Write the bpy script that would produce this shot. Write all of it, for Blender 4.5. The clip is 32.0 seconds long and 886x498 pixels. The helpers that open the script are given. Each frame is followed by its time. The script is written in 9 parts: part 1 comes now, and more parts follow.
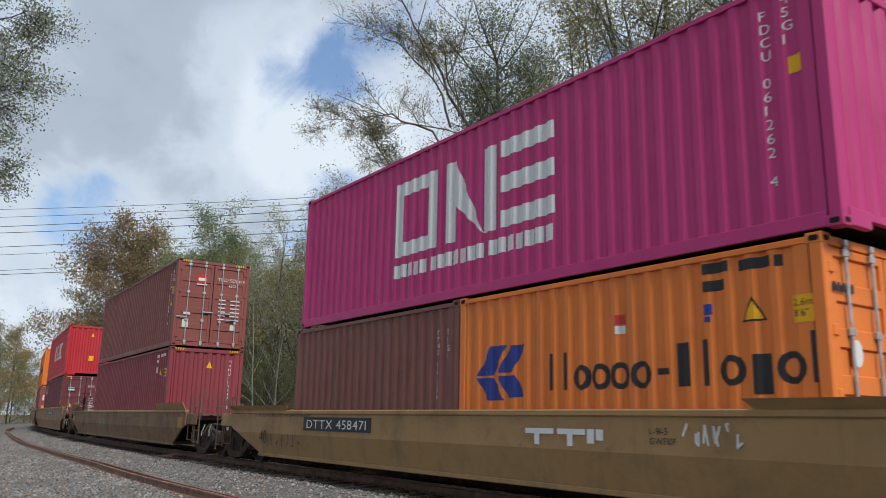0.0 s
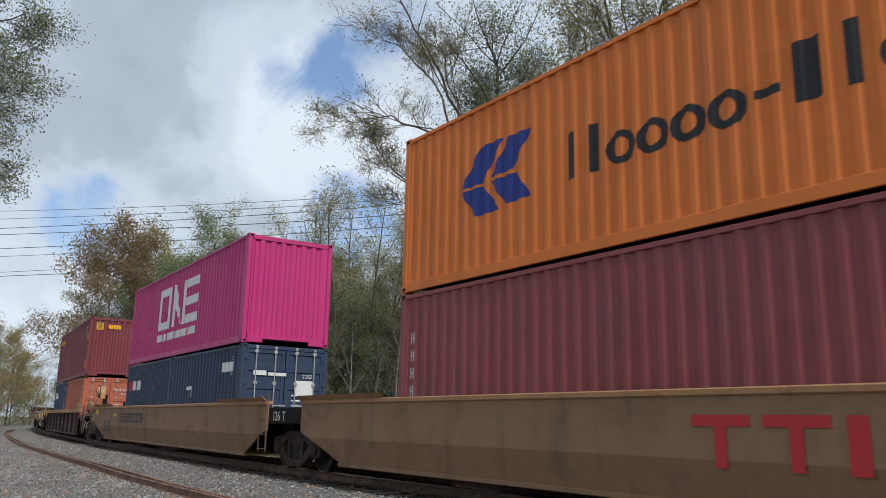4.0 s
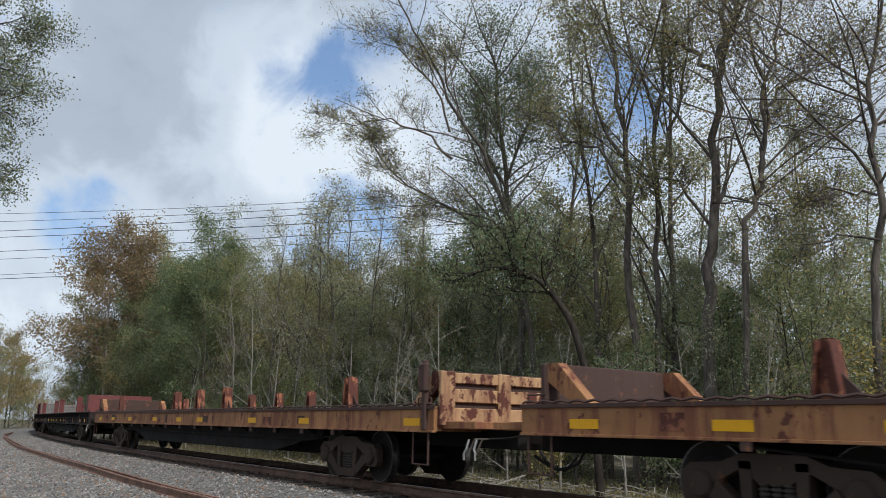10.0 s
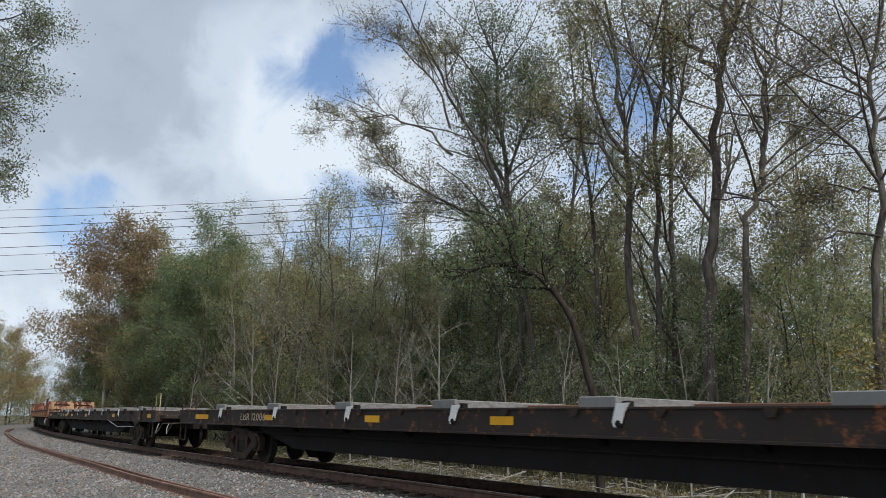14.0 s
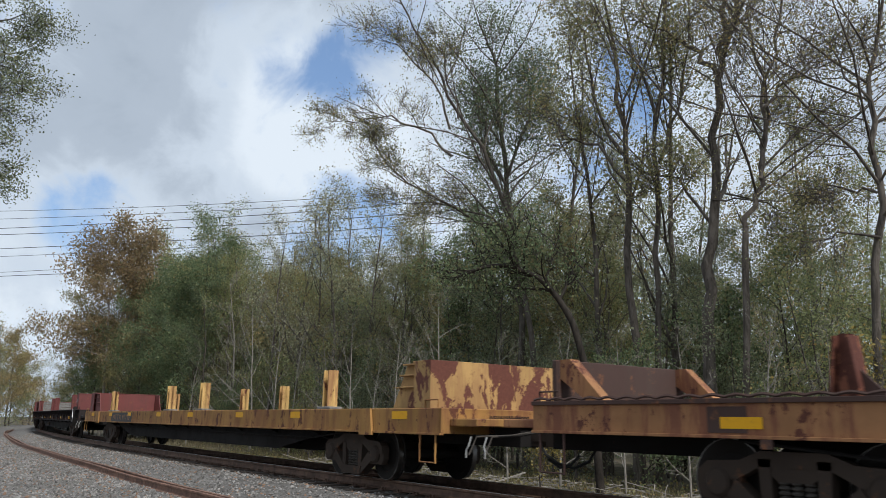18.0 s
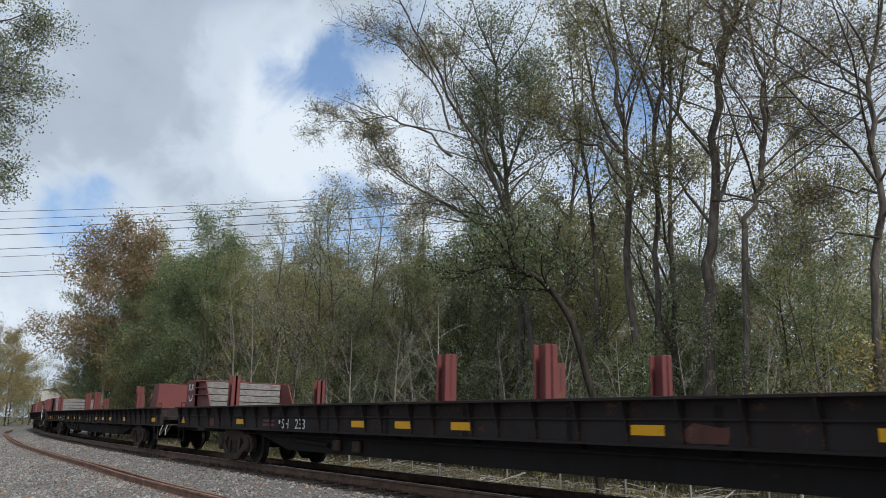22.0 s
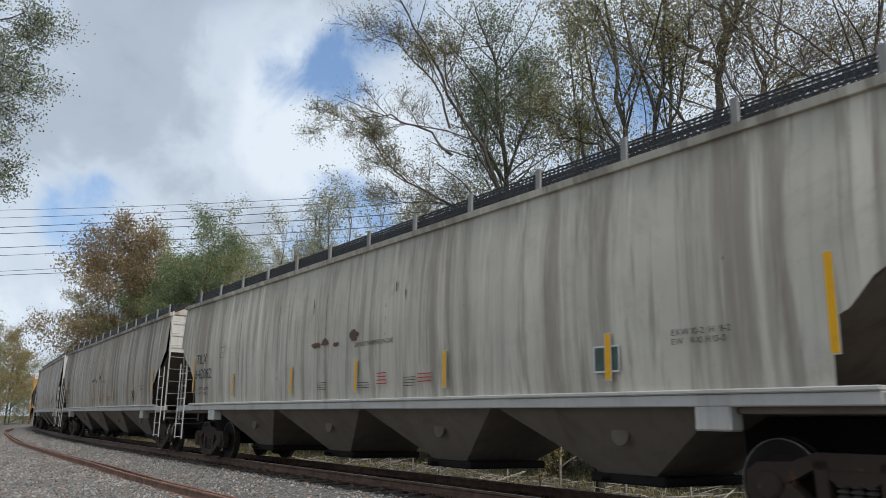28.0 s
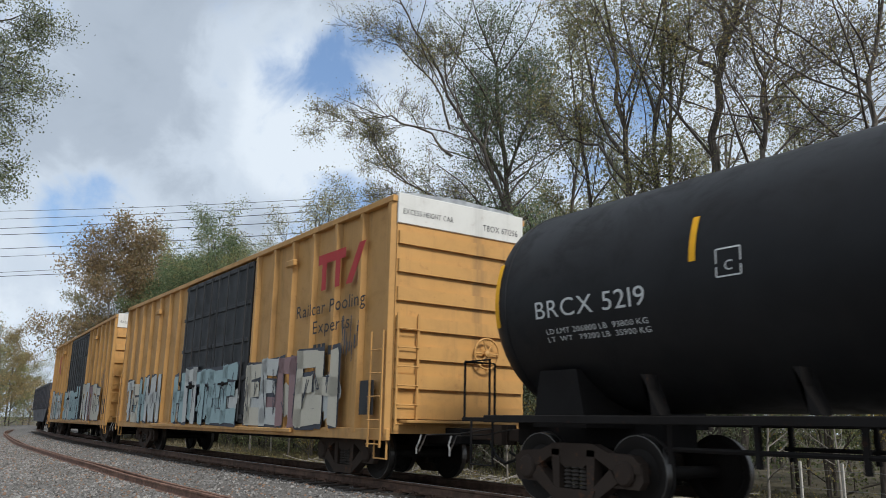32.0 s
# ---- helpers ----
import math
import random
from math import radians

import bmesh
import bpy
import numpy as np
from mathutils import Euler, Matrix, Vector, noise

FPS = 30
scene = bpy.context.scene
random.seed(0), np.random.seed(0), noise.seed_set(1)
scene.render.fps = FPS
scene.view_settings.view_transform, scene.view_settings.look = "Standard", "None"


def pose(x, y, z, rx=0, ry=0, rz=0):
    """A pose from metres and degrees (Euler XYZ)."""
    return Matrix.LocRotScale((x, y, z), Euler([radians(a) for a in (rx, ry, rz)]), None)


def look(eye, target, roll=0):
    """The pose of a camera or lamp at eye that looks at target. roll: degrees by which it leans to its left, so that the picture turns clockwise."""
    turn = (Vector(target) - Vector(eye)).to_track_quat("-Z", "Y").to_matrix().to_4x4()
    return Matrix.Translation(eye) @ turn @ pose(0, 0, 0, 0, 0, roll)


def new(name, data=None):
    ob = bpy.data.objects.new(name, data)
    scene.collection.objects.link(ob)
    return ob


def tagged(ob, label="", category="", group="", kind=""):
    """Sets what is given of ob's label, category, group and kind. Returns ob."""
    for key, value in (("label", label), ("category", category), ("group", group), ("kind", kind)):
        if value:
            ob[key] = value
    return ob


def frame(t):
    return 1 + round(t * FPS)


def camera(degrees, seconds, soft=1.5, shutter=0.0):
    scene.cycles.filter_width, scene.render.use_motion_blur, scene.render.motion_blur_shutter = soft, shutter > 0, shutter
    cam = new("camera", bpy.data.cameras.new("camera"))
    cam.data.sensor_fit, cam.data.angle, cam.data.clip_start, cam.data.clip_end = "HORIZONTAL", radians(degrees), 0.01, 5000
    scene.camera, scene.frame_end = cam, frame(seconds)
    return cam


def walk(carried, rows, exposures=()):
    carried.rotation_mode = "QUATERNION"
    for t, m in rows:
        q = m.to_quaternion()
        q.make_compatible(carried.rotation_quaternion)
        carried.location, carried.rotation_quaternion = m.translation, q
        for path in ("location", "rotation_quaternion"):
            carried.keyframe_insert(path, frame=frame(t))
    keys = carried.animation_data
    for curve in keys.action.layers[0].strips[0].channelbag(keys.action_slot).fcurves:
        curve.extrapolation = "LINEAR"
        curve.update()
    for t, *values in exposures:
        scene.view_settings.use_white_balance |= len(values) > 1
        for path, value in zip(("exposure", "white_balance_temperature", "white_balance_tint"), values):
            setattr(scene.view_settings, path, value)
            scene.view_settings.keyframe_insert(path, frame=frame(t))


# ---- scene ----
# ---------------------------------------------------------------- camera
AZ, EL, LEAN = 145.0, 12.665, 1.17
EYE = (0.0, 0.0, 1.0)
cam = camera(58.29, 32.0, soft=0.5, shutter=0.06)


def aim(tilt, turn=0.0):
    e, a = radians(EL + tilt), radians(AZ + turn)
    return look(EYE, (EYE[0] + math.cos(e) * math.cos(a), EYE[1] + math.cos(e) * math.sin(a), EYE[2] + math.sin(e)), LEAN)


# the hand-held tilt drifts by a third of a degree
TILT = [(0, -.32, .05), (1, -.32, .05), (2, -.29, .05), (3, -.25, .04), (3.5, -.25, .04), (5.5, .11, -.02), (6, .10, -.02), (7, .08, -.02),
        (8, .06, -.01), (9, 0, 0), (11, 0, 0), (11.5, -.06, 0), (12, -.15, .04), (12.5, -.24, .04), (14, -.26, .03), (17, -.2, .01),
        (20, -.18, 0), (22, -.16, -.02), (23, -.15, -.02), (24.5, -.22, -.01), (28, -.26, 0), (29, -.25, 0), (32, -.18, 0)]
walk(cam, [(t, aim(a, b)) for t, a, b in TILT])

# ---------------------------------------------------------------- the line of the track
BEND_X, BEND_R, TRACK_Y, BEND_LEN = -16.06, 463.3, 8.704, 160.0


def track(s, lat=0.0, z=0.0):
    """A point on the track at s metres along it, lat metres to the far side."""
    if s > BEND_X:
        return Vector((s, TRACK_Y + lat, z))
    a = min(BEND_X - s, BEND_LEN) / BEND_R
    over = max(0.0, BEND_X - s - BEND_LEN)
    r = BEND_R - lat
    return Vector((BEND_X - r * math.sin(a) - over * math.cos(a), TRACK_Y + BEND_R - r * math.cos(a) + over * math.sin(a), z))


def ride(s, half):
    """The pose of a car whose bogies stand half metres before and behind s."""
    f, b = track(s + half), track(s - half)
    d = f - b
    return Matrix.Translation((f + b) / 2) @ Matrix.Rotation(math.atan2(d.y, d.x), 4, "Z")


def run(t):
    """How far the train has rolled after t seconds."""
    return 17.416 * t + 0.026 * t * t


STEPS = [0, .25, .5] + [0.5 * i for i in range(2, 63)] + [31.5, 31.75, 32.0]
# the slack in the couplings: how far each stretch of the train stands ahead of its drawn place, by its rear end
SLACK = [(-21, 0.28), (-45, 0.1), (-67.6, 0.61), (-87.6, 1.02), (-109.7, 1.67), (-129.8, 1.78), (-160.3, 2.29), (-188.9, 2.42), (-216.6, 2.9), (-246.5, 3.03), (-276.9, 3.01), (-306.2, 3.08), (-334.3, 3.1), (-364.3, 3.06), (-393.7, 2.76), (-423.2, 2.81), (-452.6, 2.46), (-482.3, 2.38), (-511.8, 1.9), (-533.8, 1.64), (-556, 1.62), (-576, 1.15), (-595, 0.76), (-617, 0.4), (-639, 2.2), (-660, 2.0)]


def coupled(q):
    """A place in the train with the slack of the couplings taken up."""
    for rear, ahead in SLACK:
        if q > rear:
            return q + ahead
    return q + SLACK[-1][1]


RIDERS = []      # (thing, place in the train, half wheelbase)
SPINNERS = []    # (wheelset, place in the train, pose in its bogie)


def motions():
    for ob, q, half in RIDERS:
        walk(ob, [(t, ride(coupled(q) + run(t), half)) for t in STEPS])
    for ob, q, rest in SPINNERS:
        rows, last, n = [], None, 0
        for i in range(0, 961):
            t = i / 30
            if -42 < coupled(q) + run(t) < 1:
                rows.append((t, rest @ Matrix.Rotation(radians(78) * n, 4, "Y")))
                n += 1
        rows = [(0.0, rest)] * (not rows or rows[0][0] > 0) + rows
        if rows[-1][0] < 32:
            rows.append((32.0, rows[-1][1]))
        walk(ob, rows)


# ---------------------------------------------------------------- light
world = bpy.data.worlds.new("sky")
scene.world = world
world.use_nodes = True
SUN_EL, SUN_AZ = 44.0, -4.0


def build_sky():
    nt = world.node_tree
    n, l = nt.nodes, nt.links
    n.clear()
    out = n.new("ShaderNodeOutputWorld")
    bg = n.new("ShaderNodeBackground")
    sky = n.new("ShaderNodeTexSky")
    sky.sky_type = "NISHITA"
    sky.sun_disc = False
    sky.sun_elevation = radians(SUN_EL)
    sky.sun_rotation = radians(90 - SUN_AZ)
    tc = n.new("ShaderNodeTexCoord")

    def math_(op, a, b=None):
        m = n.new("ShaderNodeMath")
        m.operation = op
        for i, v in enumerate((a, b)):
            if v is None:
                continue
            if isinstance(v, (int, float)):
                m.inputs[i].default_value = v
            else:
                l.new(v, m.inputs[i])
        return m.outputs[0]

    # clouds lie on a flat layer: direction over height
    sep = n.new("ShaderNodeSeparateXYZ")
    l.new(tc.outputs["Generated"], sep.inputs[0])
    h = math_("ADD", math_("MAXIMUM", sep.outputs[2], 0.0), 0.8)
    cx, cy = math_("DIVIDE", sep.outputs[0], h), math_("DIVIDE", sep.outputs[1], h)
    comb = n.new("ShaderNodeCombineXYZ")
    l.new(cx, comb.inputs[0])
    l.new(cy, comb.inputs[1])

    def noise_(scale, detail, rough, off, dist=0.0):
        mp = n.new("ShaderNodeMapping")
        mp.inputs["Location"].default_value = off
        l.new(comb.outputs[0], mp.inputs[0])
        t = n.new("ShaderNodeTexNoise")
        t.inputs["Scale"].default_value = scale
        t.inputs["Detail"].default_value = detail
        t.inputs["Roughness"].default_value = rough
        t.inputs["Distortion"].default_value = dist
        l.new(mp.outputs[0], t.inputs["Vector"])
        return t.outputs["Fac"]

    def ramp(fac, stops):
        r = n.new("ShaderNodeValToRGB")
        r.color_ramp.interpolation = "EASE"
        while len(r.color_ramp.elements) < len(stops):
            r.color_ramp.elements.new(0.5)
        for e, (p, c) in zip(r.color_ramp.elements, stops):
            e.position, e.color = p, (*c, 1) if len(c) == 3 else c
        l.new(fac, r.inputs[0])
        return r.outputs[0]

    def spot(az, el, size):
        """A soft round opening or bank in the cloud, 1 in its middle."""
        a, e = radians(az), radians(el)
        d = n.new("ShaderNodeVectorMath")
        d.operation = "DOT_PRODUCT"
        nv = n.new("ShaderNodeVectorMath")
        nv.operation = "NORMALIZE"
        l.new(tc.outputs["Generated"], nv.inputs[0])
        l.new(nv.outputs[0], d.inputs[0])
        d.inputs[1].default_value = (math.cos(e) * math.cos(a), math.cos(e) * math.sin(a), math.sin(e))
        m = n.new("ShaderNodeMapRange")
        m.interpolation_type = "SMOOTHSTEP"
        m.inputs[1].default_value = math.cos(radians(size))
        m.inputs[2].default_value = 1.0
        l.new(d.outputs["Value"], m.inputs[0])
        return m.outputs[0]

    big = noise_(4.2, 6, 0.55, (3.1, 1.7, 0), 0.35)
    fine = noise_(11.0, 8, 0.60, (0.4, 6.2, 0), 0.45)

    def heap(base, wide, small, spots):
        """Cloud noise round a base value, drawn up or down by soft banks."""
        v = math_("ADD", math_("MULTIPLY", math_("SUBTRACT", big, 0.5), wide), math_("MULTIPLY", math_("SUBTRACT", fine, 0.5), small))
        v = math_("ADD", v, base)
        for az, el, size, lift in spots:
            v = math_("ADD", v, math_("MULTIPLY", spot(az, el, size), lift))
        return v

    # thin places in the overcast
    mask = ramp(heap(0.56, 0.9, 0.9, ((155.5, 25.0, 5.0, -0.24), (152.0, 25.0, 4.5, -0.24), (149.5, 29.0, 4.5, -0.16), (170.3, 12.8, 4.5, -0.36), (153.0, 14.2, 5.5, -0.28), (133.0, 26.0, 16.0, -0.12))), [(0.16, (0, 0, 0)), (0.50, (1, 1, 1))])
    # bright heaps and grey undersides
    bright = heap(0.55, 0.55, 0.35, ((159.5, 22.3, 9.0, -0.18), (153.5, 21.0, 8.0, -0.18), (166.5, 27.0, 10.0, 0.10), (163.0, 31.0, 7.0, 0.08), (165.0, 20.5, 7.0, 0.09), (171.0, 9.0, 9.0, -0.16), (150.0, 15.0, 9.0, -0.12), (130.0, 22.0, 20.0, -0.12)))
    shade = ramp(bright, [(0.34, (1.0, 1.0, 1.0)), (0.50, (0.80, 0.825, 0.86)), (0.64, (0.58, 0.61, 0.655)), (0.80, (0.48, 0.515, 0.56))])
    mul = n.new("ShaderNodeMix")
    mul.data_type, mul.blend_type = "RGBA", "MULTIPLY"
    mul.inputs[0].default_value = 1.0
    l.new(shade, mul.inputs[6])
    mul.inputs[7].default_value = (CLOUD * .90, CLOUD, CLOUD * 1.11, 1)
    mix = n.new("ShaderNodeMix")
    mix.data_type = "RGBA"
    l.new(mask, mix.inputs[0])
    # clear air between the clouds, lit by the haze round it
    clear = n.new("ShaderNodeMix")
    clear.data_type, clear.blend_type = "RGBA", "ADD"
    clear.inputs[0].default_value = 1.0
    l.new(sky.outputs[0], clear.inputs[6])
    clear.inputs[7].default_value = (CLOUD * .10, CLOUD * .18, CLOUD * .34, 1)
    l.new(clear.outputs[2], mix.inputs[6])
    l.new(mul.outputs[2], mix.inputs[7])
    l.new(mix.outputs[2], bg.inputs[0])
    bg.inputs[1].default_value = 0.09
    l.new(bg.outputs[0], out.inputs[0])


CLOUD = 9.5
build_sky()
sun = new("sun", bpy.data.lights.new("sun", "SUN"))
sun.data.energy, sun.data.angle, sun.data.color = 3.2, radians(12), (1.0, 0.98, 0.94)
sun.matrix_world = look((0, 0, 0), (-math.cos(radians(SUN_EL)) * math.cos(radians(SUN_AZ)), -math.cos(radians(SUN_EL)) * math.sin(radians(SUN_AZ)), -math.sin(radians(SUN_EL))))
scene.view_settings.exposure = 0.0
# ---------------------------------------------------------------- materials
MATS = {}


def nodes_of(name):
    m = bpy.data.materials.new(name)
    m.use_nodes = True
    nt = m.node_tree
    b = nt.nodes["Principled BSDF"]
    return m, nt, b


class Shader:
    """Short names for the nodes that the materials are made of."""

    def __init__(self, name):
        self.m, self.nt, self.b = nodes_of(name)
        self.tc = self.nt.nodes.new("ShaderNodeTexCoord")

    def node(self, kind, **kw):
        return self.nt.nodes.new(kind)

    def link(self, a, b):
        self.nt.links.new(a, b)

    def noise(self, scale, detail=4, rough=0.6, stretch=(1, 1, 1), dist=0.0, coord="Object"):
        mp = self.node("ShaderNodeMapping")
        mp.inputs["Scale"].default_value = stretch
        self.link(self.tc.outputs[coord], mp.inputs[0])
        t = self.node("ShaderNodeTexNoise")
        t.inputs["Scale"].default_value = scale
        t.inputs["Detail"].default_value = detail
        t.inputs["Roughness"].default_value = rough
        t.inputs["Distortion"].default_value = dist
        self.link(mp.outputs[0], t.inputs["Vector"])
        return t.outputs["Fac"]

    def ramp(self, fac, lo, hi, a=0.0, b=1.0):
        r = self.node("ShaderNodeMapRange")
        r.interpolation_type = "SMOOTHSTEP"
        for i, v in enumerate((lo, hi, a, b)):
            r.inputs[i + 1].default_value = v
        self.link(fac, r.inputs[0])
        return r.outputs[0]

    def mix(self, fac, a, b, blend="MIX"):
        x = self.node("ShaderNodeMix")
        x.data_type, x.blend_type = "RGBA", blend
        for i, v in ((0, fac), (6, a), (7, b)):
            if isinstance(v, (int, float)):
                x.inputs[i].default_value = v
            elif isinstance(v, tuple):
                x.inputs[i].default_value = (*v, 1)
            else:
                self.link(v, x.inputs[i])
        return x.outputs[2]

    def times(self, a, b):
        x = self.node("ShaderNodeMath")
        x.operation = "MULTIPLY"
        for i, v in ((0, a), (1, b)):
            if isinstance(v, (int, float)):
                x.inputs[i].default_value = v
            else:
                self.link(v, x.inputs[i])
        return x.outputs[0]

    def bump(self, height, strength, distance=0.01):
        x = self.node("ShaderNodeBump")
        x.inputs["Strength"].default_value = strength
        x.inputs["Distance"].default_value = distance
        self.link(height, x.inputs["Height"])
        self.link(x.outputs[0], self.b.inputs["Normal"])

    def random(self):
        return self.node("ShaderNodeObjectInfo").outputs["Random"]

    def island(self):
        return self.node("ShaderNodeNewGeometry").outputs["Random Per Island"]

    def done(self, colour, rough=0.6, metal=0.0, spec=None):
        for key, v in (("Base Color", colour), ("Roughness", rough), ("Metallic", metal)):
            if isinstance(v, tuple):
                self.b.inputs[key].default_value = (*v, 1)
            elif isinstance(v, (int, float)):
                self.b.inputs[key].default_value = v
            else:
                self.link(v, self.b.inputs[key])
        if spec is not None:
            self.b.inputs["Specular IOR Level"].default_value = spec
        return self.m


def paint(name, col, dirt=0.35, rust=0.15, streak=0.3, rough=0.5, dirt_col=(0.07, 0.055, 0.045), spec=0.35):
    """Weathered paint on steel: fading, run-down dirt streaks, rust patches and chips."""
    if name in MATS:
        return MATS[name]
    s = Shader(name)
    fade = s.ramp(s.noise(0.6, 5), 0.3, 0.75)
    c = s.mix(s.times(fade, 0.35), col, tuple(min(1, v * 1.25 + 0.02) for v in col))
    run_ = s.ramp(s.noise(2.2, 5, 0.65, (1, 1, 0.07)), 0.50, 0.74)
    c = s.mix(s.times(run_, streak), c, dirt_col)
    grime = s.ramp(s.noise(1.3, 8, 0.7, dist=0.5), 0.42, 0.80)
    c = s.mix(s.times(grime, dirt), c, dirt_col)
    spots = s.ramp(s.noise(5.0, 9, 0.72), 0.60 - 0.12 * rust, 0.72 - 0.1 * rust)
    rusty = s.mix(s.noise(25, 3), (0.16, 0.06, 0.025), (0.30, 0.12, 0.05))
    c = s.mix(s.times(spots, min(1.0, rust * 2.2)), c, rusty)
    r = s.node("ShaderNodeMapRange")
    r.inputs[3].default_value, r.inputs[4].default_value = rough, min(1, rough + 0.3)
    s.link(grime, r.inputs[0])
    s.bump(s.noise(38, 4), 0.12, 0.004)
    MATS[name] = s.done(c, r.outputs[0], 0.0, spec)
    return MATS[name]


def peeling(name, col, under=(0.10, 0.035, 0.024), bare=0.5, scale=2.2, runs=0.6, rough=0.75):
    """Old paint flaking off rusted steel: large bare patches with ragged edges, and rust runs below them."""
    if name in MATS:
        return MATS[name]
    s = Shader(name)
    c = s.mix(s.ramp(s.noise(1.1, 5), 0.3, 0.75), tuple(v * .72 for v in col), tuple(min(1, v * 1.15) for v in col))
    c = s.mix(s.times(s.ramp(s.noise(3.5, 7, 0.72, (1, 1, 0.14)), 0.44, 0.60), runs * .75), c, tuple(u * 1.5 + v * .12 for u, v in zip(under, col)))
    flake = s.ramp(s.noise(scale, 10, 0.68, (1, 1, 0.55), 0.4), 0.60 - bare * .22, 0.625 - bare * .22)
    rusty = s.mix(s.noise(18, 5, 0.7), tuple(v * .6 for v in under), tuple(min(1, v * 1.7) for v in under))
    c = s.mix(flake, c, rusty)
    c = s.mix(s.times(s.ramp(s.noise(7, 8, 0.75), 0.55, 0.7), 0.5), c, rusty)
    s.bump(flake, 0.25, 0.004)
    MATS[name] = s.done(c, rough, 0.0, 0.25)
    return MATS[name]


def plain(name, col, rough=0.6, metal=0.0, vary=0.25, scale=6.0):
    if name in MATS:
        return MATS[name]
    s = Shader(name)
    c = s.mix(s.ramp(s.noise(scale, 6), 0.3, 0.75), tuple(v * (1 - vary) for v in col), tuple(min(1, v * (1 + vary)) for v in col))
    s.bump(s.noise(scale * 6, 3), 0.15, 0.004)
    MATS[name] = s.done(c, rough, metal)
    return MATS[name]


def wood(name, a, b):
    if name in MATS:
        return MATS[name]
    s = Shader(name)
    g = s.noise(7, 7, 0.65, (0.12, 1, 3.0), 0.6)
    c = s.mix(s.ramp(g, 0.3, 0.7), a, b)
    c = s.mix(s.times(s.random(), 0.35), c, tuple(v * 0.55 for v in a))
    s.bump(g, 0.5, 0.006)
    MATS[name] = s.done(c, 0.85)
    return MATS[name]


def leafy(name, a, b, c3, trans=0.35):
    """Leaves, each one between the three colours."""
    if name in MATS:
        return MATS[name]
    s = Shader(name)
    r = s.island()
    c = s.mix(s.ramp(r, 0.0, 0.75), tuple(v * .7 for v in a), tuple(v * 1.22 for v in b))
    c = s.mix(s.ramp(r, 0.80, 0.98), c, c3)
    c = s.mix(s.ramp(s.noise(0.35, 3), 0.35, 0.7, 0.0, 0.55), c, tuple(v * 0.72 for v in a))
    m = s.done(c, 0.55, 0.0, 0.3)
    tr = s.node("ShaderNodeBsdfTranslucent")
    s.link(c, tr.inputs[0])
    mx = s.node("ShaderNodeMixShader")
    mx.inputs[0].default_value = trans
    s.link(s.b.outputs[0], mx.inputs[1])
    s.link(tr.outputs[0], mx.inputs[2])
    out = [x for x in s.nt.nodes if x.type == "OUTPUT_MATERIAL"][0]
    s.link(mx.outputs[0], out.inputs[0])
    MATS[name] = m
    return m


def stony(name, a, b, c3, rough=0.9):
    """Gravel: every stone its own grey."""
    if name in MATS:
        return MATS[name]
    s = Shader(name)
    r = s.island()
    c = s.mix(r, a, b)
    c = s.mix(s.ramp(r, 0.86, 0.9), c, c3)
    c = s.mix(s.times(s.ramp(s.noise(0.5, 5, coord="Object"), 0.45, 0.7), 0.45), c, tuple(v * 0.6 for v in a))
    MATS[name] = s.done(c, rough, 0, 0.25)
    return MATS[name]


def grit(name, cols, scale, rough=0.95):
    """Ground: large patches and fine grain."""
    if name in MATS:
        return MATS[name]
    s = Shader(name)
    c = s.mix(s.ramp(s.noise(0.25, 6), 0.35, 0.65), cols[0], cols[1])
    c = s.mix(s.ramp(s.noise(scale, 6, 0.7), 0.4, 0.65), c, cols[2])
    s.bump(s.noise(scale * 1.5, 6, 0.7), 0.7, 0.03)
    MATS[name] = s.done(c, rough, 0, 0.2)
    return MATS[name]


def barky(name, a, b):
    if name in MATS:
        return MATS[name]
    s = Shader(name)
    g = s.noise(9, 6, 0.65, (1, 1, 0.22), 0.8)
    c = s.mix(s.ramp(g, 0.35, 0.65), a, b)
    c = s.mix(s.ramp(s.noise(1.2, 4), 0.5, 0.75, 0, 0.6), c, tuple(v * 1.5 for v in b))
    s.bump(g, 0.6, 0.02)
    MATS[name] = s.done(c, 0.9, 0, 0.2)
    return MATS[name]


def sheet_paint(name, col, rough=0.55):
    """Flat lettering paint, a little worn away."""
    if name in MATS:
        return MATS[name]
    s = Shader(name)
    c = s.mix(s.ramp(s.noise(14, 7, 0.7), 0.5, 0.78, 0, 0.45), col, tuple(v * 0.45 + 0.03 for v in col))
    MATS[name] = s.done(c, rough, 0, 0.3)
    return MATS[name]


WHITE = sheet_paint("white_lettering", (0.62, 0.63, 0.62))
BLACK = sheet_paint("black_lettering", (0.02, 0.02, 0.022))
YELLOW = sheet_paint("yellow_reflector", (0.74, 0.37, 0.006))
REDP = sheet_paint("red_lettering", (0.45, 0.03, 0.03))
BLUEP = sheet_paint("blue_lettering", (0.02, 0.04, 0.22))
TEALP = sheet_paint("teal_spray_paint", (0.16, 0.36, 0.40))
PALEP = sheet_paint("pale_spray_paint", (0.52, 0.53, 0.50))
# grimy steel, near black because the shade under the wagons is in its colour
STEEL_DARK = paint("grimy_shade_black_steel", (0.014, 0.0125, 0.012), 0.3, 0.06, 0.2, 0.75, (0.016, 0.013, 0.011), 0.08)
BOGIE = paint("brown_dusty_cast_steel", (0.044, 0.032, 0.025), 0.45, 0.2, 0.3, 0.8, (0.07, 0.052, 0.04), 0.12)
WHEEL = paint("dark_wheel_steel", (0.020, 0.017, 0.015), 0.3, 0.1, 0.2, 0.75, (0.03, 0.024, 0.02), 0.12)
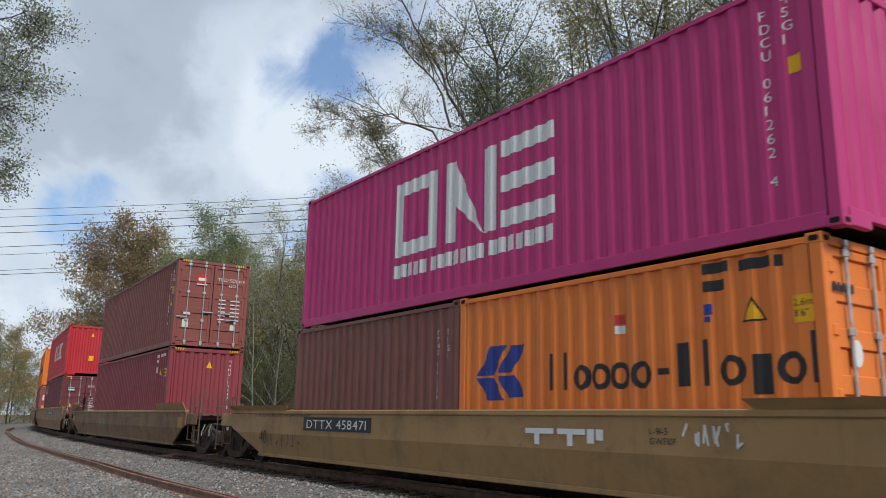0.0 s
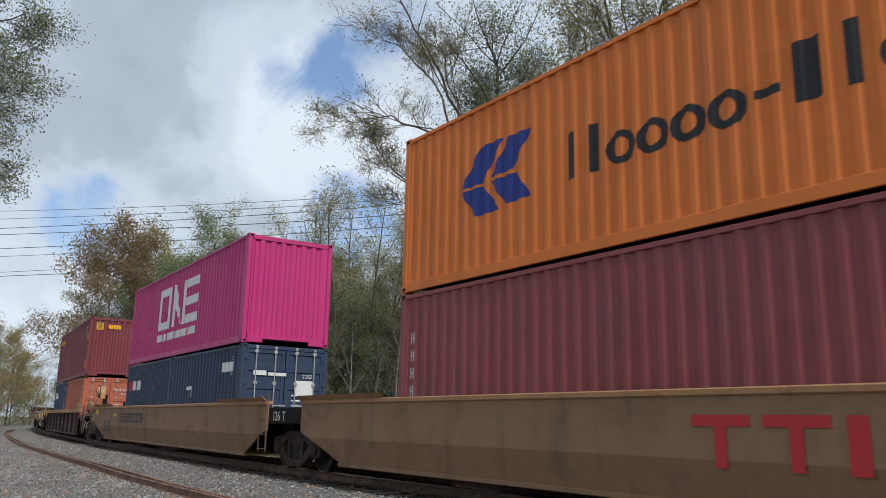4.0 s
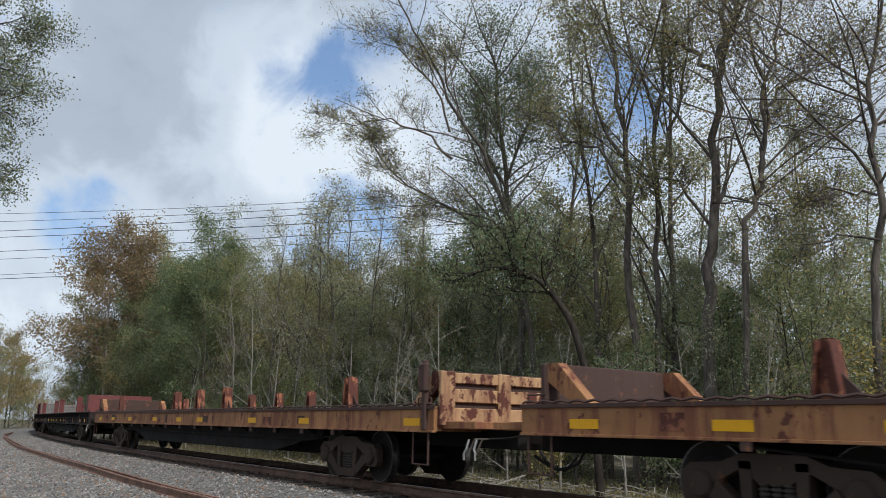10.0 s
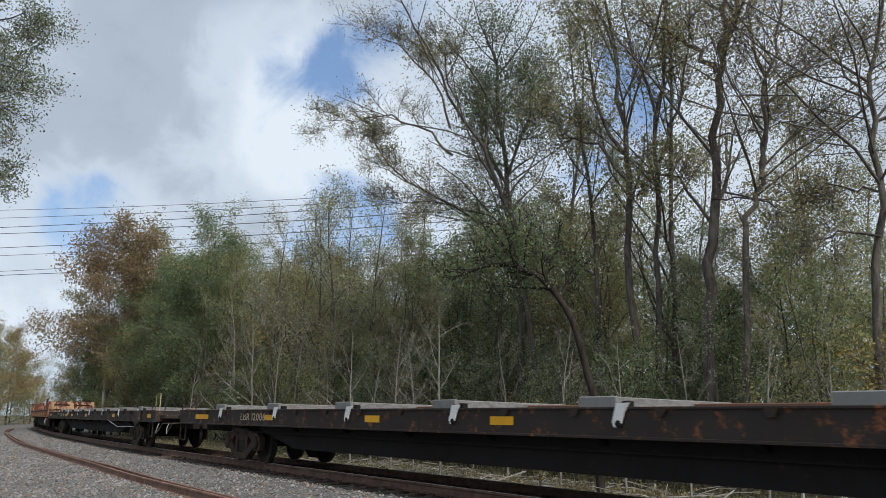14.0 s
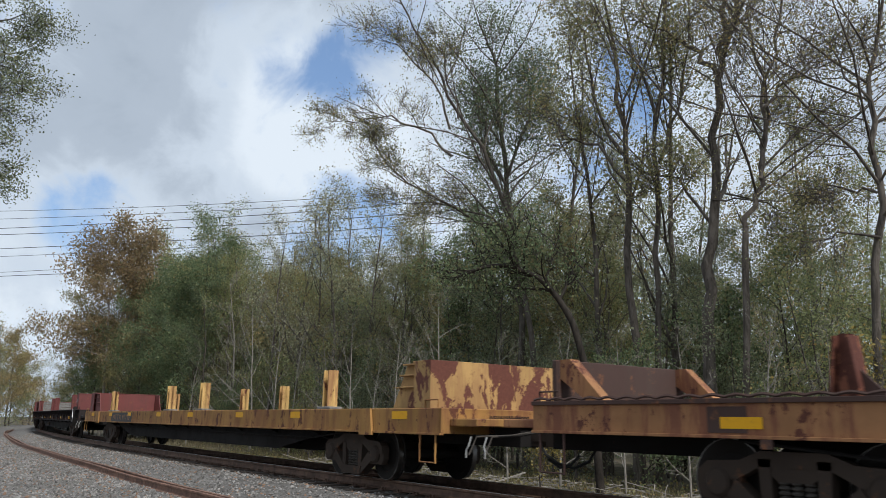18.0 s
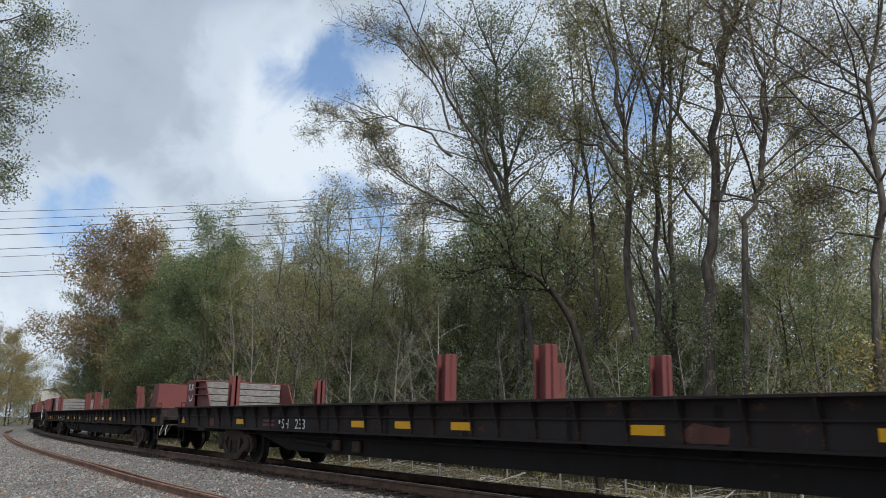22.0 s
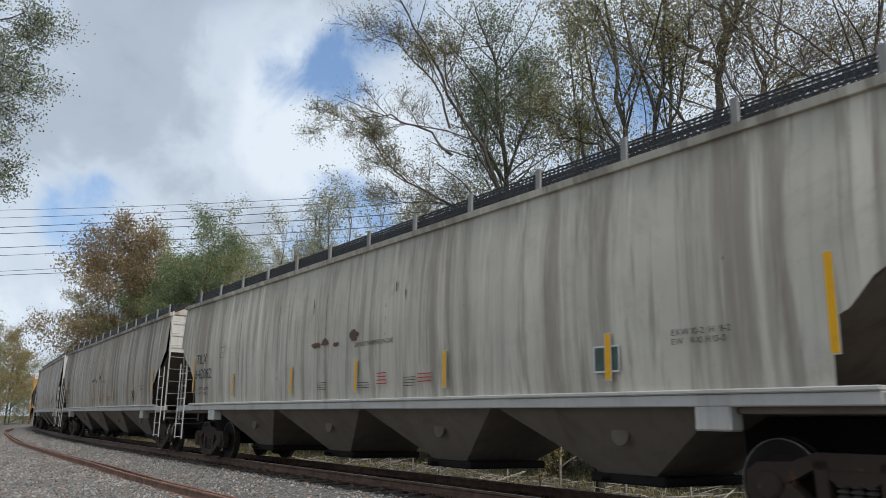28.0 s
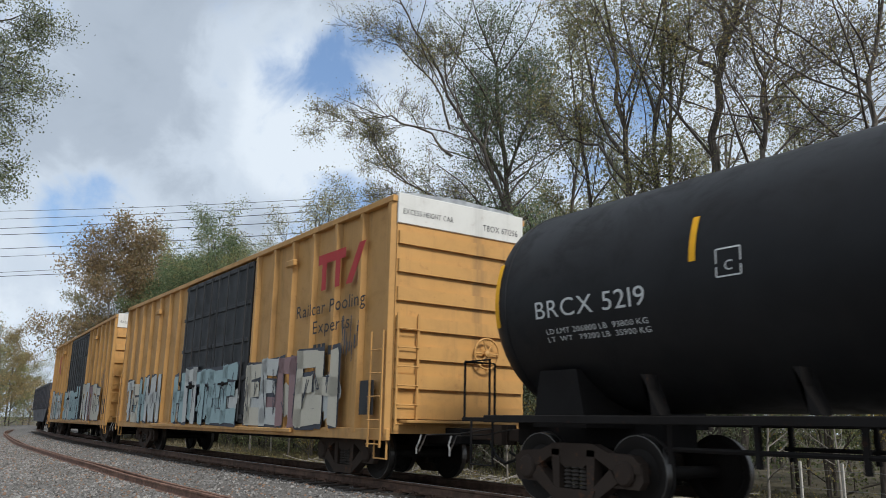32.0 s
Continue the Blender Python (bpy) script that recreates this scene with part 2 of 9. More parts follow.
TREAD = plain("worn_wheel_tread", (0.16, 0.15, 0.14), 0.4, 0.9)
GALV = plain("galvanised_steel", (0.45, 0.46, 0.46), 0.45, 0.7)
RUBBER = plain("black_rubber_hose", (0.015, 0.015, 0.015), 0.7)
TIMBER = wood("weathered_grey_timber", (0.13, 0.122, 0.115), (0.27, 0.255, 0.24))
# ---------------------------------------------------------------- mesh helpers
class Form:
    """Vertices and faces gathered from simple shapes, made into one mesh."""

    def __init__(self):
        self.v, self.f = [], []

    def add(self, verts, faces):
        k = len(self.v)
        self.v += [tuple(p) for p in verts]
        self.f += [tuple(i + k for i in f) for f in faces]
        return self

    def box(self, x0, x1, y0, y1, z0, z1, c=0.0):
        """A box between the limits, its edges chamfered by c."""
        if c <= 0:
            p = [(x, y, z) for x in (x0, x1) for y in (y0, y1) for z in (z0, z1)]
            return self.add(p, [(0, 1, 3, 2), (4, 6, 7, 5), (0, 4, 5, 1), (2, 3, 7, 6), (0, 2, 6, 4), (1, 5, 7, 3)])
        c = min(c, (x1 - x0) * .45, (y1 - y0) * .45, (z1 - z0) * .45)
        p, idx = [], {}
        for i, x in enumerate((x0, x1)):
            for j, y in enumerate((y0, y1)):
                for k, z in enumerate((z0, z1)):
                    sx, sy, sz = c * (1 - 2 * i), c * (1 - 2 * j), c * (1 - 2 * k)
                    for a, q in enumerate(((x, y + sy, z + sz), (x + sx, y, z + sz), (x + sx, y + sy, z))):
                        idx[i, j, k, a] = len(p)
                        p.append(q)
        g = lambda i, j, k, a: idx[i, j, k, a]
        f = []
        for i in (0, 1):
            q = [g(i, 0, 0, 0), g(i, 1, 0, 0), g(i, 1, 1, 0), g(i, 0, 1, 0)]
            f.append(q if i else q[::-1])
            q = [g(0, i, 0, 1), g(0, i, 1, 1), g(1, i, 1, 1), g(1, i, 0, 1)]
            f.append(q if i else q[::-1])
            q = [g(0, 0, i, 2), g(1, 0, i, 2), g(1, 1, i, 2), g(0, 1, i, 2)]
            f.append(q if i else q[::-1])
        for i in (0, 1):
            for j in (0, 1):
                f.append([g(i, j, 0, 0), g(i, j, 1, 0), g(i, j, 1, 1), g(i, j, 0, 1)])
                f.append([g(i, 0, j, 0), g(i, 1, j, 0), g(i, 1, j, 2), g(i, 0, j, 2)])
                f.append([g(0, i, j, 1), g(1, i, j, 1), g(1, i, j, 2), g(0, i, j, 2)])
                for k in (0, 1):
                    f.append([g(i, j, k, 0), g(i, j, k, 1), g(i, j, k, 2)])
        return self.add(p, f)

    def prism(self, outline, axis, a, b):
        """An outline in the plane across axis, drawn out from a to b."""
        n = len(outline)
        put = {"x": lambda u, v, w: (w, u, v), "y": lambda u, v, w: (u, w, v), "z": lambda u, v, w: (u, v, w)}[axis]
        p = [put(u, v, a) for u, v in outline] + [put(u, v, b) for u, v in outline]
        return self.add(p, [tuple(range(n))[::-1], tuple(range(n, 2 * n))] + [(i, (i + 1) % n, n + (i + 1) % n, n + i) for i in range(n)])

    def rod(self, p0, p1, r0, r1=None, n=8, caps=True):
        r1 = r0 if r1 is None else r1
        p0, p1 = Vector(p0), Vector(p1)
        d = (p1 - p0).normalized()
        u = d.orthogonal().normalized()
        w = d.cross(u)
        ring = [(math.cos(2 * math.pi * i / n), math.sin(2 * math.pi * i / n)) for i in range(n)]
        v = [p0 + (u * a + w * b) * r0 for a, b in ring] + [p1 + (u * a + w * b) * r1 for a, b in ring]
        f = [(i, (i + 1) % n, n + (i + 1) % n, n + i) for i in range(n)]
        if caps:
            f += [tuple(range(n))[::-1], tuple(range(n, 2 * n))]
        return self.add(v, f)

    def pipe(self, pts, r, n=6):
        """A bent round bar through pts, in one piece."""
        pts = [Vector(p) for p in pts]
        k, m = len(self.v), len(pts)
        up = Vector((.31, .87, .38))
        for i, p in enumerate(pts):
            d = (pts[min(i + 1, m - 1)] - pts[max(i - 1, 0)]).normalized()
            u = d.cross(up).normalized()
            w = d.cross(u)
            for j in range(n):
                a = 2 * math.pi * j / n
                self.v.append(tuple(p + (u * math.cos(a) + w * math.sin(a)) * r))
        for i in range(m - 1):
            for j in range(n):
                self.f.append((k + i * n + j, k + i * n + (j + 1) % n, k + (i + 1) * n + (j + 1) % n, k + (i + 1) * n + j))
        self.f += [tuple(range(k, k + n))[::-1], tuple(range(k + (m - 1) * n, k + m * n))]
        return self

    def lathe(self, prof, axis, at, n=24, caps=True):
        """A profile of (radius, along) turned round the axis x, y or z through at."""
        k, v = len(prof), []
        for i in range(n):
            a = 2 * math.pi * i / n
            for r, h in prof:
                q = (r * math.cos(a), r * math.sin(a))
                v.append({"x": (at[0] + h, at[1] + q[0], at[2] + q[1]), "y": (at[0] + q[1], at[1] + h, at[2] + q[0]), "z": (at[0] + q[0], at[1] + q[1], at[2] + h)}[axis])
        f = [(i * k + j, ((i + 1) % n) * k + j, ((i + 1) % n) * k + j + 1, i * k + j + 1) for i in range(n) for j in range(k - 1)]
        if caps:
            f += [tuple(i * k for i in range(n))[::-1], tuple(i * k + k - 1 for i in range(n))]
        return self.add(v, f)

    def mirror(self, axis):
        m = [1, 1, 1]
        m["xyz".index(axis)] = -1
        return self.add([(p[0] * m[0], p[1] * m[1], p[2] * m[2]) for p in self.v], [f[::-1] for f in self.f])

    def moved(self, m):
        o = Form()
        o.v = [tuple(m @ Vector(p)) for p in self.v]
        o.f = list(self.f)
        return o

    def mesh(self, name, mat, smooth=False):
        me = bpy.data.meshes.new(name)
        me.from_pydata(self.v, [], self.f)
        me.validate()
        bm = bmesh.new()
        bm.from_mesh(me)
        bmesh.ops.recalc_face_normals(bm, faces=bm.faces)
        bm.to_mesh(me)
        bm.free()
        if mat:
            me.materials.append(mat)
        if smooth:
            me.polygons.foreach_set("use_smooth", [True] * len(me.polygons))
            me.set_sharp_from_angle(angle=radians(35))
        return me


def part(name, form, mat, parent, label="", smooth=False, at=None):
    """Links a form (or a mesh) as one mesh object under a thing or under a part."""
    me = form if isinstance(form, bpy.types.Mesh) else form.mesh(name, mat, smooth)
    ob = new(name, me)
    ob.parent = parent
    if at is not None:
        ob.matrix_basis = at
    if label:
        ob["label"] = label
    return ob


def thing(name, label, category, group=""):
    ob = new(name)
    ob.empty_display_size = 0.3
    return tagged(ob, label, category, group)


GLYPHS = {}


def load_glyphs(chars):
    """The built-in font's characters as flat polygons, read once."""
    made = []
    for ch in chars:
        cu = bpy.data.curves.new("glyph", "FONT")
        cu.body, cu.size = ch, 1 / 0.72
        made.append((ch, new("glyph", cu), cu))
    bpy.context.view_layer.update()
    for ch, ob, cu in made:
        me = ob.to_mesh()
        v = [(p.co.x, p.co.y) for p in me.vertices]
        x0, x1 = min(p[0] for p in v), max(p[0] for p in v)
        GLYPHS[ch] = ([(x - x0, y) for x, y in v], [tuple(q.vertices) for q in me.polygons], x1 - x0)
        ob.to_mesh_clear()
        bpy.data.objects.remove(ob)
        bpy.data.curves.remove(cu)


load_glyphs("ABCDEFGHIJKLMNOPQRSTUVWXYZabcdefghijklmnopqrstuvwxyz0123456789.,'\"-")


def letters(text, size, width=0.0):
    """Text in the built-in font as a flat form in x and z, from its lower left corner."""
    f, y = Form(), 0.0
    for row in text.split("\n"):
        x = 0.0
        for ch in row:
            if ch in GLYPHS:
                v, q, w = GLYPHS[ch]
                f.add([((a + x) * size, 0, (b + y) * size) for a, b in v], q)
                x += w + .17
            else:
                x += .42
        y -= 1.45
    if width and f.v:
        k = width / max(0.01, max(p[0] for p in f.v))
        f.v = [(p[0] * k, 0, p[2]) for p in f.v]
    return f


def bars(rects):
    """Plain flat bars (x, z, width, height)."""
    f = Form()
    for x, z, w, h in rects:
        f.add([(x, 0, z), (x + w, 0, z), (x + w, 0, z + h), (x, 0, z + h)], [(0, 1, 2, 3)])
    return f


def drape(form, knots, depth, name, mat):
    """Lays a flat form on a folded wall: cuts it at the folds and pushes it to depth(x)."""
    me = bpy.data.meshes.new(name)
    me.from_pydata(form.v, [], form.f)
    bm = bmesh.new()
    bm.from_mesh(me)
    lo, hi = min(p[0] for p in form.v), max(p[0] for p in form.v)
    for k in knots:
        if lo < k < hi:
            bmesh.ops.bisect_plane(bm, geom=bm.verts[:] + bm.edges[:] + bm.faces[:], plane_co=(k, 0, 0), plane_no=(1, 0, 0), dist=1e-5)
    for v in bm.verts:
        v.co.y = depth(v.co.x)
    bm.to_mesh(me)
    bm.free()
    me.materials.append(mat)
    return me


def swept(profile, s0, s1, step=2.0):
    """A (lat, z) outline drawn along the track."""
    n = max(1, round((s1 - s0) / step))
    f, k = Form(), len(profile)
    v = [track(s0 + (s1 - s0) * i / n, a, z) for i in range(n + 1) for a, z in profile]
    q = [(i * k + j, (i + 1) * k + j, (i + 1) * k + (j + 1) % k, i * k + (j + 1) % k) for i in range(n) for j in range(k)]
    return f.add(v, q)
# ---------------------------------------------------------------- ground, ballast, track
GROUND = grit("leaf_littered_earth", ((0.10, 0.085, 0.055), (0.14, 0.12, 0.08), (0.07, 0.06, 0.045)), 3.0)
VERGE = grit("grey_gravel_bed", ((0.165, 0.155, 0.145), (0.20, 0.19, 0.178), (0.085, 0.078, 0.07)), 16.0)
RAILRUST = plain("rusted_rail_steel", (0.13, 0.075, 0.05), 0.8, 0.2, 0.4, 5)
LOOSERUST = plain("bright_rusted_rail_steel", (0.20, 0.105, 0.07), 0.8, 0.1, 0.45, 5)
RAILTOP = plain("worn_rail_head", (0.42, 0.41, 0.40), 0.3, 1.0, 0.1)
TIE = wood("creosoted_tie_timber", (0.05, 0.038, 0.03), (0.10, 0.08, 0.062))
STONES = stony("crushed_granite_ballast", (0.075, 0.070, 0.064), (0.37, 0.355, 0.335), (0.24, 0.15, 0.10))


def lie(lat):
    """The height of the ground beside the track, lat to the far side."""
    a = abs(lat)
    if a < 1.75:
        return -0.22
    if a < 2.9:
        return -0.22 - (a - 1.75) / 1.15 * 0.26
    if lat < 0:
        return -0.48 - min(a - 2.9, 10) * 0.012
    return -0.48 - min(a - 2.9, 2.0) * 0.12 + max(0, min(a - 7, 14)) * 0.02


def ground_sheet():
    lats = [-1500, -420, -120, -60, -40, -26, -16, -11, -8, -6.2, -5, -4.2, -3.6, -3.2, -2.9, -2.5, -2.1, -1.75, -1, 0, 1, 1.75, 2.1, 2.5, 2.9, 3.5, 4.2, 5, 6, 8, 11, 16, 24, 36, 60, 110, 250, 500]
    # straight rows of a grid laid across the line and carried on to the horizon
    xs = [900, 300, 120, 60, 30, 15] + list(range(6, -120, -3)) + [-130, -150, -180, -230, -320, -520, -1000, -1800]
    f, k = Form(), len(lats)
    rng = random.Random(4)
    vs = []
    for s in xs:
        for a in lats:
            far = abs(a) > 130
            p = track(s, a) if not far else track(s, math.copysign(130, a)) + Vector((0, a - math.copysign(130, a), 0))
            vs.append((p.x, p.y, lie(a) + (rng.uniform(-.05, .05) if a > 4 or a < -8 else 0)))
    f.add(vs, [(i * k + j, i * k + j + 1, (i + 1) * k + j + 1, (i + 1) * k + j) for i in range(len(xs) - 1) for j in range(k - 1)])
    me = f.mesh("ground", GROUND)
    me.materials.append(VERGE)
    for p in me.polygons:
        j = p.index % (k - 1)
        p.material_index = 1 if -11 <= lats[j] and lats[j + 1] <= 4.2 else 0
    tagged(new("ground", me), "leaf-littered earth and a grey gravel bed along the track", "ground", kind="structure")


ground_sheet()


def pebble_field():
    """Loose stones of the ballast, thickest where the camera looks."""
    rng = np.random.default_rng(5)
    n = 52000
    s = 3.0 - 68 * rng.random(n) ** 1.6 + rng.normal(0, 1.2, n)
    lat = -1.3 - np.abs(7.6 * rng.random(n) + rng.normal(0, .35, n))
    extra = 5000
    s = np.concatenate([s, -3 - 40 * rng.random(extra)])
    lat = np.concatenate([lat, 1.35 + 1.9 * rng.random(extra)])
    inner = 4000
    s = np.concatenate([s, -3 - 36 * rng.random(inner)])
    lat = np.concatenate([lat, -1.3 + 2.6 * rng.random(inner)])
    n = len(s)
    size = rng.uniform(0.016, 0.038, n) * np.where(rng.random(n) < 0.06, 1.35, 1.0)
    base = np.array([(1, 0, 0), (-1, 0, 0), (0, 1, 0), (0, -1, 0), (0, 0, 1), (0, 0, -1)], float)
    tri = np.array([(0, 2, 4), (2, 1, 4), (1, 3, 4), (3, 0, 4), (2, 0, 5), (1, 2, 5), (3, 1, 5), (0, 3, 5)])
    v = np.empty((n, 6, 3))
    for i in range(n):
        p = track(float(s[i]), float(lat[i]))
        v[i] = (p.x, p.y, lie(float(lat[i])) + 0.006)
    q = base[None] * rng.uniform(0.6, 1.35, (n, 6, 1)) + rng.uniform(-.3, .3, (n, 6, 3))
    a = rng.random(n) * 6.283
    c, d = np.cos(a)[:, None], np.sin(a)[:, None]
    q = np.stack([q[:, :, 0] * c - q[:, :, 1] * d, q[:, :, 0] * d + q[:, :, 1] * c, q[:, :, 2] * 0.8], -1)
    v += q * size[:, None, None]
    me = bpy.data.meshes.new("ballast")
    f = (np.arange(n)[:, None, None] * 6 + tri[None]).reshape(-1, 3)
    me.from_pydata(v.reshape(-1, 3).tolist(), [], f.tolist())
    me.materials.append(STONES)
    tagged(new("ballast", me), "loose grey crushed-stone ballast beside the rails", "gravel", kind="stuff")


pebble_field()


def rail_outline(lat, z0=-0.17, flip=1):
    w = [(-.07, 0), (-.07, .012), (-.018, .03), (-.009, .045), (-.009, .12), (-.036, .135), (-.036, .165), (-.03, .17)]
    w = w + [(-a, z) for a, z in w[::-1]]
    return [(lat + a, z0 + z) for a, z in w]


def railway():
    line = thing("railway_track", "rusty steel rails on dark wooden ties in grey ballast", "railway track")
    line["kind"] = "structure"
    for lat in (-.755, .755):
        part("rail", swept(rail_outline(lat), -260, 60, 2.5), RAILRUST, line, "rusty rail with a worn head")
        part("rail_head", swept([(lat - .028, -.003), (lat + .028, -.003), (lat + .026, .003), (lat - .026, .003)], -260, 60, 2.5), RAILTOP, line)
    rng = random.Random(2)
    tie = Form().box(-.115, .115, -1.3, 1.3, -.33, -.185, .012).mesh("tie", TIE)
    plate = Form().box(-.1, .1, -.19, .19, -.186, -.168, .004)
    for y in (-.12, .12):
        for x in (-.05, .05):
            plate.box(x - .014, x + .014, y - .014, y + .014, -.17, -.135)
    plate = plate.mesh("tie_plate", RAILRUST)
    for i in range(150):
        s = 4 - i * 0.53
        p, d = track(s), track(s + .1) - track(s)
        m = Matrix.Translation(p) @ Matrix.Rotation(math.atan2(d.y, d.x) + rng.uniform(-.02, .02), 4, "Z") @ Matrix.Translation((0, rng.uniform(-.05, .05), rng.uniform(-.01, .008)))
        t = part("tie", tie, None, line, at=m)
        if i < 70:
            for y in (-.755, .755):
                part("tie_plate", plate, None, t, at=Matrix.Translation((0, y, 0)))


railway()


def loose_rail(s0, s1, off, seed, lift):
    """An old rail thrown down beside the track, sagging between its ends."""
    rng = random.Random(seed)
    f, prof = Form(), rail_outline(0, 0)
    n = 60
    pts = []
    for i in range(n + 1):
        s = s0 + (s1 - s0) * i / n
        lat = -3.05 + off - 0.36 * math.exp((s + 8) / 14.0) + 0.05 * math.sin(s * .21 + seed)
        pts.append(track(s, lat, lie(lat) + lift + .01 * math.sin(s * .5 + seed)))
    k = len(prof)
    for i, p in enumerate(pts):
        d = (pts[min(i + 1, n)] - pts[max(i - 1, 0)]).normalized()
        side = Vector((-d.y, d.x, 0))
        f.v += [tuple(p + side * a + Vector((0, 0, z))) for a, z in prof]
    f.f = [(i * k + j, (i + 1) * k + j, (i + 1) * k + (j + 1) % k, i * k + (j + 1) % k) for i in range(n) for j in range(k)]
    f.f += [tuple(range(k)), tuple(range(n * k, n * k + k))]
    tagged(new("spare_rail", f.mesh("spare_rail", LOOSERUST)), "long rusty spare rail lying on the ballast beside the track", "rail", "spare rails")


loose_rail(-96, 3, 0.0, 1, 0.0)
loose_rail(-88, 2, -0.17, 2, 0.0)
# ---------------------------------------------------------------- bogies
def side_frame_form(m):
    """One cast side frame: arch bar, jaws over the bearings, spring window and slanting struts."""
    f = Form()
    y0, y1 = min(m * .95, m * 1.10), max(m * .95, m * 1.10)
    f.prism([(-1.14, .58), (-1.02, .68), (-.62, .70), (-.36, .80), (.36, .80), (.62, .70), (1.02, .68), (1.14, .58), (1.14, .46), (.66, .50), (.38, .64), (-.38, .64), (-.66, .50), (-1.14, .46)], "y", y0, y1)
    for k in (-1, 1):
        f.prism([(k * 1.15, .60), (k * 1.17, .38), (k * 1.10, .28), (k * .70, .28), (k * .62, .38), (k * .62, .60)], "y", y0 + .02, y1 - .02)
        f.prism([(k * .78, .34), (k * .36, .08), (k * .20, .08), (k * .20, .20), (k * .34, .24), (k * .66, .50)], "y", y0 - .01, y1 + .01)
        f.prism([(k * .40, .72), (k * .25, .72), (k * .25, .12), (k * .36, .12)], "y", y0, y1)
    f.prism([(-.40, .22), (.40, .22), (.36, .07), (-.36, .07)], "y", y0 - .02, y1 + .02)
    f.prism([(-.26, .78), (.26, .78), (.26, .56), (.18, .50), (-.18, .50), (-.26, .56)], "y", y0 + .01, y1 + .03)
    return f.mesh("side_frame", BOGIE)


def spring_form():
    prof = []
    for k in range(6):
        prof += [(.040, .22 + k * .05), (.066, .235 + k * .05), (.066, .250 + k * .05)]
    return Form().lathe(prof, "z", (0, 0, 0), 10).mesh("spring", SPRING)


SPRING = paint("dusty_spring_steel", (0.06, 0.052, 0.045), 0.4, 0.2, 0.2, 0.7, (0.03, 0.025, 0.02), 0.15)


def wheelset_form():
    f = Form()
    for m in (-1, 1):
        prof = [(.09, -.09), (.12, -.06), (.30, -.02), (.38, -.06), (.455, -.065), (.462, .04), (.485, .05), (.485, .075), (.40, .075), (.36, .03), (.14, .05), (.09, .07)]
        f.lathe([(r, -m * h) for r, h in prof], "y", (0, m * .80, 0), 28)
    f.rod((0, -1.06, 0), (0, 1.06, 0), .08, n=12)
    return f.mesh("wheelset", WHEEL, True)


def tread_form(m):
    return Form().lathe([(.450, m * .067), (.463, m * .066), (.465, -m * .03), (.445, -m * .031)], "y", (0, m * .80, 0), 28, False).mesh("wheel_tread", TREAD, True)


def cap_form(m):
    return Form().lathe([(r, m * h) for r, h in ((.15, -.06), (.16, .05), (.13, .08), (.05, .09))], "y", (0, m * 1.06, 0), 12).mesh("bearing_cap", BOGIE, True)


BOLSTER = Form().box(-.2, .2, -.97, .97, .42, .68, .02).mesh("bogie", BOGIE)
BOGIE_MESH = dict(frame=[side_frame_form(-1), side_frame_form(1)], spring=spring_form(), wheels=wheelset_form(), tread=[tread_form(-1), tread_form(1)], cap=[cap_form(-1), cap_form(1)])


def bogie(parent, x, q, half=0.89):
    """A two-axle bogie x metres from the middle of its car."""
    b = part("bogie", BOLSTER, None, parent, "dusty cast-steel bogie", at=Matrix.Translation((x, 0, 0)))
    for k, y in ((0, -1.025), (1, 1.025)):
        part("side_frame", BOGIE_MESH["frame"][k], None, b)
        for dx in (-.14, 0, .14):
            part("spring", BOGIE_MESH["spring"], None, b, at=Matrix.Translation((dx, y, 0)))
    for dx in (-half, half):
        rest = Matrix.Translation((dx, 0, .462))
        w = part("wheelset", BOGIE_MESH["wheels"], None, b, "dark steel wheels with bright treads", at=rest)
        w.data.materials[0] = WHEEL
        SPINNERS.append((w, q + x + dx, rest))
        for k in (0, 1):
            part("bearing_cap", BOGIE_MESH["cap"][k], None, b, at=rest)
            part("wheel_tread", BOGIE_MESH["tread"][k], None, b, at=rest)
    return b


def coupler(parent, x, sign, mat=None):
    f = Form()
    f.box(min(x, x + sign * .75), max(x, x + sign * .75), -.09, .09, .76, .96, .02)
    f.prism([(x + sign * .7, -.13), (x + sign * 1.0, -.15), (x + sign * 1.08, -.02), (x + sign * .9, .06), (x + sign * 1.02, .15), (x + sign * .78, .14)], "z", .70, 1.02)
    part("coupler", f, mat or BOGIE, parent, "rusty knuckle coupler")
    h = Form().pipe([(x, .35, .75), (x + sign * .2, .36, .5), (x + sign * .5, .33, .38), (x + sign * .8, .28, .44), (x + sign * 1.05, .22, .58)], .024)
    part("brake_hose", h, RUBBER, parent, "black rubber air hose")
    lever = Form().pipe([(x + sign * .62, -.1, .95), (x + sign * .55, -.7, .86), (x + sign * .5, -1.3, .84), (x + sign * .5, -1.36, .72), (x + sign * .5, -1.44, .58)], .014)
    part("uncoupling_lever", lever, SPRING, parent)
    part("lever_handle", Form().pipe([(x + sign * .5, -1.40, .84), (x + sign * .5, -1.45, .70), (x + sign * .46, -1.46, .64), (x + sign * .46, -1.46, .54)], .014), sheet_paint("dirty_white_handle_paint", (0.26, 0.26, 0.25)), parent, "white uncoupling handle")


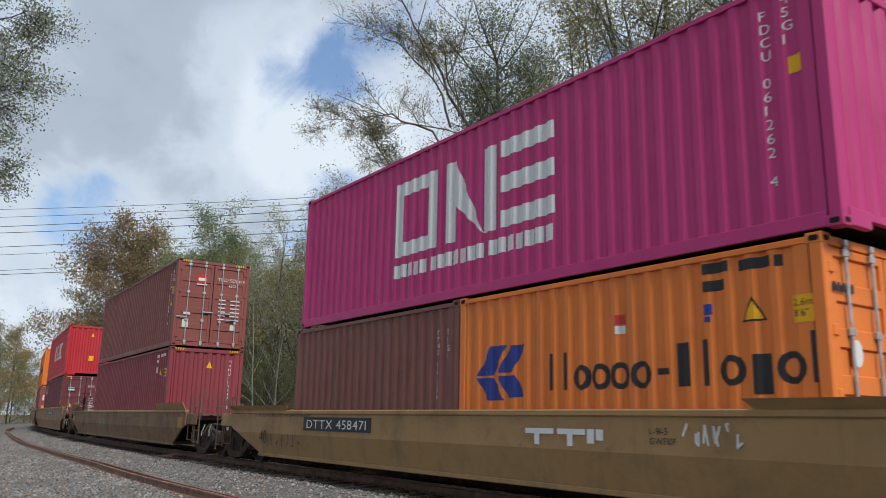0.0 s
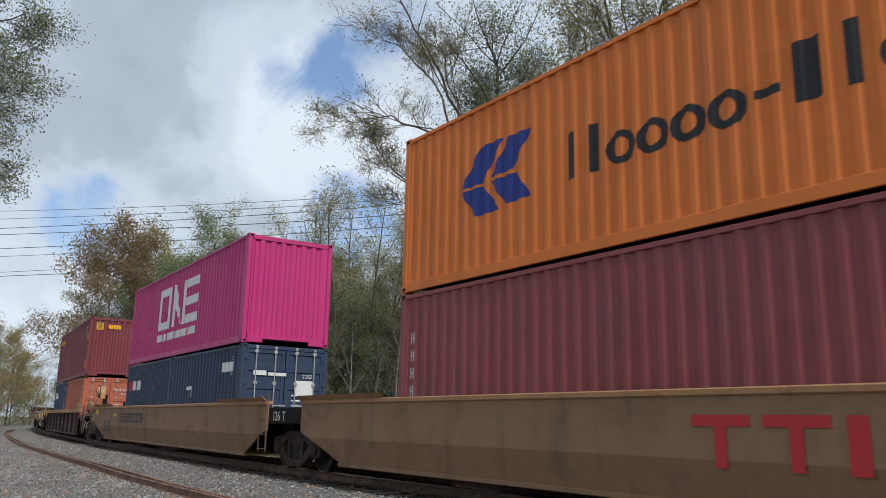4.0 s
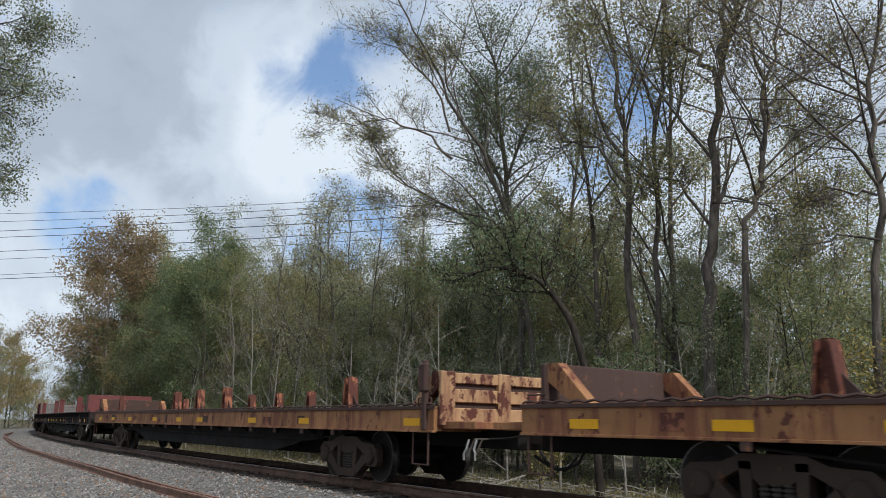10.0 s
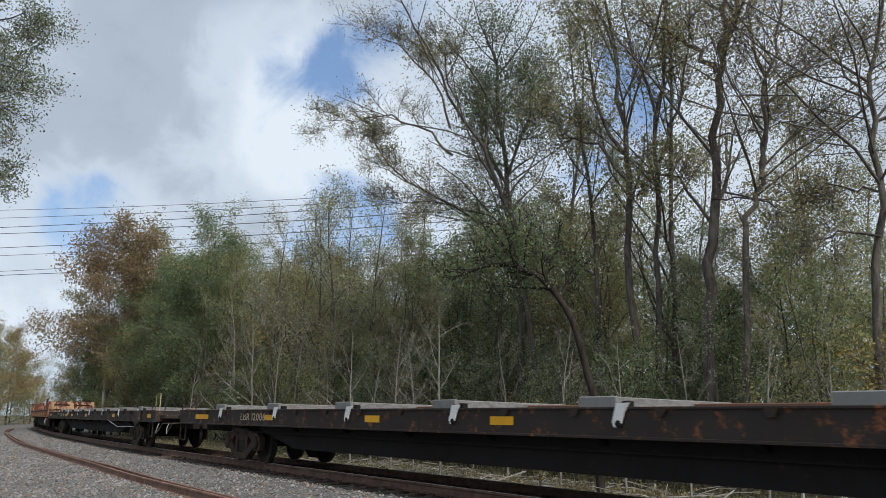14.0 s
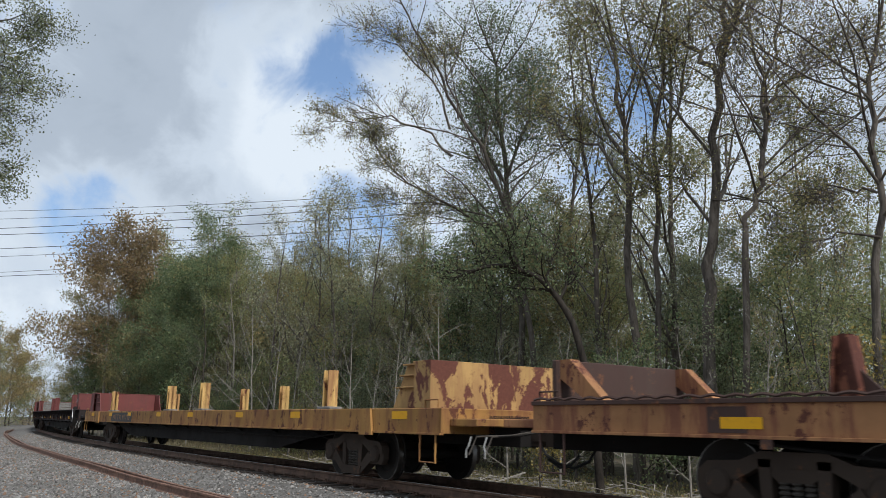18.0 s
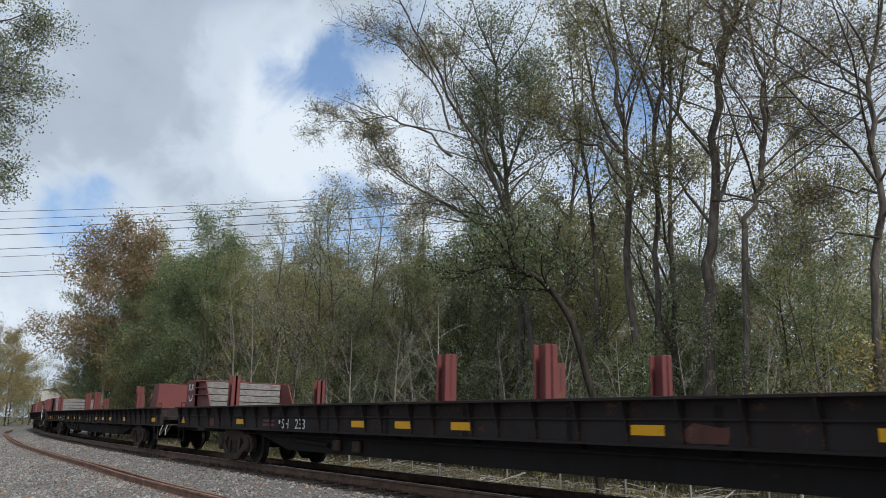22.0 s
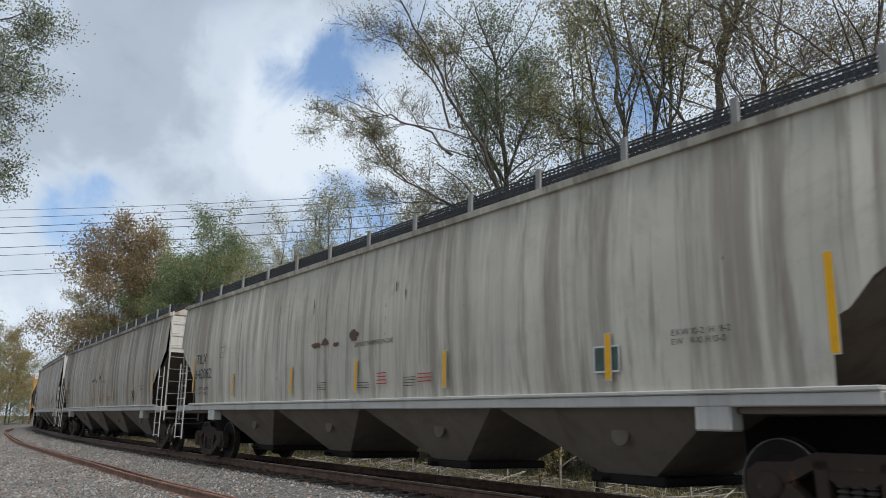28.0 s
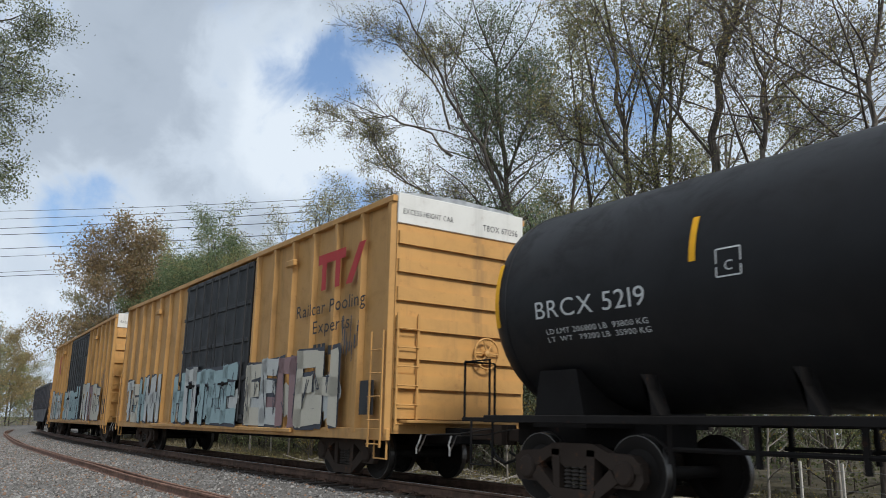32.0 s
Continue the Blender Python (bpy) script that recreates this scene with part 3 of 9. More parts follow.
def ladder(parent, x, y, z0, z1, width, mat, rungs, along="x"):
    """A ladder of two flat stiles and round rungs, standing along the side or across the end."""
    side = along == "x"
    stile = Form().box(-.021, .021, -.012, .012, z0, z1) if side else Form().box(-.012, .012, -.021, .021, z0, z1)
    lad = part("ladder", stile, mat, parent, at=Matrix.Translation((x, y, 0)))
    part("stile", lad.data, None, lad, at=Matrix.Translation((width, 0, 0) if side else (0, width, 0)))
    rung = Form().rod((0, -.03, 0), (width, -.03, 0), .011, n=6) if side else Form().rod((.03, 0, 0), (.03, width, 0), .011, n=6)
    rung = rung.mesh("rung", mat)
    for i in range(rungs):
        part("rung", rung, None, lad, at=Matrix.Translation((0, 0, z0 + (z1 - z0) * (i + .15) / rungs)))
    return lad


def hand_wheel(parent, at, r, mat, axis="x"):
    f = Form()
    n = 20
    ring = []
    for i in range(n + 1):
        a = 2 * math.pi * i / n
        ring.append((at[0], at[1] + r * math.cos(a), at[2] + r * math.sin(a)) if axis == "x" else (at[0] + r * math.cos(a), at[1], at[2] + r * math.sin(a)))
    g = part("hand_wheel", f.pipe(ring, r * .07), mat, parent, "spoked hand-brake wheel")
    for i in range(6):
        part("spoke", Form().rod(at, ring[int(i * n / 6)], r * .055, n=5), mat, g)
    part("hub", Form().lathe([(r * .05, -.05), (r * .22, -.03), (r * .22, .03), (r * .05, .05)], axis, at, 12), mat, g)
    return g


def stencil(parent, name, form, x, z, y, mat, label=""):
    """Flat lettering on the near side of a car, its lower left corner at x, z."""
    f = Form()
    f.add([(p[0] + x, y, p[2] + z) for p in form.v], form.f)
    return part(name, f, mat, parent, label)


def stencil_end(parent, name, form, y, z, x, mat, label=""):
    """Flat lettering on the end that leads."""
    f = Form()
    f.add([(x, p[0] + y, p[2] + z) for p in form.v], form.f)
    return part(name, f, mat, parent, label)


def scrawl(seed, w, h, strokes, thick):
    """Illegible spray strokes as flat ribbons."""
    rng, f = random.Random(seed), Form()
    for i in range(strokes):
        x0 = w * (i + .15) / strokes
        pts = [(x0 + rng.uniform(-.05, .25) * w / strokes * 2, rng.uniform(0, h)) for _ in range(4)]
        for (a, b), (c, d) in zip(pts, pts[1:]):
            n = Vector((-(d - b), c - a)).normalized() * thick / 2
            f.add([(a + n.x, 0, b + n.y), (a - n.x, 0, b - n.y), (c - n.x, 0, d - n.y), (c + n.x, 0, d + n.y)], [(0, 1, 2, 3)])
    return f


# ---------------------------------------------------------------- containers
CW = 1.219
FLUTE = (0.072, 0.068, 0.072, 0.068)


def flutes(a, b, depth, pitch=None):
    """The folds of a container wall from a to b: positions and how far each lies back."""
    p = pitch or FLUTE
    out, x, k = [(a, 0.0)], a + .05, 0
    back = (0, 1, 1, 0)
    while x + sum(p) < b - .03:
        out.append((x, 0.0))
        out.append((x + p[1], depth))
        out.append((x + p[1] + p[2], depth))
        out.append((x + p[1] + p[2] + p[3], 0.0))
        x += sum(p)
    out.append((b, 0.0))
    return out


def depth_at(folds, x):
    for (a, d), (b, e) in zip(folds, folds[1:]):
        if a <= x <= b:
            return d + (e - d) * (x - a) / max(1e-6, b - a)
    return 0.0


def fluted(folds, z0, z1, y):
    f = Form()
    n = len(folds)
    f.add([(x, y + d, z0) for x, d in folds] + [(x, y + d, z1) for x, d in folds], [(i, i + 1, n + i + 1, n + i) for i in range(n - 1)])
    return f


CASTING = {}


def casting(mat):
    if mat.name not in CASTING:
        f = Form().box(-.089, .089, -.081, .081, -.059, .059, .008)
        me = f.mesh("corner_casting", mat)
        me.materials.append(STEEL_DARK)
        CASTING[mat.name] = me
    return CASTING[mat.name]


# a flat dark shape: the shade inside the opening is its colour
HOLE = Form().add([(-.045, 0, -.028), (.045, 0, -.028), (.055, 0, 0), (.045, 0, .028), (-.045, 0, .028), (-.055, 0, 0)], [(0, 1, 2, 3, 4, 5)]).mesh("casting_hole", STEEL_DARK)


def container(label, length, height, mat, doors, q, z0, name="shipping_container", end_mat=None):
    """A steel box of the given length and height whose leading end holds doors or a fluted wall. q: its middle in the train."""
    c = thing(name, label, "shipping container", "containers on the train")
    h, L = height, length / 2
    Z = lambda m: Matrix.Translation((0, 0, z0)) @ m
    at = Matrix.Translation((0, 0, z0))
    end_mat = end_mat or mat
    folds = flutes(-L + .16, L - .16, .036)
    for m in (-1, 1):
        f = fluted([(x, d) for x, d in folds], .16, h - .09, -CW + .012)
        if m > 0:
            f.v = [(x, -y, z) for x, y, z in f.v]
        part("side_wall", f, mat, c, at=at)
        part("bottom_rail", Form().box(-L + .17, L - .17, m * CW - (.05 if m > 0 else 0), m * CW + (0 if m > 0 else .05), .012, .17, .006), mat, c, at=at)
        part("top_rail", Form().box(-L + .17, L - .17, m * CW - (.06 if m > 0 else 0), m * CW + (0 if m > 0 else .06), h - .10, h - .03, .006), mat, c, at=at)
    for x in (-L, L):
        for y in (-1, 1):
            a = min(x, x - math.copysign(.15, x))
            b = min(y * CW, y * CW - y * .12)
            part("corner_post", Form().box(a, a + .15, b, b + .12, .1, h - .1, .015), mat, c, at=at)
            for z in (.059, h - .059):
                k = Matrix.Translation((x - math.copysign(.087, x), y * (CW - .079), z))
                o = part("corner_casting", casting(mat), None, c, at=Z(k))
                if y < 0:
                    part("casting_hole", HOLE, None, o, at=Matrix.Translation((0, -.0835, 0)))
                if x > 0:
                    part("casting_hole", HOLE, None, o, at=Matrix.Translation((.0915, 0, 0)) @ Matrix.Rotation(radians(90), 4, "Z"))
    roof = Form()
    k = int(length / .21)
    for i in range(k):
        a = -L + .1 + i * (length - .2) / k
        roof.box(a, a + .12, -CW + .05, CW - .05, h - .05, h - .02)
    roof.box(-L + .05, L - .05, -CW + .03, CW - .03, h - .075, h - .04)
    part("roof", roof, mat, c, at=at)
    part("floor", Form().box(-L + .1, L - .1, -CW + .05, CW - .05, .1, .16), STEEL_DARK, c, at=at)
    # the trailing end, a plain fluted wall
    back = fluted(flutes(-CW + .12, CW - .12, .04, (.09, .05, .09, .05)), .15, h - .12, 0)
    part("end_wall", Form().add([(-L + .02 + y, x, z) for x, y, z in back.v], back.f), end_mat, c, at=at)
    if doors:
        part("door_header", Form().box(L - .1, L - .01, -CW + .12, CW - .12, h - .12, h - .02, .008), end_mat, c, at=at)
        part("door_sill", Form().box(L - .1, L - .01, -CW + .12, CW - .12, .02, .15, .008), end_mat, c, at=at)
        for m in (-1, 1):
            a, b = (-CW + .12, -.012) if m < 0 else (.012, CW - .12)
            door = part("door", Form().box(L - .07, L - .045, a, b, .16, h - .13), end_mat, c, at=at)
            for e in (a, b - .09):
                part("door_stile", Form().box(L - .05, L - .015, e, e + .09, .16, h - .13, .006), end_mat, door)
            n = 5
            for i in range(n + 1):
                z = .16 + (h - .29) * i / n
                part("door_rib", Form().box(L - .06, L - .018, a + .08, b - .08, max(.16, z - .10), min(h - .13, z + .10), .012), end_mat, door)
            for j, e in enumerate((.26, .74)):
                y = a + (b - a) * e
                rod = Form().rod((L + .01, y, .1), (L + .01, y, h - .07), .019, n=8)
                for z in (.16, h * .3, h * .62, h - .18):
                    rod.box(L - .015, L + .03, y - .05, y + .05, z - .04, z + .04, .006)
                rod.box(L - .01, L + .035, y - .035, y + .035, .05, .13, .006)
                rod.box(L - .01, L + .035, y - .035, y + .035, h - .11, h - .04, .006)
                lr = part("lock_rod", rod, GALV, door, "galvanised lock rod")
                z = h * (.40 if (j + (m > 0)) % 2 else .33)
                hd = Form().box(L + .02, L + .045, min(y, y - m * .33 * (1 if j else -1)), max(y, y - m * .33 * (1 if j else -1)), z - .02, z + .02, .005)
                part("lock_handle", hd, GALV, door)
            hg = Form()
            e = a if m < 0 else b
            for i in range(4):
                z = .35 + (h - .7) * i / 3
                hg.box(L - .03, L + .012, e - .05, e + .05, z - .06, z + .06, .01)
            part("hinges", hg, end_mat, door)
    else:
        folds_e = flutes(-CW + .13, CW - .13, .045, (.11, .05, .085, .05))
        e = fluted(folds_e, .2, h - .14, 0)
        part("end_wall", Form().add([(L - .02 - y, x, z) for x, y, z in e.v], e.f), end_mat, c, at=at)
        part("end_header", Form().box(L - .09, L - .005, -CW + .15, CW - .15, h - .15, h - .03, .008), end_mat, c, at=at)
        part("end_sill", Form().box(L - .09, L - .005, -CW + .15, -.65, .02, .21, .008).box(L - .09, L - .005, .65, CW - .15, .02, .21, .008).box(L - .09, L - .02, -.66, .66, .12, .21, .008), end_mat, c, at=at)
    RIDERS.append((c, q, 7.0))
    return c, folds, z0, L, h


def on_side(box, name, form, x, z, mat, label=""):
    """Paint laid on the folded near wall; x from the trailing end, z from the bottom."""
    c, folds, z0, L, h = box
    if not form.v:
        return None
    g = Form()
    g.add([(p[0] + x - L, 0, p[2] + z) for p in form.v], form.f)
    me = drape(g, [k for k, _ in folds], lambda u: -CW + .012 + depth_at(folds, u) - .004, name, mat)
    return part(name, me, None, c, label, at=Matrix.Translation((0, 0, z0)))


def on_end(box, name, form, y, z, mat, label="", out=.0):
    """Paint on the leading end; y from the near edge."""
    c, folds, z0, L, h = box
    f = Form()
    f.add([(L - .012 + out, p[0] + y - CW, p[2] + z) for p in form.v], form.f)
    return part(name, f, mat, c, label, at=Matrix.Translation((0, 0, z0)))


def down(text, size, step):
    """Characters set one below the other."""
    f = Form()
    for i, ch in enumerate(text):
        if ch != " ":
            g = letters(ch, size)
            f.add([(p[0], 0, p[2] - i * step) for p in g.v], g.f)
    return f


def triangle(w, h):
    return Form().add([(0, 0, 0), (w, 0, 0), (w / 2, 0, h)], [(0, 1, 2)])
# ---------------------------------------------------------------- well cars
TAN = paint("faded_tan_wagon_paint", (0.30, 0.175, 0.07), 0.45, 0.25, 0.35, 0.6)
DIRTYTAN = paint("soot_brown_wagon_paint", (0.19, 0.105, 0.05), 0.6, 0.35, 0.5, 0.65)
BROWNWELL = paint("dark_brown_wagon_paint", (0.115, 0.065, 0.045), 0.55, 0.4, 0.5, 0.65)
UNITWELL = paint("sun_faded_brown_wagon_paint", (0.232, 0.132, 0.068), 0.45, 0.25, 0.4, 0.65)
RIBWELL = paint("rust_brown_wagon_paint", (0.080, 0.047, 0.037), 0.5, 0.45, 0.4, 0.7)
CHORD = paint("orange_tan_chord_paint", (0.33, 0.17, 0.075), 0.45, 0.4, 0.35, 0.6)


def well_car(label, q_front, q_rear, top, mat, chord, ends=(1, 1), ribbed=False, lip=0.0, bogies=(1, 1)):
    """A low well wagon. ends: 1 where it has a platform and coupler, 0 where it is jointed to the next unit."""
    q, half = (q_front + q_rear) / 2, (q_front - q_rear) / 2
    car = thing("well_wagon", label, "railway wagon", "wagons of the train")
    W, low = half - 2.1, .24
    for m in (-1, 1):
        y = m * 1.47
        a, b = min(y, y - m * .05), max(y, y - m * .05)
        if ribbed:
            s = Form().box(-half + 1.7, half - 1.7, min(m * 1.30, m * 1.34), max(m * 1.30, m * 1.34), low, top - .1)
            part("side_plate", s, mat, car)
            n = 8
            for i in range(n + 1):
                x = (-half + 1.75) + (2 * half - 3.5) * i / n
                part("side_rib", Form().box(x - .06, x + .06, min(m * 1.34, m * 1.46), max(m * 1.34, m * 1.46), low, top - .13, .01), mat, car)
            part("bottom_chord", Form().box(-half + 1.7, half - 1.7, min(m * 1.25, m * 1.4), max(m * 1.25, m * 1.4), low - .06, low + .03, .01), mat, car)
        else:
            up = [(-half, top - .06), (half, top - .06), (half, .80), (half - .35, .70), (-half + .35, .70), (-half, .80)]
            part("side_plate", Form().prism(up, "y", a, b), mat, car)
            lo = Form()
            o = [(-half + .35, .70), (half - .35, .70), (half - 1.6, low), (-half + 1.6, low)]
            lo.add([(x, m * (1.47 - (.0 if z > .5 else .12)), z) for x, z in o] + [(x, m * (1.42 - (.0 if z > .5 else .12)), z) for x, z in o],
                   [(0, 1, 2, 3), (4, 5, 6, 7), (0, 1, 5, 4), (1, 2, 6, 5), (2, 3, 7, 6), (3, 0, 4, 7)])
            part("lower_side_plate", lo, mat, car)
            part("bottom_chord", Form().box(-half + 1.5, half - 1.5, min(m * 1.25, m * 1.37), max(m * 1.25, m * 1.37), low - .05, low + .02, .01), mat, car)
        part("top_chord", Form().box(-half, half, min(m * 1.33, m * 1.50), max(m * 1.33, m * 1.50), top - .085 - .09 * ribbed, top, .015), chord, car)
        for e in (-1, 1):
            x0 = e * (half - 3.2)
            x1 = e * half
            rise = lip if e > 0 or lip < .15 else .05
            if rise:
                part("flared_guide", Form().add([(x0, m * 1.49, top - .01), (x1, m * 1.49, top - .01), (x1, m * 1.60, top + rise), (x0 - e * .1, m * 1.58, top + rise),
                                                 (x0, m * 1.46, top - .01), (x1, m * 1.46, top - .01), (x1, m * 1.57, top + rise), (x0 - e * .1, m * 1.55, top + rise)],
                                                [(0, 1, 2, 3), (4, 5, 6, 7), (3, 2, 6, 7), (0, 3, 7, 4), (1, 2, 6, 5)]), chord, car)
    for i in range(5):
        x = -W + 2 * W * i / 4
        part("cross_bearer", Form().box(x - .18, x + .18, -1.35, 1.35, low - .04, .35, .01), mat, car)
    for e, full, has in ((1, ends[0], bogies[0]), (-1, ends[1], bogies[1])):
        x = e * half
        d = Form().box(min(x - e * 1.9, x + e * (.9 if full else .1)), max(x - e * 1.9, x + e * (.9 if full else .1)), -1.30, 1.30, .94, 1.06, .01)
        part("end_deck", d, BROWNWELL, car)
        part("draft_sill", Form().box(min(x - e * 1.8, x + e * (1.2 if full else .5)), max(x - e * 1.8, x + e * (1.2 if full else .5)), -.3, .3, .70, 1.0, .015), STEEL_DARK, car)
        part("bulkhead", Form().box(min(x - e * 1.9, x - e * 1.75), max(x - e * 1.9, x - e * 1.75), -1.3, 1.3, .3, 1.05, .01), STEEL_DARK, car)
        if full:
            for m in (-1, 1):
                part("end_panel", Form().box(min(x + e * .05, x + e * .85), max(x + e * .05, x + e * .85), min(m * 1.38, m * 1.44), max(m * 1.38, m * 1.44), .82, 1.12, .01), mat, car)
                part("grab_rail", Form().pipe([(x + e * .1, m * 1.38, 1.1), (x + e * .1, m * 1.38, 1.52), (x + e * .3, m * 1.38, 1.52), (x + e * .3, m * 1.38, 1.1)], .014), BROWNWELL, car)
            ladder(car, x + e * .95 - .2, -1.42, .32, 1.55, .42, BROWNWELL, 4)
            part("cross_walk", Form().box(min(x + e * .88, x + e * 1.15), max(x + e * .88, x + e * 1.15), -1.35, 1.35, 1.08, 1.12), BROWNWELL, car)
            for y0, y1 in ((-1.2, -.7), (.7, 1.2)):
                part("end_rail", Form().pipe([(x + e * 1.05, y0, 1.1), (x + e * 1.05, y0, 1.5), (x + e * 1.05, y1, 1.5), (x + e * 1.05, y1, 1.1)], .016), BROWNWELL, car)
            for i in range(6):
                a = x + e * (.10 + .13 * i)
                part("platform_slat", Form().box(min(a, a + e * .08), max(a, a + e * .08), -1.28, 1.28, 1.10, 1.13), BROWNWELL, car)
            for y in (-1.0, -.35, .35, 1.0):
                part("end_brace", Form().rod((x + e * .85, y, 1.08), (x - e * .5, y * .8, .62), .04, n=6), STEEL_DARK, car)
            part("brake_beam", Form().box(min(x + e * .3, x + e * .45), max(x + e * .3, x + e * .45), -1.2, 1.2, .66, .82, .015).box(min(x + e * .7, x + e * .8), max(x + e * .7, x + e * .8), -1.35, -.5, .80, 1.0, .01), STEEL_DARK, car)
            part("brake_rigging", Form().pipe([(x - e * 1.4, -1.2, .72), (x - e * .4, -1.24, .80), (x + e * .5, -1.22, .74), (x + e * 1.0, -.9, .86)], .017).pipe([(x - e * .9, -1.1, .6), (x + e * .2, -1.16, .5), (x + e * .8, -1.0, .62)], .014), SPRING, car)
            for y in (-.55, -.3, .5):
                part("air_hose", Form().pipe([(x + e * .9, y, 1.0), (x + e * 1.15, y - .02, .74), (x + e * 1.4, y, .58), (x + e * 1.65, y + .04, .66)], .022), RUBBER, car, "black rubber air hose")
            part("stirrup", Form().pipe([(x + e * .6, -1.42, .84), (x + e * .6, -1.42, .40), (x + e * .15, -1.42, .40), (x + e * .15, -1.42, .84)], .018), BROWNWELL, car)
            part("tall_grab_rail", Form().pipe([(x + e * 1.0, -1.30, 1.1), (x + e * 1.0, -1.30, 1.78), (x + e * 1.0, -1.05, 1.78), (x + e * 1.0, -1.05, 1.1)], .017), BROWNWELL, car)
            coupler(car, x + e * 1.15, e)
        if has:
            bogie(car, x + e * (.55 if full else 1.0), q)
    RIDERS.append((car, q, half))
    return car, q, half


def fittings(car, half, e, wheel_mat, tank_mat, drum=False):
    """Brake reservoir, valve stand and hand wheel on the end platform."""
    x = e * half
    part("air_reservoir", Form().lathe([(.05, -.48), (.15, -.44), (.18, -.36), (.18, .36), (.15, .44), (.05, .48)], "x", (x - e * .80, -.75, 1.50), 16), tank_mat, car, "round air reservoir", True)
    part("valve_stand", Form().box(x + e * .55 - .12, x + e * .55 + .12, .25, .55, 1.05, 1.75, .03).box(x + e * .5 - .2, x + e * .5 + .2, .1, .4, 1.1, 1.4, .03), STEEL_DARK, car)
    if drum:
        x0 = x + e * .36
        part("wheel_post", Form().box(x0 - .13, x0 + .13, -.62, -.44, 1.05, 2.05, .02), STEEL_DARK, car)
        g = hand_wheel(car, (x0, -.80, 2.18), .30, BROWNWELL, "y")
        part("brake_drum", Form().lathe([(.02, -.06), (.06, -.05), (.07, -.02), (.20, -.04), (.22, 0), (.21, .12), (.12, .20)], "y", (x0, -.86, 2.18), 20), wheel_mat, g, "pale orange round brake housing", True)
        part("chain_case", Form().prism([(x0 + .05, 2.42), (x0 + .26, 2.38), (x0 + .33, 2.12), (x0 + .33, 1.86), (x0 + .22, 1.84), (x0 + .05, 2.0)], "y", -.78, -.58), wheel_mat, g, "pale orange chain case")
    else:
        part("wheel_post", Form().box(x + e * .05 - .05, x + e * .05 + .05, -.52, -.42, 1.05, 1.9), STEEL_DARK, car)
        hand_wheel(car, (x + e * .14, -.46, 1.92), .27, wheel_mat, "x")
    part("reservoir_stand", Form().box(x - e * .8 - .3, x - e * .8 + .3, -.9, -.6, 1.05, 1.36, .02), BROWNWELL, car)


w1, q1, h1 = well_car("tan well wagon carrying stacked containers", -1.9, -19.5, 1.20, TAN, TAN, lip=.10)
w2, q2, h2 = well_car("soot-stained brown well wagon with graffiti", -23.0, -42.5, 1.22, DIRTYTAN, TAN, lip=.20)
w3, q3, h3 = well_car("brown well wagon unit with stencilled figures", -47.0, -66.3, 1.44, UNITWELL, CHORD, ends=(1, 0), lip=.08, bogies=(1, 1))
w4, q4, h4 = well_car("brown well wagon unit jointed at both ends", -68.8, -86.4, 1.44, UNITWELL, CHORD, ends=(0, 0), lip=.08, bogies=(0, 1))
w5, q5, h5 = well_car("brown well wagon unit with a trailing coupler", -88.8, -107.7, 1.44, UNITWELL, CHORD, ends=(0, 1), lip=.08, bogies=(0, 1))
w6, q6, h6 = well_car("rust-brown ribbed well wagon with white chalk scrawls", -111.7, -128.4, 1.39, RIBWELL, CHORD, ribbed=True)
fittings(w3, h3, 1, STEEL_DARK, BROWNWELL)
fittings(w6, h6, 1, paint("pale_orange_wheel_paint", (0.45, 0.25, 0.12), .3, .3, .2), paint("pale_orange_tank_paint", (0.42, 0.22, 0.11), .3, .3, .2), True)

NEARW = -1.478
# W1 lettering
part("number_panel", Form().box(-15.46 - q1, -12.74 - q1, NEARW - .004, NEARW, .80, 1.06), BLACK, w1)
stencil(w1, "reporting_mark", letters("DTTX 458471", .17, 2.4), -15.30 - q1, .845, NEARW - .009, WHITE, "white reporting mark and number")
stencil(w1, "load_note", letters("52,900 LBS. MAX. GROSS WT. FOR 20 FT. CONTAINERS", .055, 2.9), -18.02 - q1, 1.06, NEARW - .004, BLACK)
stencil(w1, "length_mark", letters("40", .30, .4), -17.72 - q1, .48, NEARW - .004, BLACK)
stencil(w1, "spray_scrawl", scrawl(3, 1.6, .3, 6, .03), -17.12 - q1, .42, NEARW - .002, BLACK)
stencil(w1, "wagon_logo", bars([(0, .14, .55, .07), (.18, 0, .1, .2), (.62, .14, .5, .07), (.8, 0, .1, .2), (1.15, .04, .12, .17), (1.3, .08, .12, .13)]), -8.60 - q1, .75, NEARW - .004, WHITE, "white block logo")
stencil(w1, "spray_scrawl", scrawl(5, .8, .28, 6, .025), -6.02 - q1, .78, NEARW - .002, WHITE)
stencil(w1, "weight_note", letters("L-91-5\nGWF10F", .075), -6.47 - q1, .92, NEARW - .004, BLACK)
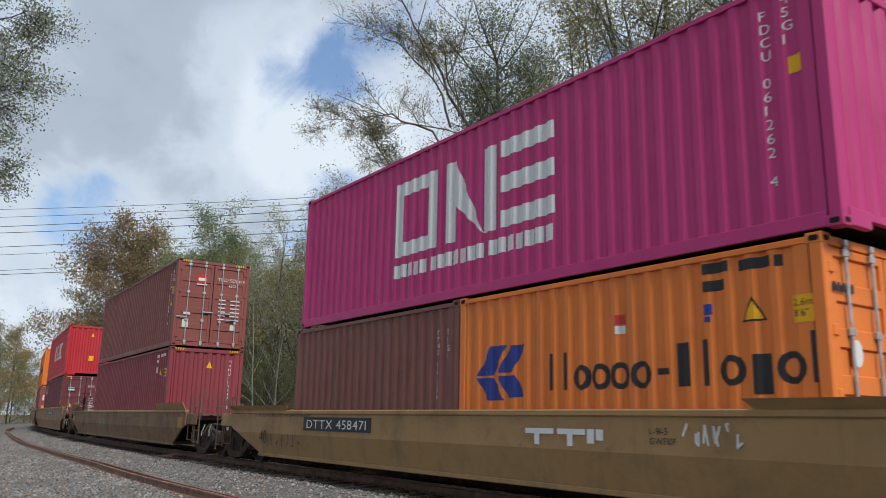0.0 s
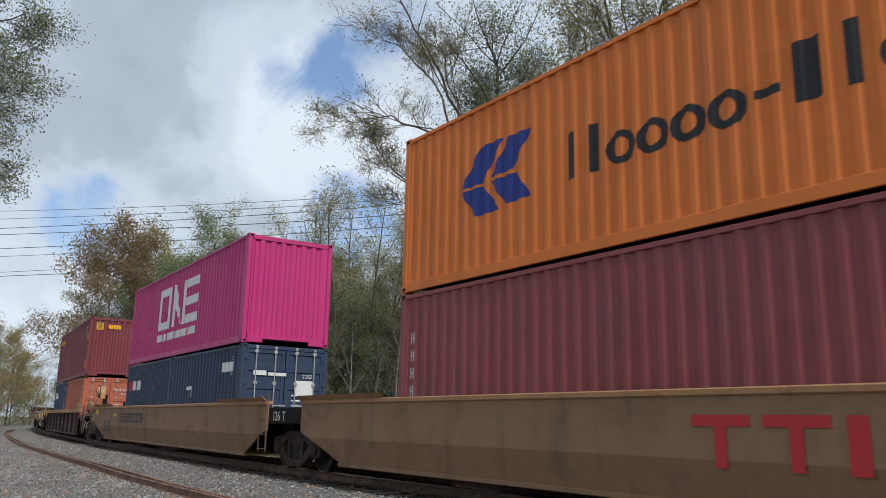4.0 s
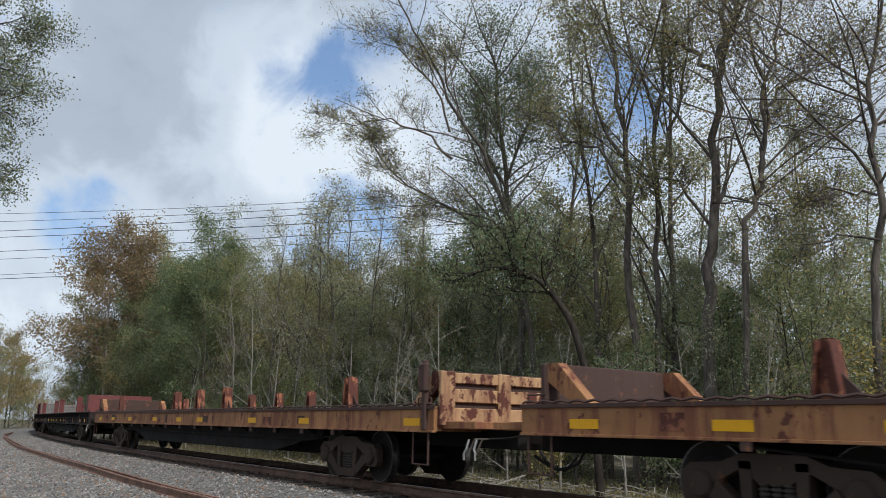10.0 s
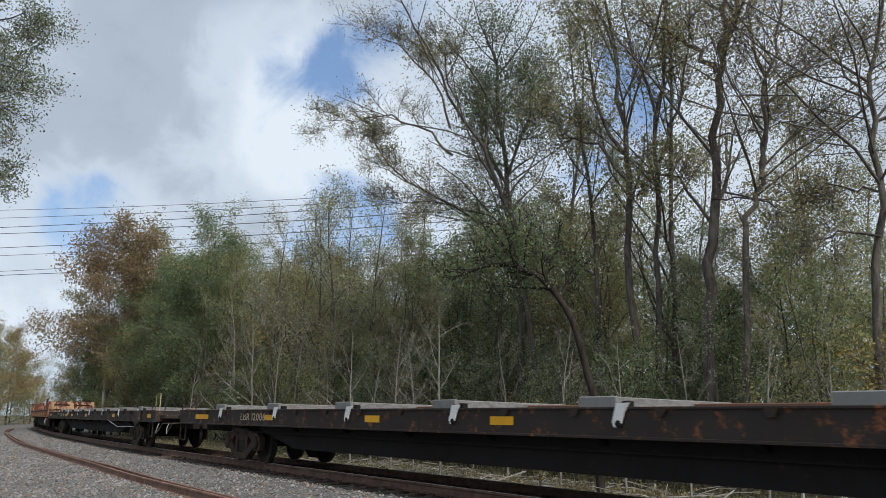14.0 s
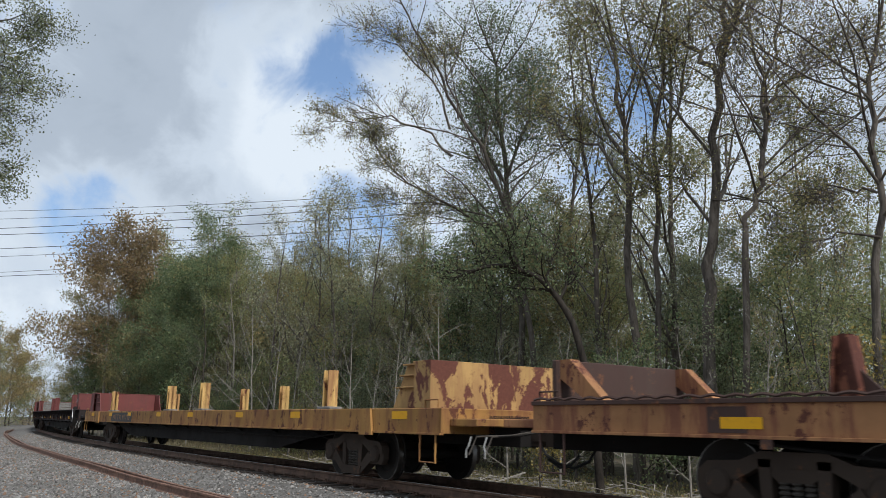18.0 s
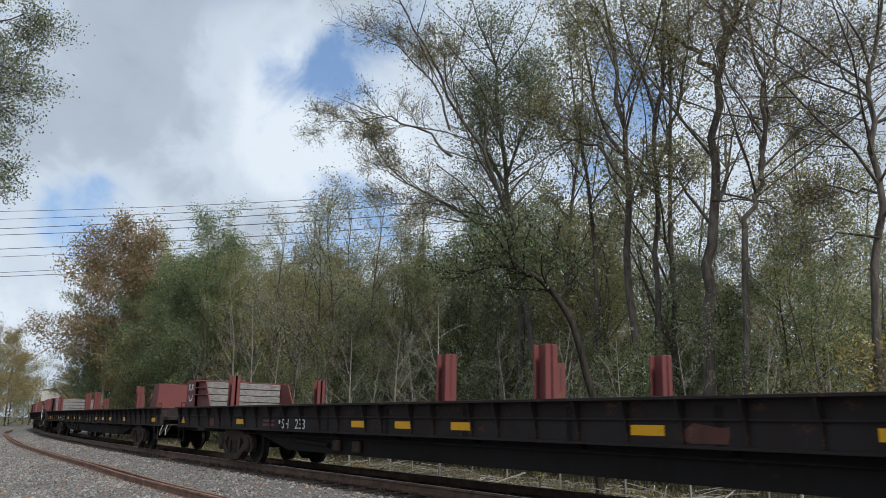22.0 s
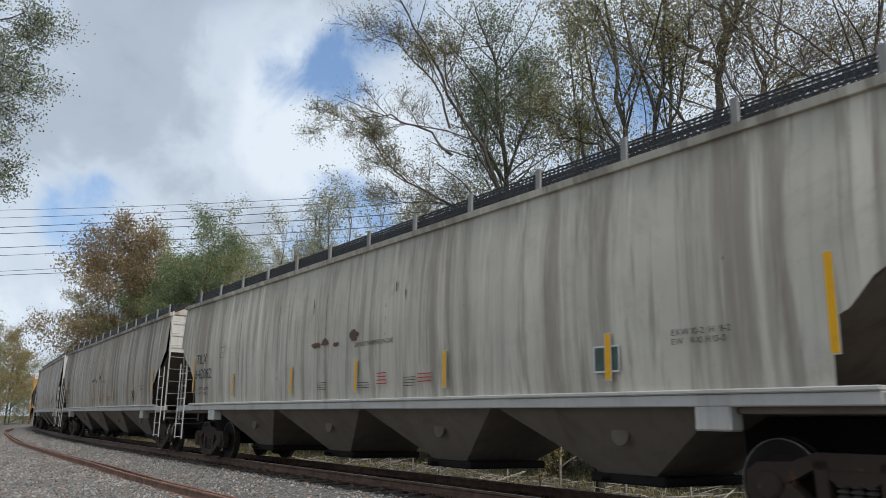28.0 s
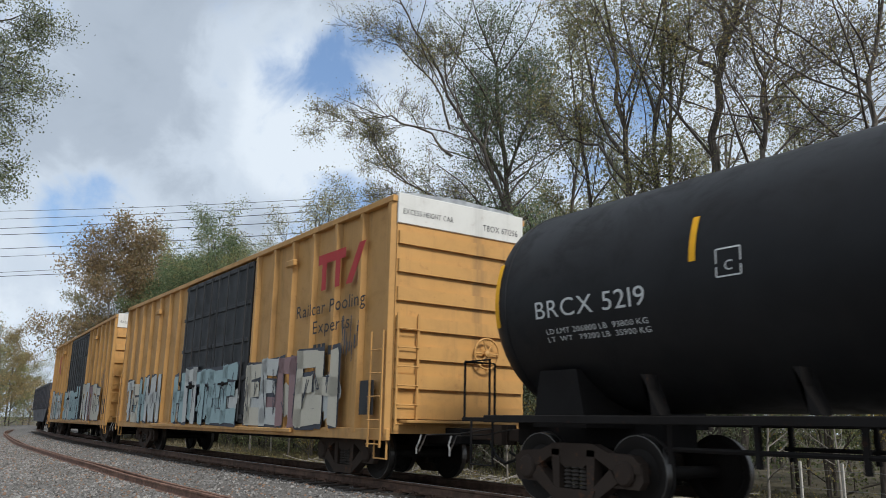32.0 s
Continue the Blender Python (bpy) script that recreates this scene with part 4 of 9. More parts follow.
# W2
stencil(w2, "reporting_mark", letters("TEC 70512", .1, .95), -29.45 - q2, 1.0, NEARW - .004, BLACK, "black stencilled number")
stencil(w2, "spray_scrawl", scrawl(8, 1.3, .4, 7, .02), -35.6 - q2, .52, NEARW - .003, TEALP)
for i in range(7):
    x = -33.3 + i * .55 - q2
    f = Form()
    pts = [(x + .25 - .25 * math.cos(a * math.pi / 10), .62 + .36 * math.sin(a * math.pi / 10)) for a in range(11)]
    for (a, b), (c, d) in zip(pts, pts[1:]):
        n = Vector((-(d - b), c - a)).normalized() * .012
        f.add([(a + n.x, NEARW - .003, b + n.y), (a - n.x, NEARW - .003, b - n.y), (c - n.x, NEARW - .003, d - n.y), (c + n.x, NEARW - .003, d + n.y)], [(0, 1, 2, 3)])
    part("spray_scrawl", f, BLACK, w2, "black looping spray stroke")
stencil(w2, "length_mark", letters("53", .16), -40.9 - q2, .98, NEARW - .004, BLACK)
stencil(w2, "length_mark", letters("48", .16), -40.1 - q2, .98, NEARW - .004, BLACK)
stencil(w2, "length_mark", letters("45", .16), -39.6 - q2, .98, NEARW - .004, BLACK)
part("card_holder", Form().box(-42.53 - q2, -42.2 - q2, NEARW - .03, NEARW, .86, 1.06, .008), STEEL_DARK, w2, "dark card holder")
stencil(w2, "orange_patch", bars([(0, 0, .5, .16)]), -42.1 - q2, .80, NEARW - .004, sheet_paint("dull_orange_patch_paint", (0.36, 0.16, 0.03)))
stencil(w2, "spray_scrawl", scrawl(12, 2.4, .8, 9, .02), -41.0 - q2, .45, NEARW - .003, sheet_paint("faded_red_spray_paint", (0.20, 0.05, 0.045)))
for s_, x_ in (("42", -25.8), ("48", -25.1), ("53", -24.3)):
    stencil(w2, "length_mark", letters(s_, .13), x_ - q2, 1.0, NEARW - .004, BLACK)
stencil(w2, "spray_scrawl", scrawl(13, 1.4, .45, 7, .03), -26.4 - q2, .55, NEARW - .003, sheet_paint("faded_red_spray_paint", (0.20, 0.05, 0.045)))
stencil(w2, "orange_patch", bars([(0, 0, .5, .3)]), -23.75 - q2, .72, NEARW - .004, sheet_paint("dull_orange_patch_paint", (0.36, 0.16, 0.03)))
# W3 to W5
part("number_panel", Form().box(-55.4 - q3, -52.3 - q3, NEARW - .004, NEARW, 1.0, 1.2), BLACK, w3)
stencil(w3, "reporting_mark", letters("DTTX 765421", .13, 2.4), -55.2 - q3, 1.03, NEARW - .009, WHITE)
stencil(w3, "length_mark", letters("53", .40, .85), -65.17 - q3, .42, NEARW - .004, BLACK)
stencil(w3, "weight_note", letters("GWG33A", .10), -61.0 - q3, 1.28, NEARW - .004, BLACK)
stencil(w3, "weight_note", letters("LD LMT 110,500 PER", .07), -58.6 - q3, .80, NEARW - .004, BLACK)
for c, qq, x in ((w3, q3, -65.8), (w4, q4, -69.0), (w5, q5, -106.0)):
    for i, s in enumerate(("53", "48", "45", "40")):
        e = -1 if x == -69.0 else 1
        stencil(c, "length_mark", letters(s, .10), x + e * (.3 + i * .62) - qq, 1.22, NEARW - .004, BLACK)
stencil(w4, "wagon_logo", bars([(0, .42, .7, .12), (.28, 0, .14, .5), (.85, .42, .7, .12), (1.13, 0, .14, .5), (1.7, 0, .2, .54), (2.1, 0, .2, .54)]), -76.7 - q4, .62, NEARW - .004, REDP, "faded dark red block logo")
stencil(w5, "length_mark", letters("53", .42, .9), -105.75 - q5, .50, NEARW - .004, BLACK)
part("number_panel", Form().box(-103.0 - q5, -99.8 - q5, NEARW - .004, NEARW, .86, 1.18), BLACK, w5)
stencil(w5, "reporting_mark", letters("DTTX 765421", .2, 2.8), -102.8 - q5, .92, NEARW - .009, CHORD)
stencil(w5, "reflector", bars([(0, 0, .5, .17), (3.35, -.1, .46, .11)]), -107.55 - q5, 1.16, NEARW - .004, YELLOW)
joint = Form().box(-1.1, 1.1, -1.42, -1.3, .95, 1.3, .02)
for c, qq, x, s in ((w3, q3, -67.55, "125 T"), (w4, q4, -87.6, "126 T")):
    part("joint_cover", joint.moved(Matrix.Translation((x - qq, 0, 0))), STEEL_DARK, c)
    part("joint_deck", Form().box(x - 1.1 - qq, x + 1.1 - qq, -1.3, 1.3, 1.22, 1.3, .01), BROWNWELL, c)
    stencil(c, "unit_mark", letters(s, .2), x - qq - .3, 1.02, -1.424, WHITE)
    ladder(c, x - qq - 1.0, -1.45, .35, 1.6, .4, BROWNWELL, 4)
# W6
stencil(w6, "load_note", letters("52,900 LBS. MAX. GROSS WT. FOR 20 FT. CONTAINER", .06, 2.6), -124.1 - q6, 1.29, -1.505, BLACK)
for x in (-127.2, -124.77, -121.05, -118.69, -116.26, -112.04):
    stencil(w6, "reflector", bars([(0, 0, .5 if x < -113 else .34, .11)]), x - q6, 1.245, -1.505, YELLOW)
DULLORANGE = sheet_paint("dull_orange_strip_paint", (0.26, 0.125, 0.04))
for seed, x, z, w, h, n, thick in ((21, -126.3, .55, .9, .5, 7, .022), (26, -122.9, .50, 1.0, .55, 9, .024), (23, -121.5, .62, 1.0, .42, 6, .022), (22, -119.75, .62, 1.15, .36, 7, .022), (24, -116.42, .66, 1.0, .22, 8, .022), (25, -116.36, .46, .9, .26, 9, .024)):
    stencil(w6, "chalk_scrawl", scrawl(seed, w, h, n, thick), x - q6, z, -1.345, PALEP, "white chalk scrawl")
stencil(w6, "chalk_ring", Form().add([(.60 * math.cos(a * .2094) * r, 0, .45 * math.sin(a * .2094) * r) for a in range(30) for r in (1, .965)], [(2 * a, 2 * a + 1, (2 * a + 3) % 60, (2 * a + 2) % 60) for a in range(30)]), -115.93 - q6, .70, -1.346, PALEP, "white chalk ring")
stencil(w6, "chalk_note", bars([(0, 0, .05, .08), (.08, 0, .05, .08), (.16, 0, .03, .08), (.22, 0, .06, .08)]), -119.2 - q6, .52, -1.345, PALEP)
stencil(w6, "marker_strip", bars([(0, 0, .95, .11)]), -118.1 - q6, .40, -1.345, DULLORANGE, "dull orange marker strip")

# ---------------------------------------------------------------- containers on the wells
MAGENTA = paint("magenta_container_paint", (0.43, 0.022, 0.145), 0.12, 0.02, 0.12, 0.45)
MAROON = paint("brick_maroon_container_paint", (0.20, 0.055, 0.045), 0.2, 0.1, 0.2, 0.5)
WINE = paint("wine_red_container_paint", (0.21, 0.032, 0.042), 0.2, 0.06, 0.2, 0.5)
KRED = paint("bright_red_container_paint", (0.43, 0.02, 0.03), 0.15, 0.04, 0.18, 0.45)
PLUM = paint("dark_plum_container_paint", (0.13, 0.024, 0.034), 0.2, 0.06, 0.2, 0.5)
ORANGE = paint("orange_container_paint", (0.66, 0.17, 0.025), 0.15, 0.06, 0.2, 0.5)
BROWNBOX = paint("brown_container_paint", (0.17, 0.06, 0.045), 0.25, 0.12, 0.25, 0.5)
NAVY = paint("navy_container_paint", (0.018, 0.035, 0.075), 0.2, 0.08, 0.2, 0.5)
SALMON = paint("faded_orange_red_container_paint", (0.38, 0.10, 0.05), 0.3, 0.12, 0.35, 0.55)
TEXRED = paint("dusty_red_container_paint", (0.24, 0.055, 0.058), 0.25, 0.08, 0.25, 0.5)
F40, F20, HC, STD, WZ = 12.192, 6.058, 2.896, 2.591, 0.36


def hazard(box, top=True):
    """Black and yellow corner stripes under the upper edge of a high box."""
    c, folds, z0, L, h = box
    for y in (.16, 1.95):
        on_end(box, "warning_stripe", bars([(0, 0, .32, .07)]), y, h - .105, YELLOW, "yellow and black warning stripe", out=.016)
        on_end(box, "warning_dash", Form().add([(a + b, 0, z) for a in (.02, .1, .18, .26) for b, z in ((0, 0), (.035, 0), (.06, .07), (.025, .07))], [(4 * i, 4 * i + 1, 4 * i + 2, 4 * i + 3) for i in range(4)]), y, h - .105, BLACK, out=.019)


def side_marks(box, code, mat, kind="45G1", plate=True, tri=True, size=.10, step=.135):
    """Identification columns near the leading end of the near wall."""
    c, folds, z0, L, h = box
    on_side(box, "identification_code", down(code, size, step), 2 * L - .82, h - .55, mat)
    on_side(box, "size_code", down(kind, size, step), 2 * L - .52, h - .45, mat)
    if tri:
        on_side(box, "warning_triangle", triangle(.24, .26), 2 * L - .68, h - 1.55, YELLOW, "yellow warning triangle")
    if plate:
        on_side(box, "height_plate", bars([(0, 0, .17, .24)]), 2 * L - .60, h - 1.15, YELLOW, "yellow height plate")
        on_side(box, "height_figures", bars([(.03, .14, .11, .06), (.03, .04, .11, .06)]), 2 * L - .60, h - 1.15, BLACK)


def end_marks(box, code, mat, tri=True):
    c, folds, z0, L, h = box
    on_end(box, "identification_code", down(code, .10, .135), 1.95, h - .45, mat)
    if tri:
        on_end(box, "warning_triangle", triangle(.2, .24), 1.2, h - .65, YELLOW, "yellow warning triangle")


def door_marks(box, mat, rows=6, code=""):
    c, folds, z0, L, h = box
    on_end(box, "number_line", letters(code, .115, .92), 1.36, h - .64, mat, out=.005)
    on_end(box, "size_line", letters("45G1" if L > 4 else "22G1", .10), 1.72, h - .82, mat, out=.005)
    on_end(box, "weight_lines", bars([(a, -.13 * i, w, .035) for i in range(rows) for a, w in ((0, .24), (.40, .32))]), 1.44, h - 1.30, mat, out=.005)


def blocks_on_side(box, name, form, x, z, mat, label):
    """Each flat block of a form laid on the near wall as a part of its own."""
    for face in form.f:
        g = Form().add([form.v[i] for i in face], [tuple(range(len(face)))])
        on_side(box, name, g, x, z, mat, label)


def boxy_word(heights, size, gap=.18):
    """A name as plain blocks: one block a letter, tall or low."""
    out, x = [], 0
    for w, z, h in heights:
        out.append((x, z * size, w * size, h * size))
        x += w * size + gap * size
    return bars(out)


def one_line(box):
    """A line of small white blocks below the large logo."""
    word = boxy_word([(.62, 0, 1)] * 5 + [(.3, 0, 0)] + [(.62, 0, 1)] * 7 + [(.3, 0, 0)] + [(.62, 0, 1)] * 7, .24, .135)
    k = 4.25 / max(v[0] for v in word.v)
    word.v = [(a * k, 0, c) for a, _, c in word.v]
    on_side(box, "company_line", word, 3.81, .58, WHITE)


one = container("magenta high-cube container with large white block lettering", F40, HC, MAGENTA, False, -16.38 + 6.1, WZ + STD + .02)
blocks_on_side(one, "logo_block", bars([(0, 0, .26, 1.40), (.26, 0, .82, .26), (1.08, 0, .26, 1.40), (.26, 1.14, .82, .26), (1.56, 0, .30, 1.40), (2.62, 0, .30, 1.40), (3.07, 0, 1.19, .27), (3.07, .56, 1.19, .27), (3.07, 1.13, 1.19, .27)])
        .add([(1.86, 0, 1.40), (1.86, 0, .62), (2.62, 0, 0)], [(0, 1, 2)]), 3.83, .97, WHITE, "large white block logo")
one_line(one)
on_side(one, "identification_code", down("FDCU 061262 4", .12, .16), 2 * 6.096 - .76, HC - .42, WHITE)
on_side(one, "size_code", down("45G1", .12, .16), 2 * 6.096 - .49, HC - .32, WHITE)
on_side(one, "height_plate", bars([(0, 0, .15, .2)]), 2 * 6.096 - .46, HC - 1.15, YELLOW)
hl = container("orange twenty-foot container with dark block lettering", F20, STD, ORANGE, True, -10.48 + 3.03, WZ)


def navy_word(box, x, z, fw, fh, nx, nw, nz, nh):
    """A blue folded-flag mark and a dark name beside it, as plain shapes."""
    flag = Form().add([(0, 0, .46), (.30, 0, 1), (.62, 0, 1), (.34, 0, .46)], [(0, 1, 2, 3)]).add([(0, 0, .42), (.34, 0, .42), (.58, 0, 0), (.24, 0, 0)], [(0, 1, 2, 3)])
    flag.add([(.44, 0, .50), (.70, 0, .98), (1, 0, .98), (.74, 0, .50)], [(0, 1, 2, 3)]).add([(.44, 0, .44), (.80, 0, .44), (.98, 0, .06), (.66, 0, .04)], [(0, 1, 2, 3)])
    flag.v = [(a * fw, 0, c * fh) for a, _, c in flag.v]
    on_side(box, "company_flag", flag, x, z, BLUEP, "blue folded-flag logo")

    def ring(cx, cz, rx, rz, w):
        """An open oval block."""
        f, m = Form(), 14
        a = [(cx + rx * math.cos(6.2832 * k / m), cz + rz * math.sin(6.2832 * k / m)) for k in range(m)]
        b = [(cx + (rx - w) * math.cos(6.2832 * k / m), cz + (rz - w) * math.sin(6.2832 * k / m)) for k in range(m)]
        for k in range(m):
            f.add([(p[0], 0, p[1]) for p in (a[k], a[(k + 1) % m], b[(k + 1) % m], b[k])], [(0, 1, 2, 3)])
        return f

    word = bars([(0, 0, .14, .95), (.42, 0, .14, .95), (2.85, .28, .3, .14), (3.3, 0, .3, .95), (3.85, 0, .14, .98), (4.82, -.2, .32, .8), (5.84, 0, .14, .98)])
    for cx in (.95, 1.46, 1.98, 2.5, 4.42, 5.5):
        r = ring(cx, .3, .25, .32, .13)
        word.add(r.v, r.f)
    k = nw / max(q[0] for q in word.v)
    word.v = [(a * k, 0, c * nh) for a, _, c in word.v]
    on_side(box, "company_name", word, nx, nz, BLACK, "dark name in plain round blocks and stems")


navy_word(hl, .44, .98, 1.12, .80, 2.05, 3.9, 1.1, .52)
on_side(hl, "identification_code", bars([(0, .2, .34, .12), (.45, .18, .4, .12), (.9, .17, .08, .12), (0, 0, .28, .12)]), 4.62, 2.14, BLACK)
on_side(hl, "inspection_mark", bars([(0, 0, .1, .12), (0, -.08, .08, .06)]), 4.62, 1.88, BLUEP)
on_side(hl, "warning_triangle_edge", triangle(.30, .27), 5.08, 1.76, BLACK)
on_side(hl, "warning_triangle", triangle(.23, .2), 5.115, 1.78, YELLOW, "yellow warning triangle").location.y -= .003
on_side(hl, "height_plate", bars([(0, 0, .24, .28)]), 5.68, 1.70, YELLOW, "yellow height plate")
on_side(hl, "height_figures", letters("2,6m\n8'6\"", .075), 5.70, 1.87, BLACK).location.y -= .003
on_side(hl, "lessor_mark", bars([(0, .12, .15, .12)]), 3.28, 1.77, REDP)
on_side(hl, "lessor_edge", bars([(0, 0, .15, .1)]), 3.28, 1.77, WHITE)
on_end(hl, "company_name", boxy_word([(.5, 0, .8)] * 5, .12, .2), .12, 2.0, BLACK, out=.02)
on_end(hl, "round_mark", Form().add([(.1 * math.cos(k * .524), 0, .14 * math.sin(k * .524)) for k in range(12)], [tuple(range(12))]), .5, 1.4, WHITE, out=.012)
br = container("brown twenty-foot steel container on a well wagon", F20, STD, BROWNBOX, False, -16.56 + 3.03, WZ)
on_side(br, "identification_code", down("22G1", .1, .135), 5.70, 2.05, WHITE)
on_side(br, "identification_code", down("TTNU 361530 1", .085, .105), 5.43, 2.05, WHITE)
on_side(br, "label_patch", bars([(0, 0, .14, .06)]), 3.6, .6, WHITE)

tclu = container("brick-maroon high-cube container with lock rods on its doors", F40, HC, MAROON, True, -26.15 - 6.1, WZ + HC + .02)
side_marks(tclu, "TCLU 527841 4", WHITE)
hazard(tclu)
door_marks(tclu, WHITE, code="TCLU 527841 4")
on_end(tclu, "lessor_mark", bars([(0, 0, .34, .3)]), .66, 2.12, REDP, "red lessor sign", out=.008)
on_end(tclu, "lessor_stripe", bars([(0, 0, .34, .04), (.04, .14, .26, .1)]), .66, 2.06, WHITE, out=.012)
on_end(tclu, "label_patch", bars([(0, 0, .2, .26), (.02, .42, .22, .08), (1.6, 0, .15, .18)]), .28, .62, PALEP, out=.006)
hamu = container("wine-red high-cube container with a fluted end wall", F40, HC, WINE, False, -26.15 - 6.1, WZ)
on_side(hamu, "warning_triangle", triangle(.2, .22), 11.0, 2.0, YELLOW, "yellow warning triangle")
on_side(hamu, "height_plate", bars([(0, 0, .19, .27)]), 11.58, 1.94, YELLOW, "yellow height plate")
on_side(hamu, "height_figures", bars([(.03, .15, .12, .07), (.03, .04, .12, .07)]), 11.58, 1.94, BLACK).location.y -= .003
on_side(hamu, "inspection_mark", bars([(0, 0, .1, .2)]), 10.57, 2.08, PALEP)
on_side(hamu, "identification_code", bars([(0, .16, .3, .1), (.4, .17, .35, .1), (.85, .18, .08, .1), (0, 0, .25, .1)]), 10.56, 2.43, WHITE)
end_marks(hamu, "HAMU115567 8", WHITE)
hazard(hamu)

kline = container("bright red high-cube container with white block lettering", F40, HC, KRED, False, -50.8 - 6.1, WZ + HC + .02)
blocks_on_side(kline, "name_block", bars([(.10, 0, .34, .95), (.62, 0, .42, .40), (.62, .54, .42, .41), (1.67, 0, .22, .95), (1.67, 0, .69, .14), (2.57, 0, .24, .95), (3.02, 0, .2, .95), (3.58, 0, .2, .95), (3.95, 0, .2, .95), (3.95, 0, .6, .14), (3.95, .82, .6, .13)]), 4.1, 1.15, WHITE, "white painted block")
on_side(kline, "repair_patch", bars([(0, 0, 1.0, .78)]), 1.03, .15, sheet_paint("dull_red_repair_paint", (0.25, 0.09, 0.10)))
side_marks(kline, "KKFU 768186 5", WHITE)
end_marks(kline, "KKFU768186 5", WHITE)
on_end(kline, "height_plate", bars([(0, 0, .26, .3)]), 1.2, .85, YELLOW, "yellow height plate")
beacon = container("dark plum high-cube container with a framed lighthouse sign", F40, HC, PLUM, True, -50.8 - 6.1, WZ)
for w, h, m, o in ((1.38, .58, YELLOW, 0), (1.33, .53, BLUEP, .001)):
    on_side(beacon, "sign_field", bars([(0, 0, w, h)]), .52 + (1.38 - w) / 2, 2.0 + (.58 - h) / 2, m, "framed dark lighthouse sign" if o else "").location.y -= o * 3
on_side(beacon, "sign_rays", Form().add([v for i in range(5) for v in ((.24, 0, .30 + i * .02), (1.28, 0, .33 + i * .045), (1.28, 0, .352 + i * .045), (.24, 0, .31 + i * .02))], [(4 * i, 4 * i + 1, 4 * i + 2, 4 * i + 3) for i in range(5)]), .55, 2.0, YELLOW).location.y -= .006
on_side(beacon, "sign_tower", bars([(.07, .06, .11, .30), (.09, .36, .07, .1)]), .55, 2.0, WHITE).location.y -= .006
on_side(beacon, "sign_name", bars([(.26 + .165 * i, .07, .12, .20) for i in range(6)]), .55, 2.0, WHITE).location.y -= .006
side_marks(beacon, "BMOU 666482 0", WHITE)
door_marks(beacon, WHITE, code="BMOU 666482 0")
on_end(beacon, "lessor_mark", bars([(0, 0, .42, .26)]), .26, 2.0, BLACK, "small dark lessor sign", out=.008)
on_end(beacon, "lessor_stripe", bars([(.04, .04, .34, .09), (.04, .18, .34, .03)]), .26, 2.0, WHITE, out=.012)
hazard(beacon)
on_end(beacon, "warning_triangle", triangle(.24, .24), .35, 1.1, YELLOW, out=.01)

hap = container("orange high-cube container with dark block lettering", F40, HC, ORANGE, False, -70.88 - 6.1, WZ + HC + .02)
navy_word(hap, 1.72, 1.0, 1.78, 1.15, 4.25, 6.2, 1.1, .72)
side_marks(hap, "", BLACK, "", True, True)
on_side(hap, "identification_code", bars([(0, .2, .4, .13), (.7, .2, .6, .13), (0, 0, .3, .13)]), 10.5, 2.3, BLACK)
end_marks(hap, "HLXU810934 2", BLACK)
texb = container("dusty red high-cube container with white block lettering on its doors", F40, HC, TEXRED, True, -70.88 - 6.1, WZ)
side_marks(texb, "TGHU 940229 2", WHITE)
on_side(texb, "caution_plate", bars([(0, 0, .34, .28)]), 11.0, 1.05, YELLOW, "yellow caution plate")
on_side(texb, "caution_word", letters("CAUTION", .07, .3), 11.02, 1.2, BLACK)
on_side(texb, "name_block", down("HHHH", .2, .3), .3, 2.0, WHITE)
on_end(texb, "company_name", bars([(.0, .0, .1, .42), (.0, .28, .2, .08), (.26, 0, .2, .3), (.52, 0, .2, .3)]), .2, 1.75, WHITE, "white block lettering", out=.006)
on_end(texb, "caution_plate", bars([(0, 0, .5, .22)]), .18, 1.12, YELLOW, out=.02)
on_end(texb, "caution_word", letters("CAUTION", .09, .44), .2, 1.2, BLACK, out=.024)
door_marks(texb, WHITE, 4, "TGHU 940229 2")
hazard(texb)

one2 = container("magenta high-cube container above blue boxes", F40, HC, MAGENTA, False, -91.4 - 6.1, WZ + STD + .02)
blocks_on_side(one2, "logo_block", bars([(0, 0, .26, 1.40), (.26, 0, .82, .26), (1.08, 0, .26, 1.40), (.26, 1.14, .82, .26), (1.56, 0, .30, 1.40), (2.62, 0, .30, 1.40), (3.07, 0, 1.19, .27), (3.07, .56, 1.19, .27), (3.07, 1.13, 1.19, .27)])
        .add([(1.86, 0, 1.40), (1.86, 0, .62), (2.62, 0, 0)], [(0, 1, 2)]), 3.83, .97, WHITE, "large white block logo")
one_line(one2)
nyf = container("navy twenty-foot container with lock rods on its doors", F20, STD, NAVY, True, -91.4 - 3.03, WZ)
on_side(nyf, "company_sign", bars([(0, .5, .5, .1), (.1, .3, .1, .2), (.35, .3, .1, .2), (0, 0, .8, .1)]), 1.6, 1.0, WHITE)
on_side(nyf, "identification_code", down("22G1", .1, .135), 5.3, 2.2, WHITE)
on_side(nyf, "label_patch", bars([(0, 0, .9, .25)]), 4.6, 1.9, WHITE)
on_end(nyf, "company_name", bars([(0, 0, .35, .12), (.4, 0, .5, .08)]), .35, 1.8, WHITE, out=.006)
on_end(nyf, "label_patch", bars([(0, 0, .55, .4)]), 1.5, 1.3, WHITE, out=.006)
door_marks(nyf, WHITE, 3)
gesea = container("navy twenty-foot container with white and red block lettering", F20, STD, NAVY, False, -103.6 + 3.03, WZ)
on_side(gesea, "company_name", boxy_word([(.5, 0, .9)] * 5, .36, .12), .95, 1.65, WHITE, "white block lettering")
